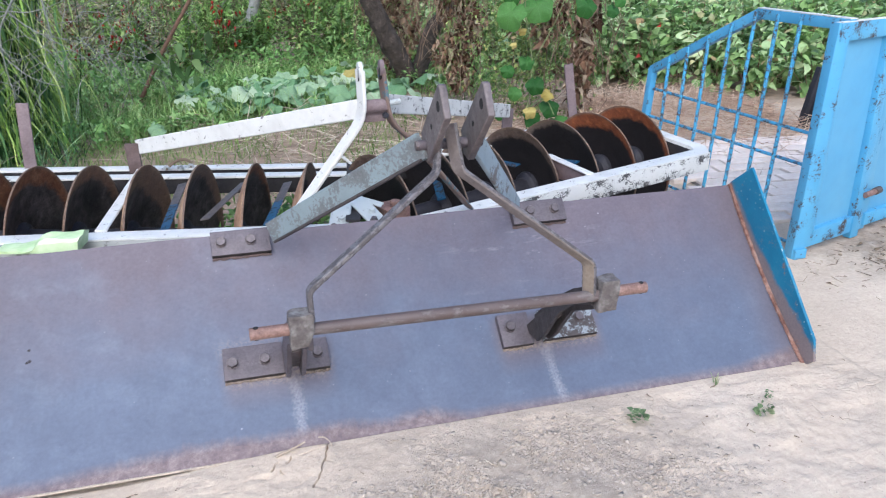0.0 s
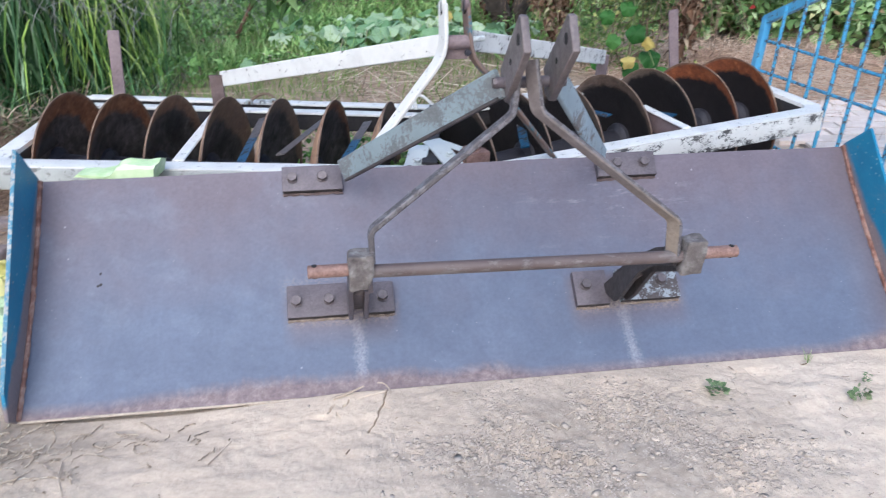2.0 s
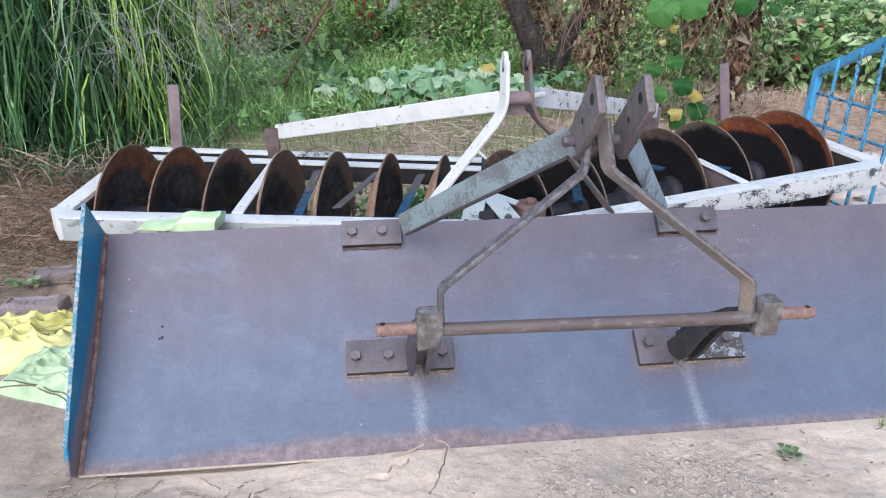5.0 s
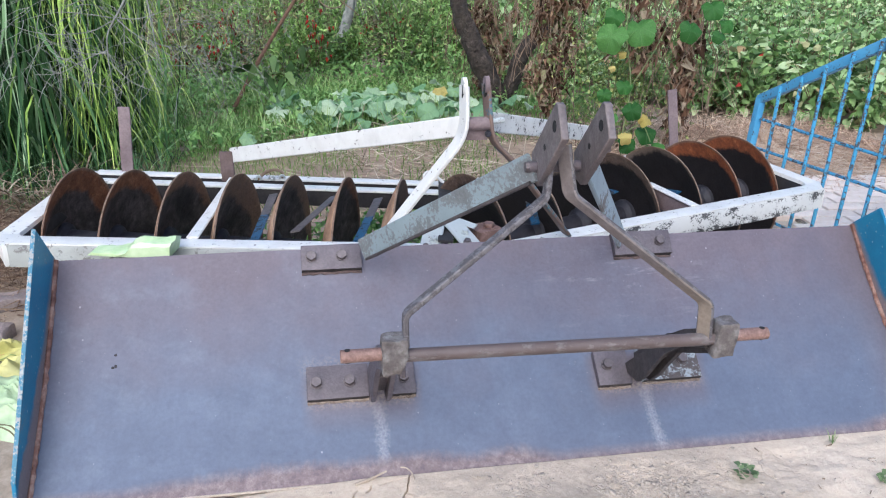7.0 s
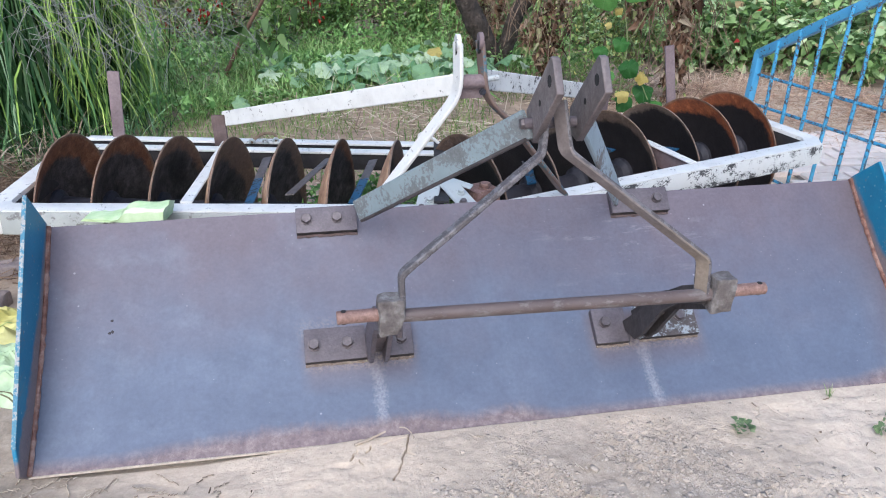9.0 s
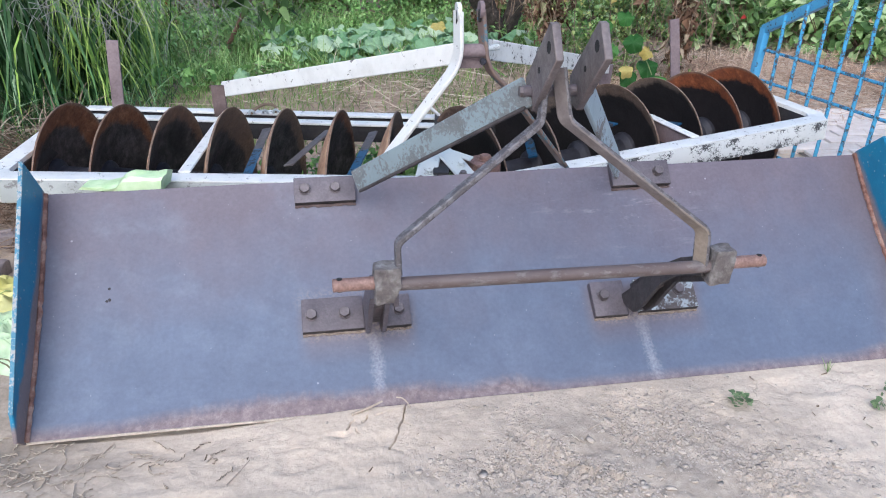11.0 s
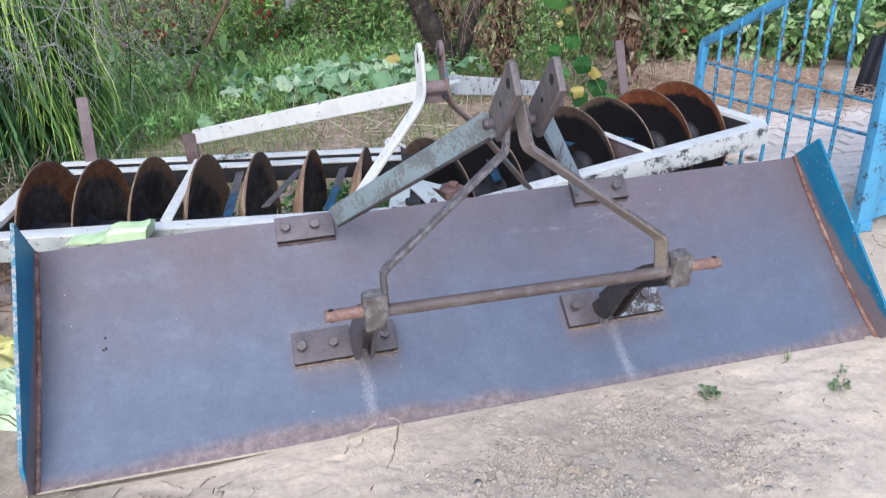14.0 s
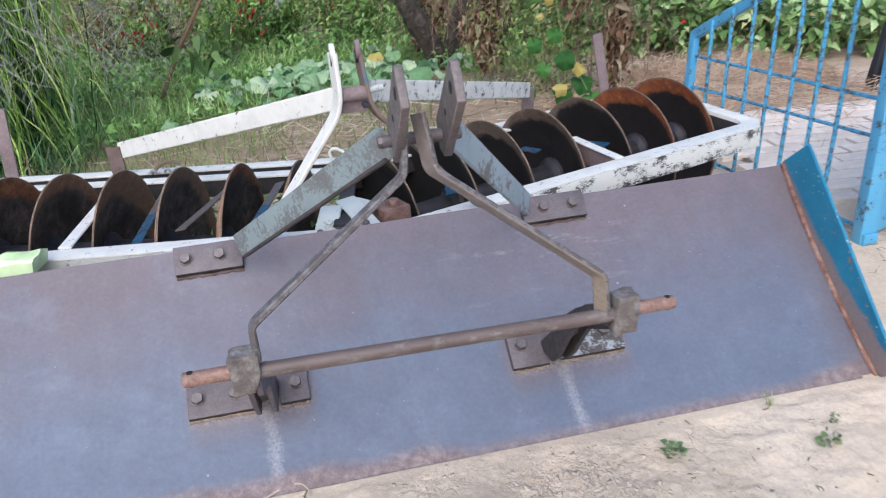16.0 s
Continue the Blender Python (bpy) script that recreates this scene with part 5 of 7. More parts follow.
    for x, y in ((-0.750, 1.470), (-0.697, 1.468), (-0.655, 1.476)):
        part("handle_clip", tube([(x - 0.008, y, T), (x - 0.004, y - 0.004, T + 0.016), (x + 0.010, y, T + 0.012), (x + 0.012, y + 0.006, T)], 0.005, 6, 0.008), M_BRACKET, h, "whitewashed clip")
    part("hook", tube([(-0.080, 1.300, T), (-0.092, 1.300, T + 0.045), (-0.076, 1.302, T + 0.058), (-0.052, 1.302, T + 0.050), (-0.022, 1.300, T + 0.022), (-0.001, 1.298, T + 0.002)], 0.006, 8, 0.014), M_WHITE, g, "whitewashed wire hook")
    # two bent clamp plates at the nose of the frame, leaning towards each other
    for foot, head, wide, w in (((-0.178, 0.615, T - 0.03), (-0.135, 0.730, T + 0.036), (1, -0.10, 0), 0.066), ((-0.028, 0.600, T - 0.012), (-0.088, 0.770, T + 0.040), (1, 0.42, 0.10), 0.064)):
        foot, head = Vector(foot), Vector(head)
        c = part("clamp_plate", strap([foot, foot.lerp(head, 0.8), head + Vector((0, 0.02, -0.012))], wide, w, 0.010, 0.02), M_BRACKET, g, "greyed white clamp plate")
        across = Vector(wide).normalized()
        n = (head - foot).normalized().cross(across).normalized()
        n = n if n.z > 0 else -n
        for s, q in ((0.42, 0.008), (0.16, -0.012)):
            m3 = Matrix((across, n.cross(across), n)).transposed()
            part("clamp_bolt", bolt_bm(foot.lerp(head, s) + across * q + n * 0.005, m3, 0.010, 0.011, 0.0135), M_BRACKET if s > 0.3 else M_BOLT, c)
    part("clamp_fin", strap([(-0.055, 0.790, T + 0.022), (0.005, 0.745, T + 0.010)], (0.3, 1, 0.3), 0.030, 0.005), M_BRACKET, g, "pointed pale scraper end")
    part("bearing_nut", bolt_bm((0.062, 0.790, 0.398), Matrix.Rotation(radians(20), 3, "Z"), 0.016, 0.020, 0.026), M_PIN, g, "rusty nut")
    part("bearing_block", box(0.050, 0.80, 0.355, 0.10, 0.10, 0.09, Matrix.Rotation(radians(20), 4, "Z"), 0.008), M_PIN, g, "rust-red bearing block")


build_harrow()


# ---- gate ----
def build_gate():
    O, U = Vector((1.84, 0.78, 0)), Vector((-0.0698, 0.9976, 0))
    P = Vector((0.954, 0.301, 0))
    g = thing("gate", (1.84, 0.78, 0), "sky-blue steel gate with a barred wing and sheet leaf, chipped paint", "gate")

    def at(s, z, off=0.0):
        # the wing sags outwards a little
        return O + U * s + Vector((0, 0, z)) + Vector((0.9976, 0.0698, 0)) * (off + 0.08 * z)

    def pt(s, z, off=0.0):
        return O + P * s + Vector((0, 0, z)) + Vector((0.301, -0.954, 0)) * off

    part("gate_post", beam(O + Vector((-0.035, -0.012, -0.005)), O + Vector((0.016, 0, 0.975)), 0.062, 0.05, 0.004, (0, 1, 0)), M_GATE, g, "chipped blue angle post")
    # barred wing
    part("top_rail", beam(at(0.0, 0.962), at(0.530, 0.962), 0.035, 0.045, 0.004), M_GATE, g, "blue top rail")
    part("slope_rail", beam(at(0.520, 0.964), at(1.275, 0.602), 0.035, 0.045, 0.004), M_GATE, g, "blue sloping rail")
    part("end_post", beam(at(1.270, 0.0), at(1.270, 0.612), 0.035, 0.045, 0.004, (0, 1, 0)), M_GATE, g)
    for s in (0.252, 0.388, 0.528, 0.673, 0.820, 0.966, 1.107):
        top = 0.960 if s < 0.53 else 0.960 - (s - 0.530) * 0.48
        part("bar", tube([at(s, 0.01, -0.008), at(s + 0.003, top * 0.5, -0.008), at(s, top + 0.012, -0.024)], 0.0088, 8), M_GATEBAR, g, "square blue bar with chipped paint")
    for z0, z1 in ((0.512, 0.505), (0.378, 0.355), (0.03, 0.03)):
        part("cross_rail", tube([at(0.02, z0, 0.004), at(1.265, z1, 0.004)], 0.0078, 8), M_GATEBAR, g)
    # sheet leaf
    L = 1.45
    def slab(s0, s1, z0, z1, off, th, mat, name, label="", parent=None):
        a, b = pt(s0, (z0 + z1) / 2, off), pt(s1, (z0 + z1) / 2, off)
        return part(name, beam(a, b, th, z1 - z0, 0.003), mat, parent or g, label)
    slab(0.03, L, 0.055, 0.955, 0.0, 0.006, M_GATEPANEL, "leaf_sheet", "blue sheet steel")
    slab(-0.012, L, 0.905, 0.975, 0.012, 0.03, M_GATE, "leaf_top_rail", "blue frame rail")
    slab(0.03, 0.42, 0.04, 0.115, 0.012, 0.03, M_GATE, "leaf_bottom_rail")
    slab(0.44, L, 0.05, 0.11, 0.012, 0.03, M_GATE, "leaf_bottom_rail")
    slab(0.0, 0.045, 0.04, 0.905, 0.012, 0.03, M_GATE, "leaf_stile", "chipped blue stile")
    slab(0.335, 0.395, 0.012, 0.905, 0.016, 0.035, M_GATE, "leaf_stile", "chipped blue stile")
    slab(0.405, 0.47, 0.03, 0.905, 0.006, 0.02, M_GATEPANEL, "leaf_cover_strip")
    slab(1.38, 1.45, 0.03, 0.905, 0.012, 0.03, M_GATE, "leaf_stile")
    # pale worn top edge
    slab(-0.012, L, 0.975, 0.979, 0.012, 0.026, M_WHITE, "worn_edge", "whitish worn edge")
    part("worn_edge", beam(at(0.0, 0.9868), at(0.530, 0.9868), 0.036, 0.004, 0.001), M_WHITE, g)
    part("worn_edge", beam(at(0.530, 0.9845), at(1.275, 0.6275), 0.030, 0.003, 0.001), M_EDGE, g, "edge rubbed pale")
    # bolt latch
    la = part("latch", tube([pt(0.375, 0.212, 0.042), pt(0.475, 0.218, 0.042)], 0.013, 12), M_PIN, g, "rusty sliding bolt")
    part("latch_collar", tube([pt(0.452, 0.217, 0.042), pt(0.490, 0.219, 0.042)], 0.0165, 12), M_SCRAPG, la)
    part("latch_tab", box(*pt(0.41, 0.205, 0.03), 0.05, 0.02, 0.04, Matrix.Rotation(math.atan2(P.y, P.x), 4, "Z"), 0.003), M_GATE, la)
    part("foot", box(*(O + Vector((0, 0, 0.02)) + Vector((-0.03, -0.02, 0))), 0.06, 0.06, 0.05, None, 0.004), M_GATE, g)


build_gate()
solo("dark_post", beam((3.49, 2.74, -0.02), (3.72, 2.76, 0.74), 0.070, 0.05, 0.006, (0, 1, 0)), M_BLACK, (3.49, 2.74, 0), "black tarred post standing behind the gate", "post")
solo("dark_post", beam((3.455, 2.78, -0.02), (3.56, 2.79, 0.42), 0.050, 0.05, 0.006, (0, 1, 0)), M_BLACK, (3.455, 2.78, 0), "short black tarred post leaning on the taller one", "post")


# ---- vegetation helpers ----
def mesh_np(name, V, template, material, smooth=False):
    """Many copies of one small face pattern: V is copies x vertices x 3."""
    n, k, _ = V.shape
    me = bpy.data.meshes.new(name)
    me.vertices.add(n * k)
    me.vertices.foreach_set("co", V.reshape(-1).astype(np.float32))
    sizes = [len(f) for f in template]
    flat = np.array([i for f in template for i in f])
    loops = (flat[None, :] + (np.arange(n) * k)[:, None]).reshape(-1)
    me.loops.add(len(loops))
    me.loops.foreach_set("vertex_index", loops.astype(np.int32))
    totals = np.tile(np.array(sizes), n)
    starts = np.concatenate(([0], np.cumsum(totals)[:-1]))
    me.polygons.add(len(totals))
    me.polygons.foreach_set("loop_start", starts.astype(np.int32))
    me.polygons.foreach_set("loop_total", totals.astype(np.int32))
    if smooth:
        me.polygons.foreach_set("use_smooth", np.ones(len(totals), dtype=bool))
    me.materials.append(material)
    me.update(calc_edges=True)
    me.validate()
    return me


def unit(a):
    return a / np.maximum(np.linalg.norm(a, axis=-1, keepdims=True), 1e-9)


def leaf_mesh(name, P, D, L, Wd, material, rng, fold=0.25, droop=0.25):
    """Pointed leaves: a rib from base to tip, halves folded up along it, the tip hanging."""
    n = len(P)
    D = unit(D)
    ref = unit(rng.normal(size=(n, 3)) * 0.5 + np.array([0, 0, 1.0]))
    S = unit(np.cross(D, ref))
    N = unit(np.cross(S, D))
    L, Wd = L[:, None], Wd[:, None]
    base = P
    mid = P + D * L * 0.5 + N * L * 0.04
    tip = P + D * L - N * L * droop
    a, b = P + D * L * 0.28, P + D * L * 0.62 - N * L * droop * 0.3
    l1, r1 = a + S * Wd * 0.48 + N * Wd * fold, a - S * Wd * 0.48 + N * Wd * fold
    l2, r2 = b + S * Wd * 0.36 + N * Wd * fold * 0.7, b - S * Wd * 0.36 + N * Wd * fold * 0.7
    V = np.stack([base, mid, tip, l1, l2, r1, r2], axis=1)
    return mesh_np(name, V, [(0, 1, 4, 3), (1, 2, 4), (0, 5, 6, 1), (1, 6, 2)], material, True)


def broad_mesh(name, P, D, L, Wd, material, rng, fold=0.12, droop=0.25):
    """Broad pointed leaves with a rounded outline, wider towards the stalk, the rim waved."""
    n = len(P)
    D = unit(D)
    ref = unit(rng.normal(size=(n, 3)) * 0.5 + np.array([0, 0, 1.0]))
    S = unit(np.cross(D, ref))
    N = unit(np.cross(S, D))
    L, Wd = L[:, None], Wd[:, None]
    rib = [P + D * L * s - N * L * droop * s * s for s in (0.0, 0.35, 0.7, 1.0)]
    cols = list(rib)
    for side in (1, -1):
        for s, w in ((-0.06, 0.26), (0.14, 0.50), (0.42, 0.47), (0.72, 0.27)):
            wob = 1 + rng.uniform(-0.15, 0.15, (n, 1))
            cols.append(P + D * L * s - N * L * droop * s * s + (S * side * wob + N * (fold + rng.uniform(-0.12, 0.12, (n, 1)))) * Wd * w)
    V = np.stack(cols, axis=1)
    T = [(0, 1, 5, 4), (1, 6, 5), (1, 2, 7, 6), (2, 3, 7), (0, 8, 9, 1), (1, 9, 10), (1, 10, 11, 2), (2, 11, 3)]
    return mesh_np(name, V, T, material, True)


def blade_mesh(name, root, az, length, width, lean, droop, material, rng, seg=6, bend=1.4, wander=0.0):
    """Grass blades: strips that rise, lean over and hang."""
    n = len(root)
    out = np.stack([np.cos(az), np.sin(az), np.zeros(n)], axis=1)
    side = np.stack([-np.sin(az), np.cos(az), np.zeros(n)], axis=1)
    side = unit(side + rng.normal(size=(n, 3)) * 0.35)
    p = root.copy()
    drift = np.zeros((n, 3))
    cols = []
    for i in range(seg + 1):
        s = i / seg
        w = (width * (1 - s ** 2.2) * (0.65 + 0.35 * min(1.0, s * 4)) + 0.0006)[:, None]
        cols.append(p - side * w / 2)
        cols.append(p + side * w / 2)
        ang = lean + droop * (s + 0.5 / seg) ** bend
        p = p + (out * np.sin(ang)[:, None] + np.array([0, 0, 1.0]) * np.cos(ang)[:, None]) * (length / seg)[:, None]
        if wander:
            drift = drift * 0.6 + rng.normal(size=(n, 3)) * np.array([1, 1, 0.2]) * wander
            p = p + drift * (length / seg)[:, None]
    V = np.stack(cols, axis=1)
    return mesh_np(name, V, [(2 * i, 2 * i + 1, 2 * i + 3, 2 * i + 2) for i in range(seg)], material, True)


def stick_mesh(name, A, B, r, material):
    """Many thin three-sided sticks from A to B."""
    D = unit(B - A)
    S = unit(np.cross(D, np.array([0.3, 0.2, 0.93])))
    T = np.cross(D, S)
    r = r[:, None]
    ring = []
    for c, q in ((A, 1.0), (B, 0.6)):
        for k in range(3):
            a = 2 * math.pi * k / 3
            ring.append(c + (S * math.cos(a) + T * math.sin(a)) * r * q)
    V = np.stack(ring, axis=1)
    return mesh_np(name, V, [(0, 1, 4, 3), (1, 2, 5, 4), (2, 0, 3, 5)], material)


def stuff(name, me, label, category):
    return tagged(new(name, me), label, category, kind="stuff")


def bushes(rng, centres, height, spread, leaves, size, up=0.15):
    """Leaf places for bushy plants: several shoots to a plant, leaves thick towards their ends."""
    P, D, L, A, B = [], [], [], [], []
    for cx, cy, hk, lk in centres:
        shoots = rng.integers(7, 12)
        for _ in range(shoots):
            az, tilt = rng.uniform(0, 2 * math.pi), abs(rng.normal(0, 0.55))
            ln = height * hk * rng.uniform(0.6, 1.1)
            dirv = np.array([math.cos(az) * math.sin(tilt) * spread, math.sin(az) * math.sin(tilt) * spread, math.cos(tilt)])
            tip = np.array([cx, cy, 0.0]) + dirv * ln
            A.append((cx, cy, 0.0))
            B.append(tip)
            m = max(3, int(leaves * lk / shoots))
            s = rng.beta(2.2, 1.1, m)
            pos = np.array([cx, cy, 0.0]) + np.outer(s, dirv * ln) + rng.normal(size=(m, 3)) * 0.055 * height
            pos[:, 2] = np.maximum(pos[:, 2], 0.03)
            o = unit(pos - np.array([cx, cy, ln * 0.35]) + rng.normal(size=(m, 3)) * 0.25)
            o[:, 2] = o[:, 2] * 0.5 + rng.normal(up, 0.35, m)
            P.append(pos)
            D.append(o)
            L.append(size * rng.uniform(0.55, 1.25, m))
    return np.concatenate(P), np.concatenate(D), np.concatenate(L), np.array(A), np.array(B)


def jitter_grid(rng, x0, x1, y0, y1, step, keep=lambda x, y: True):
    out = []
    y = y0
    while y < y1:
        x = x0
        while x < x1:
            px, py = x + rng.uniform(-0.5, 0.5) * step, y + rng.uniform(-0.5, 0.5) * step
            if keep(px, py):
                out.append((px, py))
            x += step
        y += step * (1 + max(0, y - 8) * 0.08)
    return out


# ---- the red-fruited crop behind the pumpkin patch ----
def build_crops():
    rng = np.random.default_rng(21)
    front = lambda x: 6.35 + 0.35 * math.sin(x * 1.7) + 0.2 * math.sin(x * 4.1)
    spots = jitter_grid(rng, -9.5, 3.2, 6.0, 30, 0.54, lambda x, y: y > front(x) and (x < 1.9 or y > 7.2))
    cen, dull = [], []
    for x, y in spots:
        # the plants before the fodder grass have withered most
        n = noise.noise((x * 0.8, y * 0.8, 3)) + rng.uniform(-0.22, 0.22) - 0.35 * min(1.0, max(0.0, x + 0.9)) + 0.12
        far = 1.0 if y < 8.5 else (0.6 if y < 11 else 0.35)
        tall = rng.uniform(0.6, 1.4) * (0.92 + 0.35 * noise.noise((x * 1.3, y * 1.3, 8)))
        if n > 0.13:
            dull.append((x, y, tall, far * 0.62))
        else:
            cen.append((x, y, tall, far * 1.05))
    P, D, L, A, B = bushes(rng, cen, 0.72, 0.80, 700, 0.072, 0.30)
    L = L * (1 + np.maximum(0, P[:, 1] - 8) * 0.07)
    stuff("chilli_crop", leaf_mesh("chilli_crop", P, D, L, L * rng.uniform(0.27, 0.42, len(L)), M_CHILLI, rng), "dense green chilli plants with ripe red pods", "crop")
    P, D, L, A2, B2 = bushes(rng, dull, 0.66, 0.90, 480, 0.062)
    L = L * (1 + np.maximum(0, P[:, 1] - 8) * 0.07)
    stuff("withering_crop", leaf_mesh("withering_crop", P, D, L, L * rng.uniform(0.3, 0.5, len(L)), M_WITHER, rng), "thin olive-brown chilli plants losing their leaves", "crop")
    A, B = np.concatenate([A, A2]), np.concatenate([B, B2])
    stuff("crop_stems", stick_mesh("crop_stems", A, B, np.full(len(A), 0.005), M_STICK), "thin brownish plant stems", "stems")
    m = 1000
    S0 = np.stack([rng.uniform(-5.5, -0.2, m), rng.uniform(6.25, 9.5, m), rng.uniform(0.1, 0.72, m)], axis=1)
    S1 = S0 + unit(rng.normal(size=(m, 3)) + np.array([0, 0, 0.5])) * rng.uniform(0.08, 0.3, m)[:, None]
    stuff("dry_stalks", stick_mesh("dry_stalks", S0, S1, rng.uniform(0.002, 0.004, m), M_TRASH), "dry grey-brown stalks among the crop", "stalks")
    m = 320
    S0 = np.stack([rng.normal(-1.25, 0.42, m), rng.uniform(4.9, 6.0, m), rng.uniform(0.1, 1.15, m)], axis=1)
    S1 = S0 + unit(rng.normal(size=(m, 3)) * np.array([1, 0.5, 1]) + np.array([0, 0, -0.4])) * rng.uniform(0.08, 0.34, m)[:, None]
    stuff("dead_thicket", stick_mesh("dead_thicket", S0, S1, rng.uniform(0.0012, 0.0028, m), M_TWIG), "grey dead stalks tangled beside the fodder grass", "stalks")
    # pods, in loose clusters
    ripe = [k for k in range(len(B)) if -4.0 < B[k][0] < 1.6 and B[k][1] < 8.6 and B[k][2] > 0.36 and noise.noise((B[k][0] * 1.1, B[k][1] * 1.1, 5)) > -0.15]
    heads = np.concatenate([rng.choice(len(B), 110), rng.choice(ripe, 34)])
    Q = []
    for h in heads:
        if B[h][1] < 12:
            for _ in range(rng.integers(3, 9)):
                Q.append(B[h] * np.array([1, 1, rng.uniform(0.55, 0.9)]) + rng.normal(size=3) * np.array([0.045, 0.03, 0.035]) - np.array([0, 0.22, -0.06]))
    Q = np.array(Q)
    n = len(Q)
    dn = unit(rng.normal(size=(n, 3)) * 0.3 + np.array([0, 0, -1.0])) * rng.uniform(0.045, 0.085, n)[:, None]
    s = unit(np.cross(dn, np.array([1.0, 0.2, 0])))
    u = unit(np.cross(dn, s))
    r = rng.uniform(0.008, 0.015, n)[:, None]
    V = np.stack([Q] + [Q + dn * 0.25 + s * r * math.cos(k * 1.2566) + u * r * math.sin(k * 1.2566) for k in range(5)] + [Q + dn], axis=1)
    T = [(0, 1 + k, 1 + (k + 1) % 5) for k in range(5)] + [(6, 1 + (k + 1) % 5, 1 + k) for k in range(5)]
    stuff("ripe_pods", mesh_np("ripe_pods", V, T, M_FRUIT, True), "ripe red pods hanging in the crop", "fruit")

    # broad-leaved field beyond the gate
    edge = lambda x: max(3.45, 5.6 - 0.95 * (x - 1.9)) + 0.18 * math.sin(x * 3.3)
    spots = jitter_grid(rng, 1.7, 14.0, 3.2, 34, 0.33, lambda x, y: y > edge(x))
    cen = [(x, y, rng.uniform(0.7, 1.2), 1.0 if y < 7.5 else (0.6 if y < 10 else 0.3)) for x, y in spots]
    P, D, L, A, B = bushes(rng, cen, 0.56, 1.15, 175, 0.084, -0.12)
    L = L * (1 + np.maximum(0, P[:, 1] - 8) * 0.06)
    stuff("field_crop", broad_mesh("field_crop", P, D, L, L * rng.uniform(0.6, 0.95, len(L)), M_BEAN, rng, 0.25, 0.4), "dense broad-leaved green field crop", "crop")
    stuff("field_stems", stick_mesh("field_stems", A, B, np.full(len(A), 0.005), M_STICK), "thin plant stems of the field", "stems")
    Q = np.array([(rng.uniform(2.4, 6), rng.uniform(3.8, 7.5), rng.uniform(0.2, 0.55)) for _ in range(18)])
    Dq = unit(rng.normal(size=(18, 3)))
    Lq = rng.uniform(0.05, 0.08, 18)
    stuff("red_leaves", leaf_mesh("red_leaves", Q, Dq, Lq, Lq * 0.7, M_FRUIT, rng), "single red autumn leaves in the field", "leaves")

    # low weeds and creeping growth round the pumpkin patch
    def weedy(x, y):
        return y > 3.75 + 0.5 * math.sin(x * 1.4 + 1) + (0.9 if x > 0.6 else 0.0) and x < 2.0
    pts = jitter_grid(rng, -2.6, 2.2, 3.1, 7.4, 0.105, weedy)
    P, D, L = [], [], []
    for x, y in pts:
        m = int(rng.integers(5, 13))
        h = 0.06 + 0.22 * max(0, noise.noise((x * 1.3, y * 1.3, 4)) + 0.35) + 0.05 * max(0, y - 5)
        q = np.stack([rng.normal(x, 0.05, m), rng.normal(y, 0.05, m), rng.uniform(0.01, 1, m) ** 0.7 * h], axis=1)
        P.append(q)
        D.append(unit(rng.normal(size=(m, 3)) + np.array([0, 0, 0.5])))
        L.append(rng.uniform(0.03, 0.075, m))
    P, D, L = np.concatenate(P), np.concatenate(D), np.concatenate(L)
    stuff("low_weeds", leaf_mesh("low_weeds", P, D, L, L * rng.uniform(0.35, 0.6, len(L)), M_WEED, rng), "fresh green low weeds covering the soil", "weeds")
    mp = [q for q in jitter_grid(rng, -2.2, 1.9, 3.6, 6.6, 0.036, weedy) if noise.noise((q[0] * 1.9, q[1] * 1.9, 6)) > -0.35]
    n = len(mp)
    root = np.array([(x, y, 0.0) for x, y in mp])
    tall = np.array([0.6 + 0.8 * max(0.0, noise.noise((x * 1.6, y * 1.6, 2)) + 0.4) for x, y in mp])
    stuff("meadow_grass", blade_mesh("meadow_grass", root, rng.uniform(0, 6.28, n), rng.uniform(0.10, 0.26, n) * tall, rng.uniform(0.004, 0.009, n), rng.uniform(0, 0.5, n), rng.uniform(0.3, 1.7, n), M_MEADOW, rng, 4), "soft fresh green grass round the pumpkin vine", "grass")
    # short grass on the soil behind the harrow
    pts = jitter_grid(rng, -2.3, 1.6, 1.95, 6.6, 0.034, lambda x, y: noise.noise((x * 1.1, y * 1.1, 9)) + rng.uniform(-0.35, 0.35) > (0.0 if x > -0.2 else -0.48) - 0.10 * (y - 3) + 0.28 * max(0, x) and y > 2.1 - 0.2 * x)
    n = len(pts)
    root = np.array([(x, y, 0.0) for x, y in pts])
    stuff("short_grass", blade_mesh("short_grass", root, rng.uniform(0, 6.28, n), rng.uniform(0.04, 0.15, n), rng.uniform(0.003, 0.007, n), rng.uniform(0, 0.6, n), rng.uniform(0.2, 1.5, n), M_LAWN, rng, 3), "sparse short grass on bare soil", "grass")
    # seedlings between the harrow's discs
    pts = jitter_grid(rng, -1.3, 0.15, 0.75, 1.75, 0.045, lambda x, y: noise.noise((x * 3, y * 3, 2)) > (-0.1 if x < -0.65 else -0.45))
    n = len(pts) * 5
    P = np.repeat(np.array([(x, y, 0.0) for x, y in pts]), 5, axis=0) + rng.uniform(-0.04, 0.04, (n, 3))
    P[:, 2] = rng.uniform(0.01, 1, n) * np.where(P[:, 0] < -0.65, 0.12, 0.22)
    L = rng.uniform(0.025, 0.055, n)
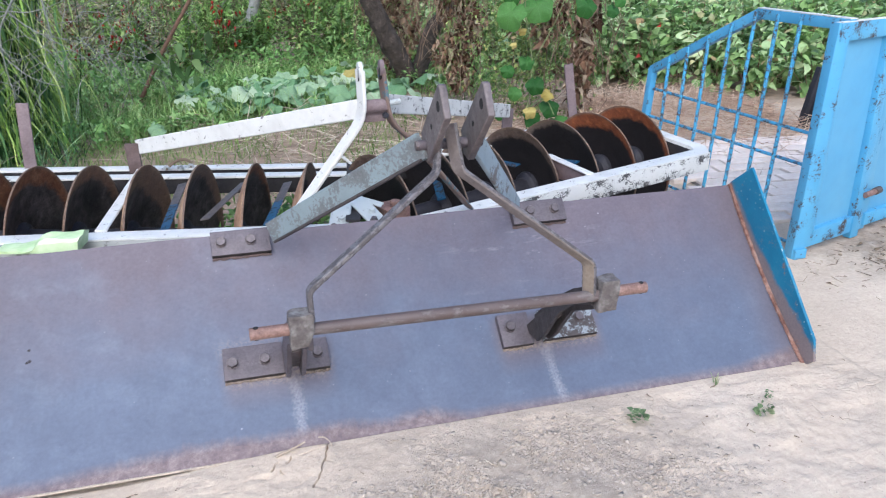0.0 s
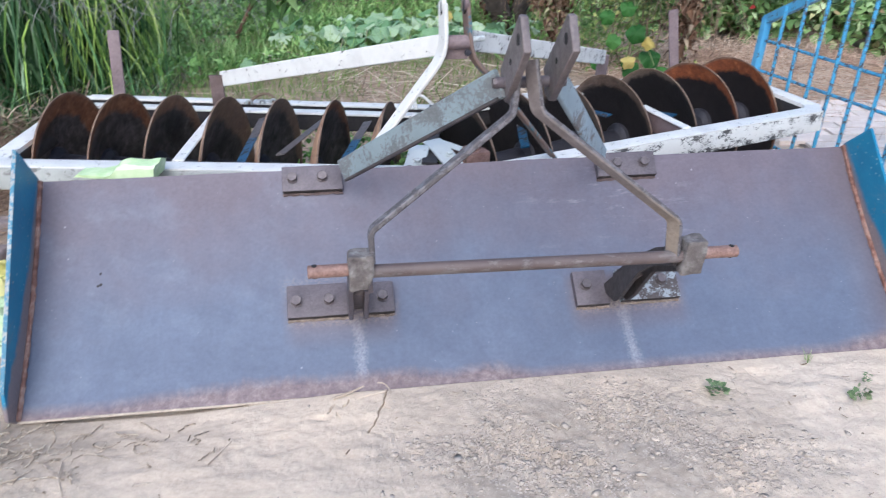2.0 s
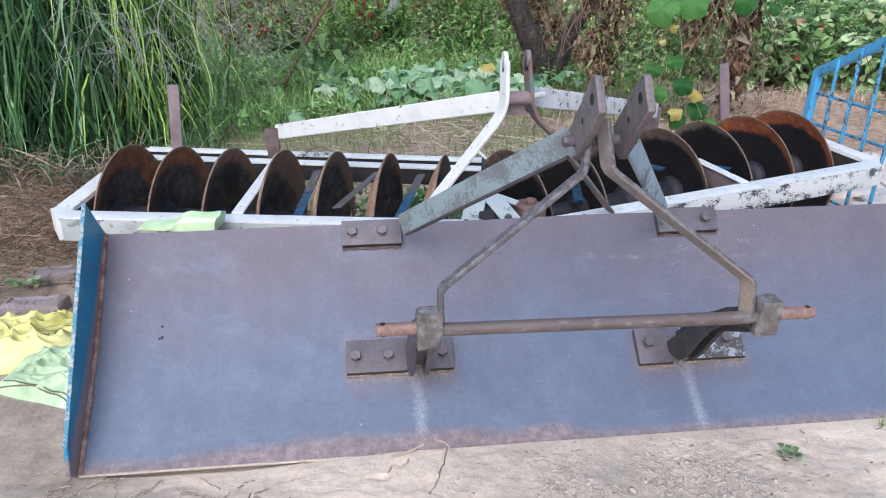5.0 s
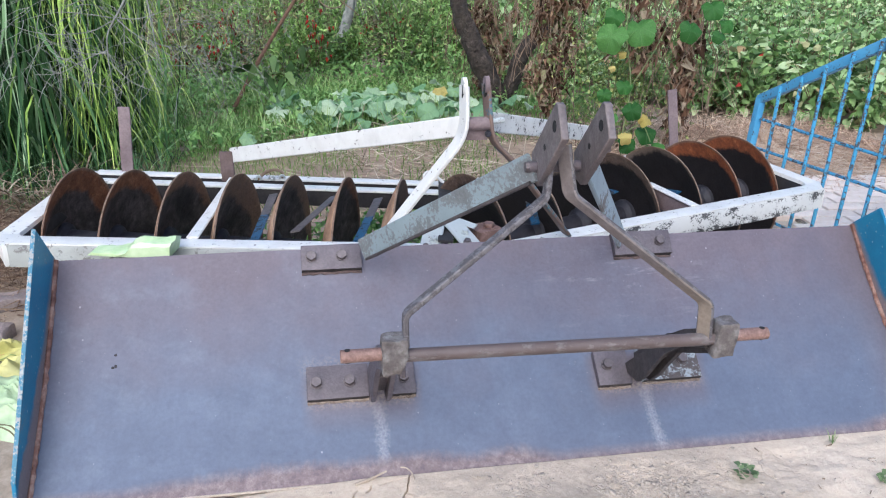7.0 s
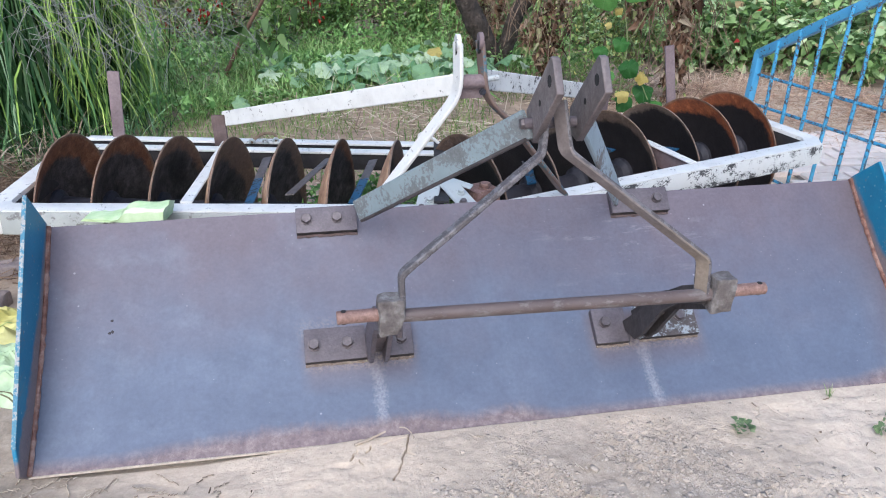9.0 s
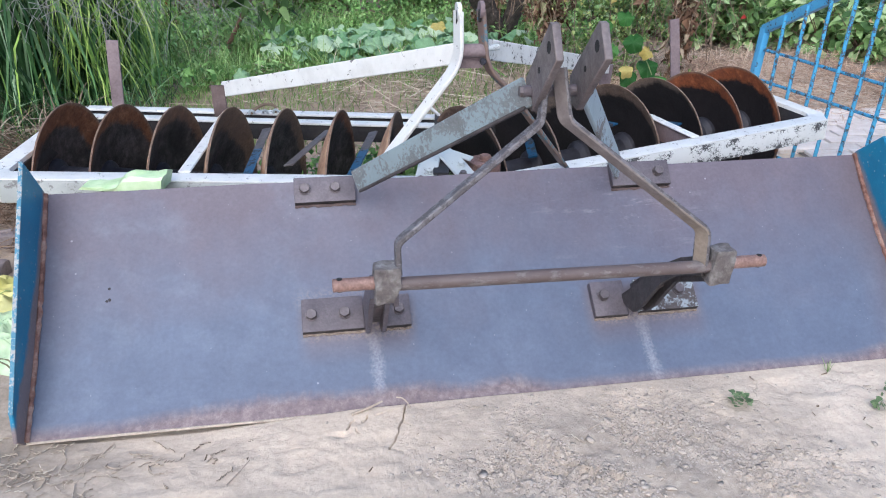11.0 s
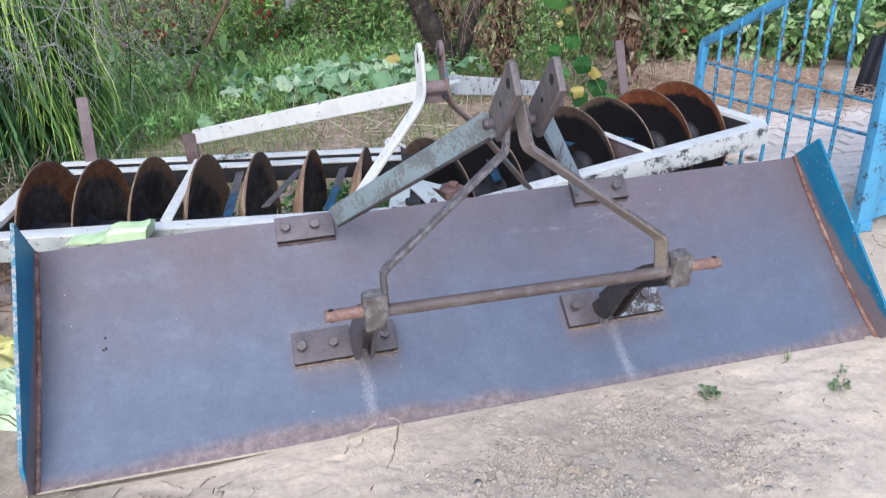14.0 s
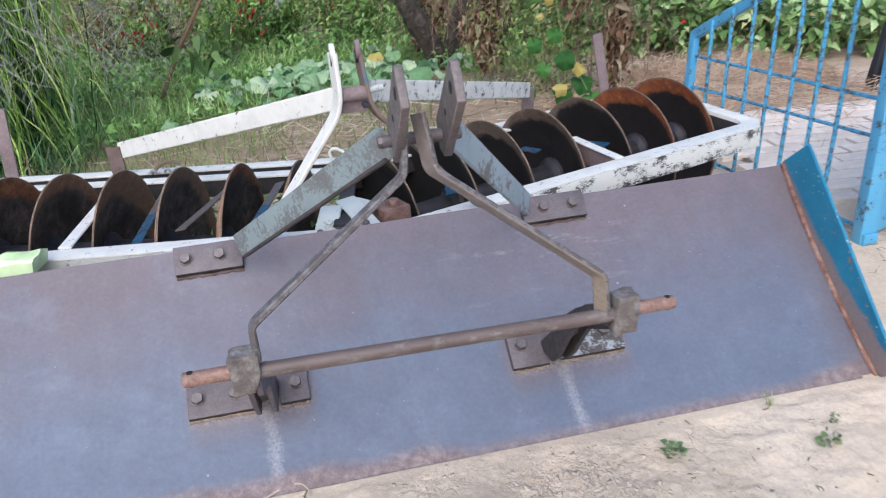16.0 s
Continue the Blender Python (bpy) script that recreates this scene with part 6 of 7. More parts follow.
    stuff("seedlings", leaf_mesh("seedlings", P, unit(rng.normal(size=(n, 3)) + np.array([0, 0, 0.3])), L, L * 0.6, M_WEED, rng), "small green weeds under the harrow", "weeds")


build_crops()


# ---- tall fodder grass ----
def build_fodder():
    rng = np.random.default_rng(8)
    root, az, ln, wd, le, dr = [], [], [], [], [], []
    clumps = [(-1.80, 3.25), (-2.05, 3.05), (-2.45, 2.95), (-2.9, 3.0), (-1.72, 3.65), (-2.2, 3.6), (-2.8, 3.6), (-3.4, 3.2), (-2.5, 4.2), (-3.3, 4.0), (-3.9, 3.5), (-2.0, 4.4)]
    for cx, cy in clumps:
        for _ in range(55):
            a = rng.uniform(0, 6.28)
            r = abs(rng.normal(0, 0.15))
            root.append((cx + r * math.cos(a), cy + r * math.sin(a), 0.0))
            az.append(a + rng.normal(0, 0.5))
            ln.append(rng.uniform(0.6, 1.9))
            wd.append(rng.uniform(0.012, 0.028))
            le.append(abs(rng.normal(0.01, 0.04)))
            dr.append(rng.uniform(0.02, 0.16))
    me = blade_mesh("fodder_grass", np.array(root), np.array(az), np.array(ln), np.array(wd), np.array(le), np.array(dr), M_GRASS, rng, 9, 1.4, 0.10)
    stuff("fodder_grass", me, "tall upright green fodder grass clumps", "grass")
    # leaf blades hanging from the culms
    root, az, ln, wd, le, dr = [], [], [], [], [], []
    for cx, cy in clumps:
        for _ in range(230 if cx < -1.98 else 330):
            a = rng.uniform(0, 6.28)
            r = abs(rng.normal(0.08, 0.15))
            root.append((cx + r * math.cos(a), cy + r * math.sin(a), rng.uniform(0.35, 1.7)))
            az.append(a + rng.normal(0, 0.6))
            short = cx > -1.98
            ln.append(rng.uniform(0.3, 0.75) if short else rng.uniform(0.45, 1.25))
            wd.append(rng.uniform(0.007, 0.021))
            le.append(rng.uniform(0.08, 0.28))
            dr.append(rng.uniform(2.7, 2.95))
    root, az, ln, wd, le, dr = (np.array(q) for q in (root, az, ln, wd, le, dr))
    east = root[:, 0] > -1.98
    for name, sel, mat, label in (("hanging_grass", ~east, M_GRASS, "long drooping leaf blades of the fodder grass"), ("yellowing_grass", east, M_GRASSY, "fine yellowish blades at the clump's edge")):
        w = wd[sel] * (0.6 if mat == M_GRASSY else 1.0)
        stuff(name, blade_mesh(name, root[sel], az[sel], ln[sel], w, le[sel], dr[sel], mat, rng, 12, 0.13, 0.11), label, "grass")
    # withered skirt at the foot
    m = 900
    root = np.stack([rng.uniform(-3.6, -1.35, m), rng.uniform(2.45, 3.3, m), rng.uniform(0.0, 0.05, m)], axis=1)
    me = blade_mesh("grass_skirt", root, rng.uniform(0, 6.28, m), rng.uniform(0.12, 0.5, m), rng.uniform(0.004, 0.010, m), rng.uniform(0.3, 1.4, m), rng.uniform(0.3, 1.0, m), M_GRASS, rng, 4)
    m = 520
    dead = np.stack([rng.uniform(-3.3, -1.45, m), rng.normal(2.55, 0.13, m), rng.uniform(0.0, 0.14, m)], axis=1)
    md = blade_mesh("withered_blades", dead, rng.uniform(0, 6.28, m), rng.uniform(0.12, 0.42, m), rng.uniform(0.004, 0.011, m), rng.uniform(0.6, 1.5, m), rng.uniform(0.4, 1.6, m), M_TRASH, rng, 5)
    stuff("withered_blades", md, "pale dead leaf blades fallen at the clump's foot", "grass")
    stuff("grass_skirt", me, "short tangled grass at the clump's foot", "grass")


build_fodder()


# ---- straw, stalks and trash ----
def build_litter():
    rng = np.random.default_rng(5)
    def scatter(n, fx, fy, top, lmin, lmax, r):
        A = np.stack([fx(n), fy(n), rng.uniform(0.004, 1, n) ** 2 * top + 0.004], axis=1)
        d = unit(np.stack([rng.normal(size=n), rng.normal(size=n), rng.normal(0, 0.28, n)], axis=1))
        B = A + d * rng.uniform(lmin, lmax, n)[:, None]
        B[:, 2] = np.maximum(B[:, 2], 0.004)
        return A, B, rng.uniform(*r, n)
    u = rng.uniform
    A, B, r = scatter(6500, lambda n: -1.62 - np.abs(rng.normal(0, 0.62, n)), lambda n: rng.normal(1.95, 0.38, n), 0.05, 0.02, 0.11, (0.0012, 0.0028))
    stuff("straw_heap", stick_mesh("straw_heap", A, B, r, M_STRAWD), "brown dry straw lying beside the harrow", "straw")
    A, B, r = scatter(15000, lambda n: u(1.35, 3.5, n), lambda n: rng.normal(3.30, 0.46, n), 0.11, 0.03, 0.13, (0.0010, 0.0024))
    stuff("straw_bank", stick_mesh("straw_bank", A, B, r, M_STRAW), "bank of pale dry straw before the field", "straw")
    # fine dead grass standing on the bank
    m = 1100
    root = np.stack([u(1.7, 3.5, m), rng.normal(3.75, 0.24, m), np.zeros(m)], axis=1)
    me = blade_mesh("dead_grass", root, u(0, 6.28, m), u(0.08, 0.24, m), u(0.003, 0.006, m), u(0, 0.9, m), u(0.4, 1.8, m), M_STRAW, rng, 4)
    stuff("dead_grass", me, "withered pale grass tufts", "grass")
    A, B, r = scatter(1100, lambda n: rng.normal(0.35, 0.6, n), lambda n: u(2.0, 4.4, n), 0.03, 0.06, 0.38, (0.002, 0.005))
    stuff("dead_stalks", stick_mesh("dead_stalks", A, B, r, M_ROOT), "dead pale stalks strewn on the soil", "stalks")
    # chips and leaf trash on the yard
    A, B, r = scatter(420, lambda n: u(-1.9, 3.4, n), lambda n: u(-1.3, 1.3, n), 0.003, 0.005, 0.020, (0.0012, 0.003))
    keep = ~((np.abs(A[:, 0]) < 1.32) & (A[:, 1] > -0.03))
    stuff("yard_trash", stick_mesh("yard_trash", A[keep], B[keep], r[keep], M_TRASH), "small chips and dry bits on the yard", "litter")
    A, B, r = scatter(130, lambda n: rng.normal(2.25, 0.35, n), lambda n: rng.normal(0.62, 0.16, n), 0.008, 0.015, 0.07, (0.0010, 0.0024))
    stuff("leaf_trash", stick_mesh("leaf_trash", A, B, r, M_TRASH), "dry leaf trash in front of the gate", "litter")
    m = 190
    P = np.stack([rng.normal(2.3, 0.32, m), rng.normal(0, 0.11, m), np.zeros(m)], axis=1)
    P[:, 1] += 0.66 + (P[:, 0] - 2.0) * 0.3
    P[:, 2] = np.array([ground_z(a, c) for a, c in P[:, :2]]) + rng.uniform(0.004, 0.014, m)
    L = rng.uniform(0.010, 0.032, m)
    D = np.stack([rng.normal(size=m), rng.normal(size=m), rng.normal(0, 0.15, m)], axis=1)
    stuff("fallen_leaves", leaf_mesh("fallen_leaves", P, D, L, L * rng.uniform(0.3, 0.6, m), M_TRASH, rng, 0.3, 0.2), "brown fallen leaves before the gate", "leaves")
    # dead roots and straw by the worn end, each a crooked chain
    def chains(n, mx, my, sx, sy, links, step, bend, r):
        A, B, R = [], [], []
        for _ in range(n):
            p = np.array([rng.normal(mx, sx), rng.normal(my, sy), 0.0])
            d = rng.uniform(0, 6.28)
            th = rng.uniform(*r)
            for _ in range(rng.integers(*links)):
                d += rng.normal(0, bend)
                q = p + np.array([math.cos(d), math.sin(d), 0.0]) * rng.uniform(*step)
                A.append((p[0], p[1], yard_z(p[0], p[1]) + 0.003))
                B.append((q[0], q[1], yard_z(q[0], q[1]) + 0.003 + rng.uniform(0, 0.006)))
                R.append(th)
                p = q
        return np.array(A), np.array(B), np.array(R)
    sets = [chains(20, -1.26, -0.06, 0.05, 0.06, (5, 12), (0.006, 0.013), 0.75, (0.0009, 0.0020)), chains(18, -1.17, -0.16, 0.04, 0.05, (6, 14), (0.006, 0.014), 0.6, (0.0010, 0.0023)),
            chains(12, -0.93, -0.20, 0.10, 0.09, (4, 9), (0.005, 0.012), 0.55, (0.0012, 0.0024)), chains(8, -0.96, -0.09, 0.09, 0.02, (5, 9), (0.008, 0.014), 0.4, (0.0012, 0.0022)),
            chains(8, -1.12, -0.30, 0.14, 0.06, (5, 12), (0.007, 0.014), 0.5, (0.0012, 0.0024)), chains(24, 0.1, -0.3, 0.35, 0.16, (2, 5), (0.008, 0.016), 0.3, (0.0008, 0.0016))]
    A, B, R = (np.concatenate([s[i] for s in sets]) for i in range(3))
    stuff("root_wisps", stick_mesh("root_wisps", A, B, R, M_ROOT), "dry pale roots and straw by the blade's corner", "litter")

    # clods: many crumbs, few lumps, thick where the soil is broken
    V = []
    n = 85000
    cx, cy = rng.uniform(-0.75, 1.15, n), rng.uniform(-0.95, -0.015, n)
    size = 0.0017 * (1 - rng.random(n) * 0.985) ** -0.50
    size = np.minimum(size, 0.0125)
    lumps = ((0.118, -0.214, 0.0175), (0.290, -0.132, 0.0120), (0.236, -0.418, 0.0150), (0.304, -0.405, 0.0150), (0.418, -0.440, 0.0165), (0.185, -0.417, 0.0150), (0.662, -0.411, 0.0130), (-0.070, -0.339, 0.0130),
             (-0.051, -0.383, 0.0120), (-0.093, -0.137, 0.0095), (-0.286, -0.226, 0.0120), (-0.231, -0.203, 0.0100), (0.33, -0.155, 0.0110), (0.25, -0.19, 0.0100), (0.02, -0.02, 0.0100), (0.36, -0.42, 0.0110), (-0.10, -0.40, 0.0110))
    k = len(lumps)
    cx[:k], cy[:k], size[:k] = zip(*lumps)
    # flat broken pieces of crust
    slabs = k + 900
    size[k:slabs] = rng.uniform(0.007, 0.017, 900) * rng.uniform(0.6, 1.0, 900)
    keep = np.array([rng.random() < broken(a, c) ** 1.3 * 1.2 + 0.008 for a, c in zip(cx, cy)])
    keep[:k] = True
    cx, cy, size, n = cx[keep], cy[keep], size[keep], int(keep.sum())
    ico = bmesh.new()
    bmesh.ops.create_icosphere(ico, subdivisions=1, radius=1.0)
    base = np.array([tuple(v.co) for v in ico.verts])
    T = [tuple(v.index for v in f.verts) for f in ico.faces]
    ico.free()
    small = np.array([(1, 0, 0), (0.3, 0.95, 0), (-0.8, 0.6, 0), (-0.8, -0.6, 0), (0.3, -0.95, 0), (0.15, 0.2, 0.9), (-0.2, -0.25, 0.8)])
    T2 = [(0, 1, 5), (1, 2, 5), (2, 6, 5), (2, 3, 6), (3, 4, 6), (4, 5, 6), (4, 0, 5)]
    V2 = []
    for i in range(n):
        sc = size[i] * np.array([rng.uniform(0.8, 1.5), rng.uniform(0.75, 1.2), rng.uniform(0.28, 0.55)])
        a = rng.uniform(0, 6.28)
        turn = np.array([[math.cos(a), -math.sin(a), 0], [math.sin(a), math.cos(a), 0], [0, 0, 1]])
        lump = size[i] > 0.005
        if size[i] > 0.007:
            sc[2] *= 0.75
        shape = base if lump else small
        w = shape * (1 + rng.uniform(-0.3, 0.3, (len(shape), 1)))
        if lump:
            # knocked flat on a few sides
            for _ in range(9):
                f = unit(rng.normal(size=3))
                over = np.maximum(0, w @ f - rng.uniform(0.25, 0.65))
                w = w - over[:, None] * f
        (V if lump else V2).append((w * sc) @ turn.T + np.array([cx[i], cy[i], yard_z(cx[i], cy[i]) + size[i] * (0.13 if lump else -0.05)]))
    stuff("crumbs", mesh_np("crumbs", np.array(V2), T2, M_STONE, False), "fine crumbled silt before the blade", "crumbs")
    stuff("clods", mesh_np("clods", np.array(V), T, M_STONE, False), "dry angular clods of silt", "clods")


build_litter()


# ---- dry stalks lodged at the foot of the sheet ----
def dry_stalk(points, r):
    pts = [Vector((x, y, yard_z(x, y) + z)) for x, y, z in points]
    solo("dry_stalk", tube(rounded(pts, 0.012, 4), [r, r * 0.6], 7), M_STALK, pts[0], "pale dry stalk lying against the blade", "stalk", "stalks by the blade")


dry_stalk(((-0.463, -0.029, 0.004), (-0.417, -0.012, 0.006), (-0.380, -0.004, 0.018)), 0.0042)
dry_stalk(((-0.343, -0.004, 0.026), (-0.326, -0.006, 0.024), (-0.312, -0.021, 0.012), (-0.310, -0.032, 0.003)), 0.0021)
dry_stalk(((-0.762, -0.241, 0.003), (-0.735, -0.195, 0.004), (-0.714, -0.157, 0.004)), 0.0016)
dry_stalk(((-1.102, -0.184, 0.004), (-1.090, -0.25, 0.006), (-1.059, -0.326, 0.004)), 0.0022)
dry_stalk(((-1.224, -0.252, 0.004), (-1.190, -0.245, 0.006), (-1.159, -0.209, 0.004)), 0.0020)


# ---- small weeds in the yard ----
def yard_weed(at, size, label, blades=False):
    """A small plant whose leaves are parts of their own on one shared leaf."""
    rng = np.random.default_rng(int(abs(at[0]) * 1000))
    w = thing("yard_weed", at, label, "weed", "weeds in the yard")
    if blades:
        me = blade_mesh("grass_blade", np.zeros((1, 3)), np.zeros(1), np.ones(1), np.array([0.075]), np.array([0.1]), np.array([0.9]), M_TUFT, rng, 6)
    else:
        me = broad_mesh("weed_leaf", np.zeros((1, 3)), np.array([[1.0, 0, 0.15]]), np.ones(1), np.array([1.05]), M_ROSETTE, rng, 0.12, 0.2)
    for _ in range(14 if blades else 30):
        a = rng.uniform(0, 6.28)
        r = rng.uniform(0.1, 0.7) * size * (0.4 if blades else 1.0)
        k = size * (rng.uniform(0.5, 1.5) if blades else rng.uniform(0.28, 0.58))
        m = Matrix.Translation((math.cos(a) * r, math.sin(a) * r, 0.0 if blades else rng.uniform(0.006, 0.03))) @ Matrix.Rotation(a + rng.normal(0, 0.4), 4, "Z") @ Matrix.Rotation(rng.uniform(-0.5, 0.15), 4, "Y") @ Matrix.Rotation(rng.normal(0, 0.25), 4, "X") @ Matrix.Scale(k, 4)
        share("grass_blade" if blades else "leaf", me, w, m)


for at, size, bl in (((0.555, -0.150, 0.0), 0.031, False), ((0.925, -0.222, 0.0), 0.031, False), ((0.985, -0.16, 0.0), 0.016, False)):
    yard_weed(at, size, "small green rosette weed on bare silt")
yard_weed((0.885, -0.04, 0.0), 0.036, "thin grass tuft at the blade's edge", True)


# ---- leaf shapes for the large vines ----
def round_leaf(name, material, lobes=5, depth=0.14, cup=0.18, seed=1):
    """A rounded, notched, gently cupped leaf about 1 m across, stalk notch at the origin."""
    rng = random.Random(seed)
    bm = bmesh.new()
    n, rings = 44, 4
    c = bm.verts.new((0, 0.12, 0))
    prev = None
    for j in range(1, rings + 1):
        s = j / rings
        ring = []
        for k in range(n):
            a = 2 * math.pi * k / n
            # heart notch at the stalk, shallow lobes round the rim
            r = 0.5 * (1 - depth * 0.5 * (1 - math.cos(lobes * (a + math.pi / 2)))) * (1 - 0.30 * math.exp(-((a - 1.5 * math.pi) / 0.17) ** 2))
            r *= 1 + rng.uniform(-0.03, 0.03)
            x, y = r * s * math.cos(a), 0.12 + r * s * math.sin(a)
            z = cup * s * s * 0.35 * math.cos(2 * a) - cup * 0.4 * s * s + (0.05 * math.sin(lobes * a + seed) + 0.03 * math.sin(3 * a + 2 * seed)) * s * s + rng.uniform(-0.014, 0.014) * s
            ring.append(bm.verts.new((x, y, z)))
        if prev is None:
            for k in range(n):
                bm.faces.new((c, ring[k], ring[(k + 1) % n]))
        else:
            for k in range(n):
                bm.faces.new((prev[k], ring[k], ring[(k + 1) % n], prev[(k + 1) % n]))
        prev = ring
    for f in bm.faces:
        f.smooth = True
    me = bpy.data.meshes.new(name)
    bm.to_mesh(me)
    bm.free()
    me.materials.append(material)
    return me


def vine_leaf(me, parent, at, size, face, spin, label=""):
    """A leaf whose upper face looks towards the direction face."""
    f = Vector(face).normalized()
    q = f.to_track_quat("Z", "Y").to_matrix().to_4x4()
    m = Matrix.Translation(Vector(at) - origin_of[parent]) @ q @ Matrix.Rotation(spin, 4, "Z") @ Matrix.Scale(size, 4)
    return share("leaf", me, parent, m, label)


def build_vines():
    rng = random.Random(17)
    pumpkin = [round_leaf("pumpkin_leaf", M_PUMPKIN, 5, 0.17, 0.32, s) for s in (1, 2, 3, 4)]
    g = thing("pumpkin_vine", (0.2, 4.5, 0), "sprawling pumpkin vine with large pale grey-green leaves", "pumpkin vine")
    runs = []
    for i in range(112):
        if i < 60:
            x, y = rng.gauss(0.42, 0.36), rng.gauss(4.50, 0.26)
        elif i < 96:
            x, y = rng.uniform(-0.85, 0.1), rng.uniform(4.1, 5.2)
        else:
            x, y = rng.uniform(-0.3, 1.0), rng.uniform(4.8, 5.5)
        z = rng.uniform(0.09, 0.20)
        vine_leaf(rng.choice(pumpkin), g, (x, y, z), rng.uniform(0.10, 0.22), (rng.gauss(0, 0.5), rng.gauss(-0.3, 0.55), 1), rng.uniform(0, 6.28))
        runs.append((x, y, z))
    for x, y, z in runs:
        part("stalk", tube([(x, y, z), (x + rng.gauss(0, 0.05), y + rng.gauss(0, 0.05), z * 0.5), (x + rng.gauss(0, 0.1), y + rng.gauss(0, 0.1), 0.0)], [0.004, 0.006], 5), M_WEED, g)
    vine_leaf(round_leaf("old_leaf", M_YELLOW, 5, 0.1, 0.2, 8), g, (0.55, 4.6, 0.25), 0.13, (0, -0.5, 1), 1.0, "yellowed pumpkin leaf")
    vine_leaf(pumpkin[1], g, (-0.92, 3.62, 0.12), 0.13, (0.1, -0.7, 1), 2.0)

    # bottle-gourd vine climbing behind the harrow
    gourd = [round_leaf("gourd_leaf", M_GOURD, 5, 0.10, 0.32, s) for s in (11, 12, 14)]
    yell = round_leaf("yellow_leaf", M_YELLOW, 5, 0.22, 0.55, 13)
    v = thing("gourd_vine", (1.25, 2.55, 0), "climbing gourd vine with round green and yellowed leaves", "gourd vine")
    for x, y, z, s in ((1.165, 2.58, 0.890, 0.185), (1.335, 2.62, 0.925, 0.190), (1.205, 2.66, 0.985, 0.12), (1.713, 2.74, 0.905, 0.145), (1.919, 2.72, 0.935, 0.10), (1.877, 2.70, 0.868, 0.085), (1.83, 2.74, 1.03, 0.14), (1.404, 2.66, 0.885, 0.10),
                       (1.31, 2.56, 0.47, 0.12), (1.42, 2.58, 0.33, 0.13), (1.31, 2.58, 0.27, 0.12), (1.46, 2.54, 0.235, 0.14), (1.16, 2.62, 0.55, 0.09), (1.28, 2.62, 0.60, 0.10), (1.20, 2.58, 0.42, 0.09), (1.12, 2.62, 0.30, 0.09)):
        vine_leaf(rng.choice(gourd), v, (x, y, z), s, (rng.gauss(-0.2, 0.25), -1, rng.uniform(0.2, 0.8)), rng.uniform(-0.6, 0.6) + math.pi)
    for x, y, z, s in ((1.262, 2.50, 0.325, 0.088), (1.395, 2.52, 0.415, 0.082), (1.24, 2.6, 0.78, 0.055), (1.36, 2.66, 0.83, 0.05), (1.185, 2.6, 0.70, 0.045)):
        vine_leaf(yell, v, (x, y, z), s, (-0.15, -1, 0.5), rng.uniform(2.2, 4), "yellow withering leaf")
    bm = bmesh.new()
    tube([(1.30, 2.60, 0.0), (1.28, 2.60, 0.3), (1.33, 2.62, 0.6), (1.25, 2.63, 0.9), (1.32, 2.66, 1.3), (1.5, 2.8, 1.75)], [0.005, 0.0025], 6, 0.15, bm)
    tube([(1.33, 2.62, 0.6), (1.5, 2.66, 0.85), (1.6, 2.72, 1.1), (1.62, 2.9, 1.7)], [0.003, 0.002], 6, 0.15, bm)
    tube([(1.28, 2.60, 0.3), (1.38, 2.55, 0.4), (1.43, 2.52, 0.28)], [0.004, 0.003], 5, 0.08, bm)
    part("stem", bm, M_STEM, v, "green climbing stem")

    # small-leaved creeper, half yellow, behind the gourd
    r = np.random.default_rng(41)
    m = 2300
    P = np.stack([r.normal(1.58, 0.20, m), r.normal(3.45, 0.12, m), r.uniform(0.02, 1, m) ** 0.8 * 0.85], axis=1)
    L = r.uniform(0.016, 0.038, m)
    cr = thing("creeper", (1.58, 3.45, 0), "half-yellowed small-leaved creeper among dry stems", "creeper")
    ob = new("foliage", leaf_mesh("creeper_foliage", P - np.array([1.58, 3.45, 0]), unit(r.normal(size=(m, 3)) + np.array([0, -0.3, 0.2])), L, L * r.uniform(0.5, 0.8, m), M_CREEPER, r))
    ob.parent = cr
    tagged(ob, "yellow-green small leaves", kind="stuff")
    bm = bmesh.new()
    for k in range(16):
        x, y = 1.58 + rng.gauss(0, 0.18), 3.45 + rng.gauss(0, 0.1)
        tube([(x, y, 0.0), (x + rng.gauss(0, 0.06), y, 0.35), (x + rng.gauss(0, 0.12), y + rng.gauss(0, 0.05), 0.85)], [0.004, 0.002], 5, 0.1, bm)
    tagged(part("stem_tangle", bm, M_TENDRIL, cr, "thin brown stems", 0), kind="stuff")

    # withered hanging vines
    def dried(x0, y0, wx, wy, z0, z1, strands, leaves, seed, label, mat=M_TENDRIL):
        r = np.random.default_rng(seed)
        d = thing("dried_vine", (x0, y0, 0), label, "dried vine")
        bm = bmesh.new()
        for _ in range(strands):
            x, y = x0 + r.normal(0, wx), y0 + r.normal(0, wy)
            pts = []
            z = z1 + r.uniform(-0.1, 0.2)
            low = z0 + abs(r.normal(0, 0.25))
            while z > low:
                pts.append((x, y, z))
                x += r.normal(0, 0.042)
                y += r.normal(0, 0.03)
                z -= r.uniform(0.06, 0.13)
            if len(pts) > 3:
                tube(pts, [0.004, 0.002], 4, 0, bm)
        tagged(part("tendril_tangle", bm, mat, d, "dry tendrils", 0), kind="stuff")
        # leaves hang in shrivelled bunches
        knots = max(8, leaves // 26)
        zk = z0 + (z1 - z0) * r.random(knots) ** 0.9
        K = np.stack([x0 + r.normal(0, wx, knots) * (0.55 + 0.5 * (zk - z0) / (z1 - z0)), y0 + r.normal(0, wy, knots), zk], axis=1)
        P = K[r.integers(0, knots, leaves)] + r.normal(size=(leaves, 3)) * np.array([0.022, 0.022, 0.055])
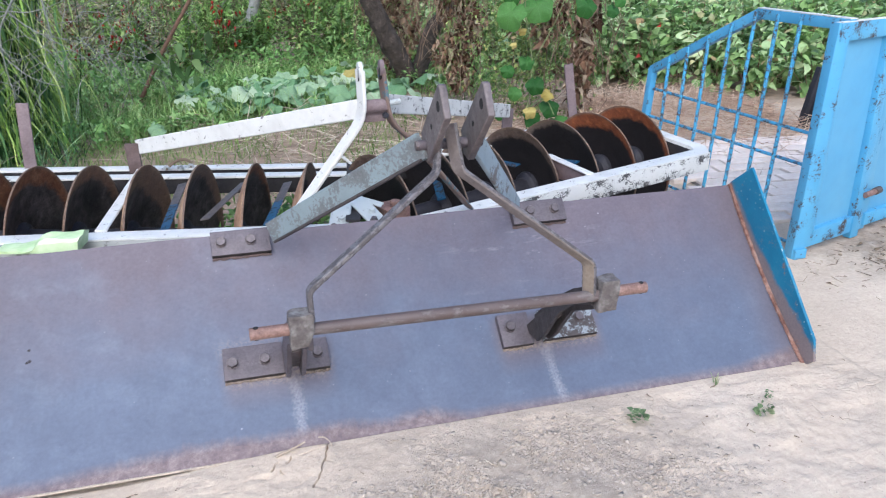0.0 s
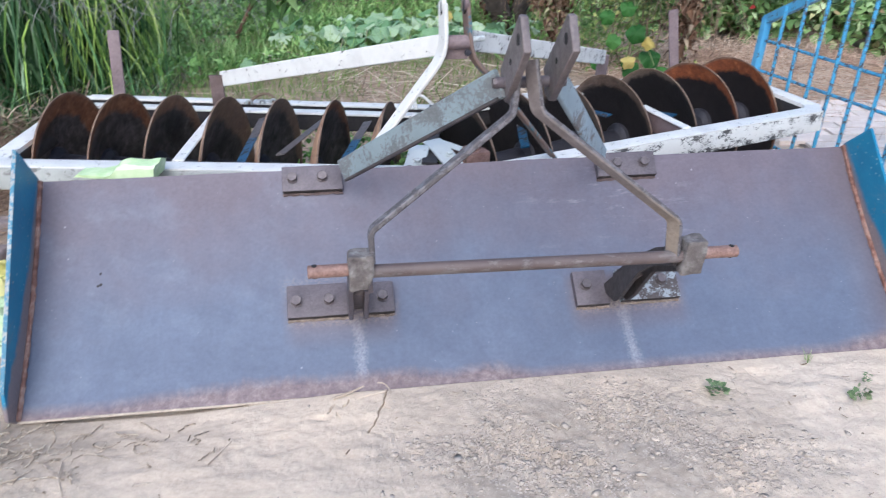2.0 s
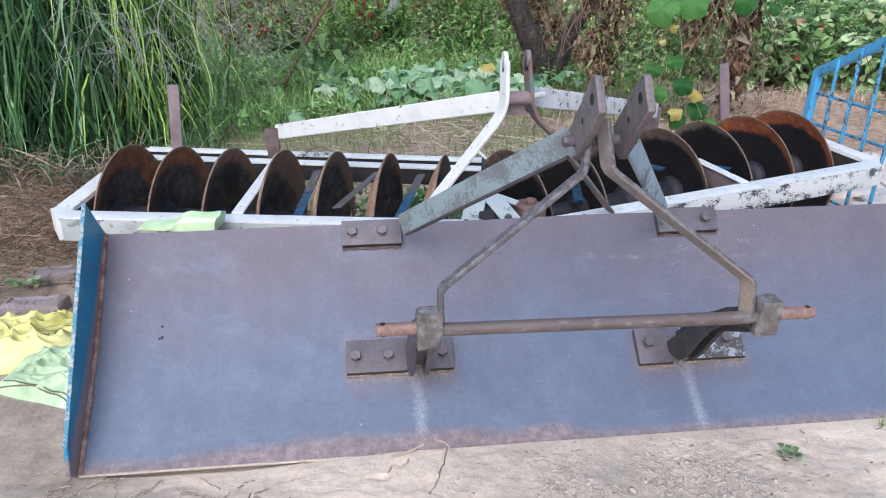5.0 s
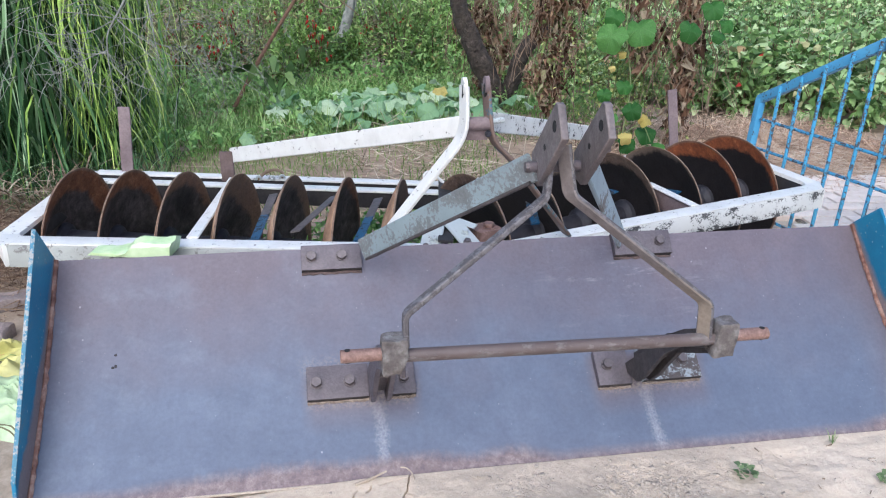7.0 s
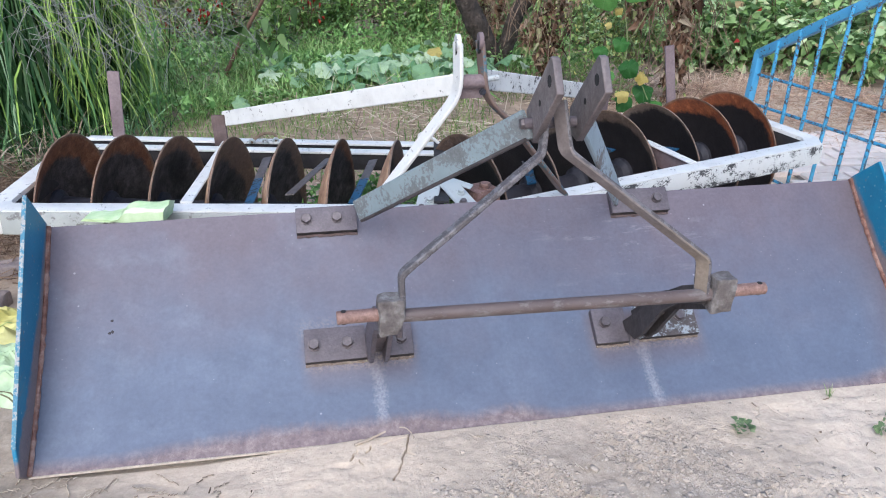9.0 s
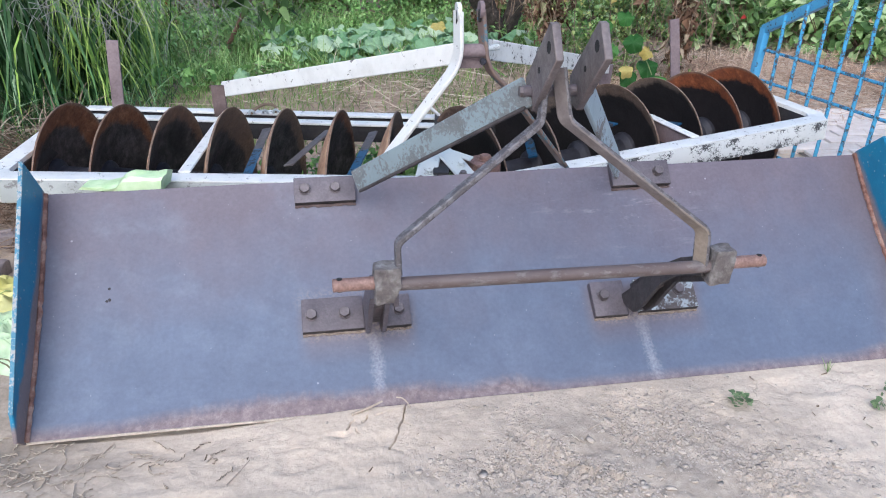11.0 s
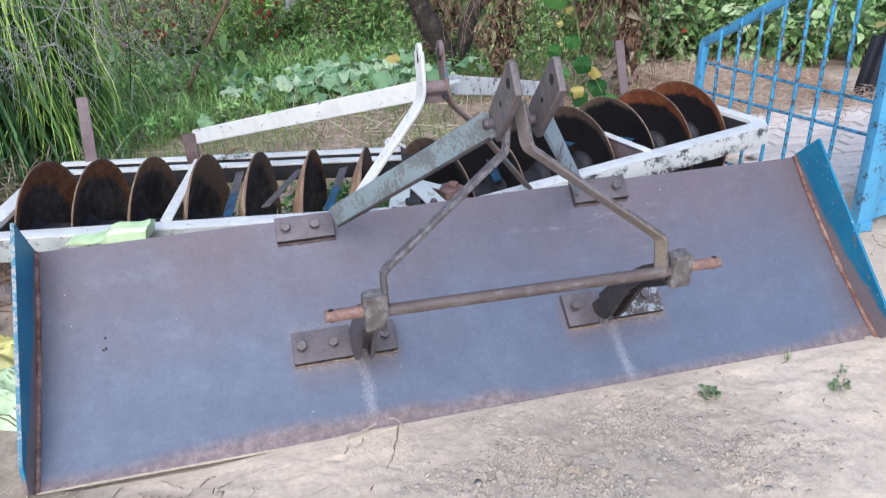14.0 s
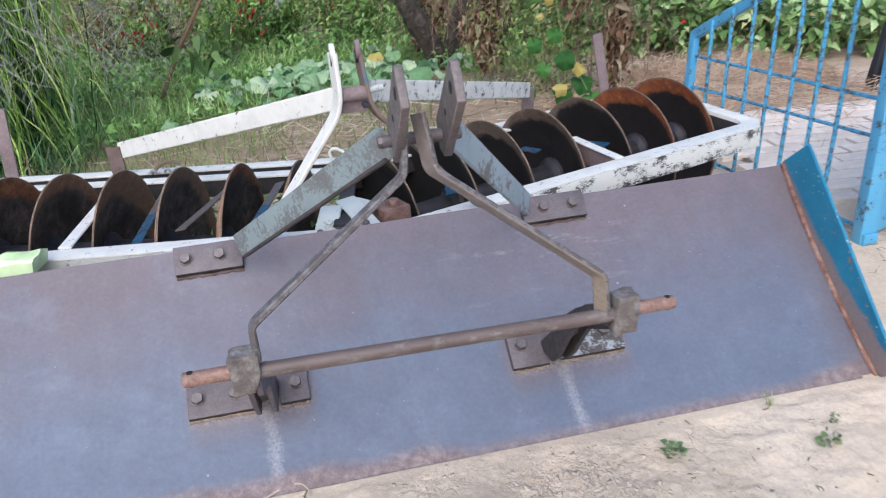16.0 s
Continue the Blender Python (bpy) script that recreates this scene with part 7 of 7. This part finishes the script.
        D = unit(r.normal(size=(leaves, 3)) * 0.9 + np.array([0, 0, -0.8]))
        L = r.uniform(0.024, 0.072, leaves) * np.where(r.random(leaves) < 0.12, 1.5, 1.0)
        me = leaf_mesh("dry_leaves", P - np.array([x0, y0, 0]), D, L, L * r.uniform(0.3, 0.75, leaves), M_DRYLEAF, r, 0.6, 0.7)
        ob = new("dry_foliage", me)
        ob.parent = d
        tagged(ob, "brown shrivelled leaves", kind="stuff")
    dried(1.27, 4.0, 0.115, 0.10, 0.24, 1.75, 60, 3000, 3, "brown withered vine hanging in thick curtains")
    dried(0.02, 6.15, 0.20, 0.06, 0.62, 1.7, 46, 160, 9, "grey withered vine strands hanging before the crop", M_TWIG)
    dried(1.06, 5.32, 0.13, 0.06, 0.06, 0.85, 60, 1000, 8, "grey-brown tangle of dead vine round the tree's foot")
    dried(1.86, 3.05, 0.034, 0.04, 0.16, 1.7, 30, 1300, 4, "brown withered vine hanging in a narrow column")
    dried(1.60, 3.15, 0.12, 0.10, 0.66, 1.7, 45, 1300, 6, "grey-brown withered vine hanging above the straw")


build_vines()


# ---- tree, dead branch, leaning stem ----
def limb(rng, bm, start, d, length, r0, depth, tips):
    pts, p = [Vector(start)], Vector(start)
    d = Vector(d).normalized()
    n = 7
    for i in range(n):
        d = (d + Vector((rng.gauss(0, 0.13), rng.gauss(0, 0.13), rng.gauss(0, 0.08)))).normalized()
        p = p + d * length / n
        pts.append(p.copy())
    tube(pts, [r0 * (1 - 0.6 * i / n) for i in range(n + 1)], 10 if r0 > 0.03 else 6, 0, bm, 0.12, rng)
    if depth:
        for k in range(3):
            j = rng.randint(3, n)
            limb(rng, bm, pts[j], d + Vector((rng.gauss(0, 0.7), rng.gauss(0, 0.7), rng.gauss(0.1, 0.4))), length * 0.6, r0 * 0.4, depth - 1, tips)
    tips.append(pts[-1])


def build_trees():
    rng = random.Random(4)
    t = thing("tree", (1.12, 5.25, 0), "old crooked tree with dark rough bark", "tree")
    bm = bmesh.new()
    tips = []
    spine = [(1.20, 5.2, -0.05), (1.10, 5.15, 0.19), (1.01, 5.1, 0.35), (0.93, 5.1, 0.50), (0.84, 5.1, 0.71), (0.785, 5.1, 0.83), (0.755, 5.1, 0.95), (0.72, 5.05, 1.6), (0.6, 5.0, 2.2)]
    tube(rounded(spine, 0.12), [0.100, 0.058], 14, 0, bm, 0.14, rng)
    spine2 = [(1.22, 5.2, 0.05), (1.30, 5.15, 0.28), (1.335, 5.1, 0.50), (1.47, 5.1, 0.64), (1.60, 5.1, 0.75), (1.66, 5.1, 0.95), (1.75, 5.0, 1.4), (1.85, 4.8, 2.1)]
    tube(rounded(spine2, 0.12), [0.075, 0.04], 12, 0, bm, 0.10, rng)
    for s, d in (((0.6, 5.0, 2.2), (-0.4, 0.2, 1)), ((0.6, 5.0, 2.15), (0.5, -0.6, 0.7)), ((1.85, 4.8, 2.1), (0.4, -0.6, 0.5)), ((1.8, 4.8, 2.05), (-0.1, -0.9, 0.25))):
        limb(rng, bm, s, d, 1.5, 0.045, 2, tips)
    part("trunk", bm, M_BARK, t, "dark rough forked trunk with limbs")
    r = np.random.default_rng(31)
    P = np.concatenate([np.array(q)[None, :] + r.normal(size=(60, 3)) * 0.22 for q in tips])
    P = P[P[:, 2] > 1.75]
    L = r.uniform(0.05, 0.1, len(P))
    me = leaf_mesh("crown", P - np.array([1.12, 5.25, 0]), r.normal(size=(len(P), 3)), L, L * 0.45, M_CHILLI, r)
    ob = new("crown", me)
    ob.parent = t
    tagged(ob, "loose green crown")

    # bare grey branch drooping before the fodder grass
    b = thing("dead_branch", (-2.0, 3.3, 0.0), "bare grey dead shrub with thin drooping twigs", "dead shrub")
    bm = bmesh.new()
    tube([(-2.0, 3.3, 0.0), (-1.9, 3.2, 0.9), (-1.6, 2.9, 1.45), (-1.40, 2.62, 1.25), (-1.39, 2.55, 1.07), (-1.46, 2.55, 0.965), (-1.51, 2.55, 0.885), (-1.515, 2.54, 0.745), (-1.497, 2.54, 0.545)], [0.011, 0.0018], 7, 0.05, bm, 0.1, rng)
    tube([(-1.6, 2.9, 1.45), (-1.35, 2.65, 1.3), (-1.295, 2.55, 1.045), (-1.287, 2.55, 0.91), (-1.27, 2.54, 0.785), (-1.26, 2.54, 0.70)], [0.006, 0.0014], 6, 0.05, bm, 0.1, rng)
    for pts in (((-1.47, 2.55, 0.955), (-1.57, 2.53, 0.90), (-1.742, 2.5, 0.888), (-1.868, 2.48, 0.913), (-1.93, 2.47, 0.95)),
                ((-1.515, 2.55, 0.80), (-1.604, 2.53, 0.79), (-1.72, 2.5, 0.835), (-1.87, 2.48, 0.905)),
                ((-1.515, 2.55, 0.81), (-1.61, 2.53, 0.775), (-1.715, 2.5, 0.714), (-1.78, 2.49, 0.700), (-1.851, 2.48, 0.702)),
                ((-1.46, 2.55, 0.965), (-1.56, 2.52, 0.985), (-1.70, 2.5, 1.00), (-1.80, 2.48, 0.98), (-1.89, 2.47, 0.95)),
                ((-1.45, 2.55, 0.97), (-1.36, 2.52, 0.96), (-1.25, 2.5, 0.99), (-1.16, 2.5, 1.03)),
                ((-1.45, 2.55, 0.96), (-1.38, 2.52, 0.90), (-1.27, 2.5, 0.83), (-1.15, 2.48, 0.76), (-1.06, 2.47, 0.66)),
                ((-1.50, 2.55, 0.74), (-1.42, 2.52, 0.66), (-1.33, 2.5, 0.62), (-1.25, 2.5, 0.60))):
        tube(pts, [0.0029, 0.0012], 5, 0.05, bm, 0.12, rng)
    for k in range(95):
        st = Vector((rng.uniform(-1.95, -0.85), 2.52 + rng.gauss(0, 0.10), rng.uniform(0.66, 1.15)))
        pts = [st]
        d = Vector((rng.gauss(0, 0.7), rng.gauss(0, 0.3), rng.uniform(-1.0, 0.1))).normalized()
        for i in range(6):
            d = (d + Vector((rng.gauss(0, 0.22), rng.gauss(0, 0.12), -0.08 + rng.gauss(0, 0.12)))).normalized()
            pts.append(pts[-1] + d * 0.045)
        tube(pts, [0.0017, 0.0008], 4, 0, bm)
        e = (d + Vector((rng.gauss(0, 0.7), rng.gauss(0, 0.4), rng.gauss(-0.2, 0.4)))).normalized()
        tube([pts[3], pts[3] + e * 0.05, pts[3] + e * 0.10 + Vector((0, 0, -0.015))], [0.0016, 0.0008], 4, 0, bm)
    tagged(part("twig_tangle", bm, M_TWIG, b, "thin grey twigs", 0), kind="stuff")

    # slender grey tree in the crop, and a dry creeper looped before it
    g = thing("grey_tree", (-0.10, 8.2, 0.0), "slender bare grey trunk standing in the chilli crop", "tree")
    bm = bmesh.new()
    tube(rounded([(-0.16, 8.22, -0.05), (-0.09, 8.2, 0.30), (-0.015, 8.2, 0.52), (0.05, 8.2, 0.72), (0.09, 8.2, 0.91), (0.12, 8.2, 1.5), (0.18, 8.25, 2.3)], 0.1), [0.072, 0.036], 10, 0, bm, 0.10, rng)
    for d in ((0.5, -0.1, 0.7), (-0.6, 0.2, 0.7), (0.1, 0.4, 0.9)):
        limb(rng, bm, (0.18, 8.25, 2.28), d, 0.9, 0.024, 1, [])
    part("trunk", bm, M_TWIG, g, "grey bark trunk")
    c = thing("looped_creeper", (-0.3, 5.9, 0.0), "dry creeper hanging in a loop before the crop", "dried vine")
    bm = bmesh.new()
    tube(rounded([(-0.60, 5.95, 1.9), (-0.56, 5.92, 1.3), (-0.525, 5.9, 1.06), (-0.43, 5.9, 0.94), (-0.345, 5.9, 0.84), (-0.276, 5.9, 0.812), (-0.20, 5.9, 0.823), (-0.15, 5.9, 0.87), (-0.118, 5.9, 0.945), (-0.11, 5.9, 1.05), (-0.12, 5.93, 1.8)], 0.04), [0.007, 0.005], 6, 0, bm, 0.12, rng)
    tube(rounded([(-0.42, 5.92, 1.7), (-0.313, 5.9, 1.03), (-0.248, 5.9, 0.97), (-0.205, 5.9, 0.90), (-0.167, 5.9, 0.867), (-0.09, 5.9, 0.813), (-0.02, 5.9, 0.75)], 0.03), [0.007, 0.004], 6, 0, bm, 0.12, rng)
    part("stem", bm, M_TENDRIL, c, "brown dry stem")
    r = np.random.default_rng(27)
    n = 90
    P = np.stack([r.normal(-0.50, 0.05, n), r.normal(5.9, 0.04, n), r.uniform(0.88, 1.5, n)], axis=1)
    L = r.uniform(0.03, 0.07, n)
    ob = new("dry_foliage", leaf_mesh("creeper_leaves", P - np.array([-0.3, 5.9, 0]), unit(r.normal(size=(n, 3)) * 0.8 + np.array([0, 0, -0.8])), L, L * 0.5, M_DRYLEAF, r, 0.5, 0.6))
    ob.parent = c
    tagged(ob, "dark shrivelled leaves", kind="stuff")

    # leaning brown stem with a few dark leaves
    s = thing("leaning_stem", (-1.18, 5.0, 0.0), "leaning brown sapling stem with drooping dark leaves", "sapling")
    part("stem", tube([(-1.20, 5.0, -0.05), (-1.08, 5.0, 0.16), (-0.94, 5.0, 0.41), (-0.77, 5.0, 0.67), (-0.615, 5.0, 0.90), (-0.40, 4.98, 1.25), (-0.2, 4.95, 1.7)], [0.018, 0.012], 8, 0.1), M_STICK, s, "brown bark stem")
    r = np.random.default_rng(12)
    n = 22
    P = np.stack([r.normal(-0.78, 0.13, n), r.normal(4.9, 0.06, n), r.normal(0.42, 0.08, n)], axis=1)
    L = r.uniform(0.12, 0.19, n)
    me = leaf_mesh("foliage", P - np.array([-1.18, 5.0, 0]), unit(r.normal(size=(n, 3)) * 0.45 + np.array([0, -0.2, -1.0])), L, L * 0.4, M_SAPLING, r, 0.2, 0.2)
    ob = new("foliage", me)
    ob.parent = s
    tagged(ob, "dark drooping leaves")


build_trees()


# ---- sacks, bag and bricks ----
def sack_mesh(at, sx, sy, high, turn, seed, sharp=1.0):
    """An emptied sack fallen in on itself: a thin skin with ridged folds over flat corners. Returns its bmesh and its height at a place."""
    c, s = math.cos(radians(turn)), math.sin(radians(turn))

    def height(u, v):
        r = min(1.0, math.hypot(u, v))
        p = Vector((u * 1.5 + seed, v * 1.5, seed * 0.7))
        p += 0.35 * noise.noise_vector(p * 1.4)
        broad = 0.6 + 0.8 * noise.noise(p * 0.8)
        fold = (1 - min(1.0, 2.2 * abs(noise.noise(p * 1.7)))) ** 2
        crease = (1 - min(1.0, 2.4 * abs(noise.noise(Vector((p.x * 2.2, p.y * 3.6, 2.0 + seed)))))) ** 2
        crumple = noise.noise(p * 6.0)
        z = high * (0.30 + 0.55 * max(0.0, broad)) * (1 - r ** 3)
        z += sharp * (0.026 * fold + 0.017 * crease + 0.0025 * crumple) * min(1.0, (1 - r) * 4)
        return 0.004 + max(0.0, z)

    def spot(u, v):
        # squarish outline, corners pulled out
        r, a = math.hypot(u, v), math.atan2(v, u)
        k = 1.0 / max(abs(math.cos(a)), abs(math.sin(a))) ** 0.6 * (1 + 0.10 * noise.noise((math.cos(a) * 1.6 + seed, math.sin(a) * 1.6, 4.0)))
        x, y = u * k * sx, v * k * sy
        return at[0] + c * x - s * y, at[1] + s * x + c * y

    bm = bmesh.new()
    n, rings = 120, 34
    top = bm.verts.new((*spot(0, 0), at[2] + height(0, 0)))
    prev = None
    for j in range(1, rings + 1):
        r = j / rings
        ring = []
        for k in range(n):
            a = 2 * math.pi * k / n
            u, v = r * math.cos(a), r * math.sin(a)
            ring.append(bm.verts.new((*spot(u, v), at[2] + height(u, v))))
        for k in range(n):
            bm.faces.new((top, ring[k], ring[(k + 1) % n]) if prev is None else (prev[k], ring[k], ring[(k + 1) % n], prev[(k + 1) % n]))
        prev = ring
    low = [bm.verts.new((v.co.x, v.co.y, at[2] - 0.002)) for v in prev]
    for k in range(n):
        bm.faces.new((prev[k], low[k], low[(k + 1) % n], prev[(k + 1) % n]))
    bm.faces.new(low[::-1])
    return bm, lambda u, v: Vector((*spot(u, v), at[2] + height(u, v)))


bm, on_yellow = sack_mesh((-1.665, 0.675, 0.0), 0.27, 0.165, 0.155, 8, 2.3, 1.0)
ys = solo("yellow_sack", bm, M_SACKY, (-1.665, 0.675, 0), "crumpled yellow woven plastic sack on the ground", "sack", smooth=50)
# faded printed strokes and mud on the sack
for (u0, v0), (u1, v1), wd, mat, lab in (((0.22, -0.12), (0.52, 0.10), 0.006, M_PRINTR, "faded orange printed stroke"), ((0.30, -0.20), (0.64, 0.08), 0.007, M_PRINTG, "faded green printed stroke"),
                                         ((0.28, 0.14), (0.32, 0.18), 0.010, M_MUD, "dried mud spot"), ((0.02, 0.42), (0.12, 0.45), 0.006, M_MUD, "dried mud spot"), ((0.36, -0.34), (0.40, -0.32), 0.008, M_MUD, "dried mud spot"),
                                         ((0.48, -0.30), (0.52, -0.29), 0.008, M_MUD, "dried mud spot"), ((0.22, 0.50), (0.24, 0.52), 0.005, M_MUD, "dried mud spot")):
    pts = [on_yellow(u0 + (u1 - u0) * k / 8, v0 + (v1 - v0) * k / 8 - 0.05 * math.sin(math.pi * k / 8)) + Vector((0, 0, 0.0005)) for k in range(9)]
    part("print_mark" if mat != M_MUD else "mud_spot", strap(pts, (0.45, -1, 0.2), wd, 0.0016, 0.0, 0.0004), mat, ys, lab)
bm, on_green = sack_mesh((-1.395, 0.440, 0.0), 0.235, 0.130, 0.12, -22, 6.1, 0.6)
gs = solo("green_sack", bm, M_SACKG, (-1.395, 0.440, 0), "crumpled pale green plastic sack on the ground", "sack", smooth=50)
for k in range(2):
    pts = [on_green(-0.80 + 0.11 * i, -0.60 - 0.07 * k - 0.02 * i + 0.015 * math.sin(i * 1.7)) + Vector((0, 0, 0.001)) for i in range(12)]
    part("seam", tube(pts, 0.0024, 5), M_MUD, gs, "dark stitched seam")


def lime_bag():
    """A folded plastic bag: a thick squared bundle with a flat tail."""
    at = Vector((-1.095, 0.700, HZ - 0.010))
    bm = bmesh.new()
    rows = []
    for i in range(15):
        s = i / 14
        x = -0.128 + 0.256 * s
        thick = 0.010 + 0.026 * min(1.0, max(0.0, (s - 0.42) / 0.10)) + 0.010 * s
        wide = 0.036 + 0.010 * min(1.0, s * 2)
        ring = []
        for y, z in ((-1, 0), (-1.02, 0.75), (-0.80, 1.0), (-0.2, 0.92), (0.35, 1.04), (0.85, 0.95), (1.03, 0.6), (1, 0)):
            p = Vector((x + 0.010 * z, y * wide, z * thick))
            p += 0.007 * noise.noise_vector(Vector((x * 24, y * 2.3, z * 2 + 4))) * (0.3 if z == 0 else 1)
            ring.append(bm.verts.new(p))
        rows.append(ring)
    for a, b in zip(rows, rows[1:]):
        for k in range(8):
            bm.faces.new((a[k], a[(k + 1) % 8], b[(k + 1) % 8], b[k]))
    bm.faces.new(rows[0])
    bm.faces.new(rows[-1])
    bmesh.ops.transform(bm, matrix=Matrix.Translation(at) @ Matrix.Rotation(radians(-10), 4, "Z"), verts=bm.verts)
    solo("plastic_bag", bm, M_BAG, at, "pale lime plastic bag folded on the harrow's beam", "bag", smooth=22)


lime_bag()


def brick_with_frog(x, y, z, turn, high=0.05, seed=1):
    """A worn, half-sunk brick: knocked corners and a shallow stamped hollow."""
    bm = box(0, 0, 0, 0.222, 0.106, high, None, 0.010)
    top = max(bm.faces, key=lambda f: f.calc_center_median().z if f.normal.z > 0.9 and f.calc_area() > 0.008 else -9)
    bmesh.ops.inset_region(bm, faces=[top], thickness=0.018, depth=0.0)
    bmesh.ops.inset_region(bm, faces=[top], thickness=0.006, depth=-0.008)
    bmesh.ops.subdivide_edges(bm, edges=[e for e in bm.edges if e.calc_length() > 0.05], cuts=6, use_grid_fill=True)
    for v in bm.verts:
        q = v.co + Vector((seed * 3.1, seed, 0))
        v.co += noise.noise_vector(q * 14) * 0.009 + noise.noise_vector(q * 55) * 0.003
        out = max(abs(v.co.x) - 0.085, 0) + max(abs(v.co.y) - 0.035, 0)
        v.co.z -= 0.45 * out * (0.6 + noise.noise(q * 9))
    turned = Matrix.Rotation(radians(turn), 4, "Z")
    bmesh.ops.transform(bm, matrix=Matrix.Translation((x, y, z + high / 2 - 0.006)) @ turned, verts=bm.verts)
    ob = solo("brick", bm, M_BRICKD, (x, y, z), "weathered clay brick with a stamped hollow", "brick", "loose bricks")
    # stamped marks, unreadable
    for i in range(5):
        c = Vector((x, y, z + high - 0.016)) + turned.to_3x3() @ Vector((-0.052 + 0.026 * i, 0, 0))
        part("stamp_bar", box(c.x, c.y, c.z, 0.010, 0.026, 0.004, turned, 0.001), M_BRICKD, ob)


brick_with_frog(-1.705, 0.962, 0.0, -5, 0.055, 1)
brick_with_frog(-1.985, 0.985, 0.0, -5, 0.05, 2)
brick_with_frog(-1.715, 1.255, 0.0, 12, 0.05, 3)
for at, size in (((-1.83, 1.15, 0.02), 0.05), ((-1.93, 1.13, 0.02), 0.05), ((-1.76, 1.14, 0.02), 0.04)):
    yard_weed(at, size, "small leafy weed beside loose bricks")


# ---- brick paving beyond the gate ----
def build_paving():
    bed = [(1.93, 1.15), (3.35, 0.98), (3.5, 2.45), (2.0, 2.72)]
    bm = bmesh.new()
    bm.faces.new([bm.verts.new((x, y, 0.012)) for x, y in bed])
    pv = solo("brick_paving", bm, M_JOINT, (2.6, 1.8, 0.0), "pale worn brick paving beyond the gate", "paving", kind="structure", smooth=0)
    bm = box(0, 0, 0, 0.226, 0.108, 0.03, None, 0.005)
    finish(bm, 40)
    me = bpy.data.meshes.new("paving_brick")
    bm.to_mesh(me)
    bm.free()
    me.materials.append(M_BRICK)
    rng = random.Random(2)
    o = origin_of[pv]
    row = 0
    y = 1.18
    while y < 2.66:
        x = 1.98 + (0.118 if row % 2 else 0.0)
        while x < 3.38:
            yy = y - 0.11 * (x - 1.95)
            share("brick", me, pv, Matrix.Translation((x + rng.uniform(-0.004, 0.004) - o.x, yy + rng.uniform(-0.004, 0.004) - o.y, 0.012 + rng.uniform(-0.004, 0.004) - o.z + 0.002)) @ Matrix.Rotation(radians(-6 + rng.uniform(-1.5, 1.5)), 4, "Z"))
            x += 0.237
        y += 0.117
        row += 1


build_paving()
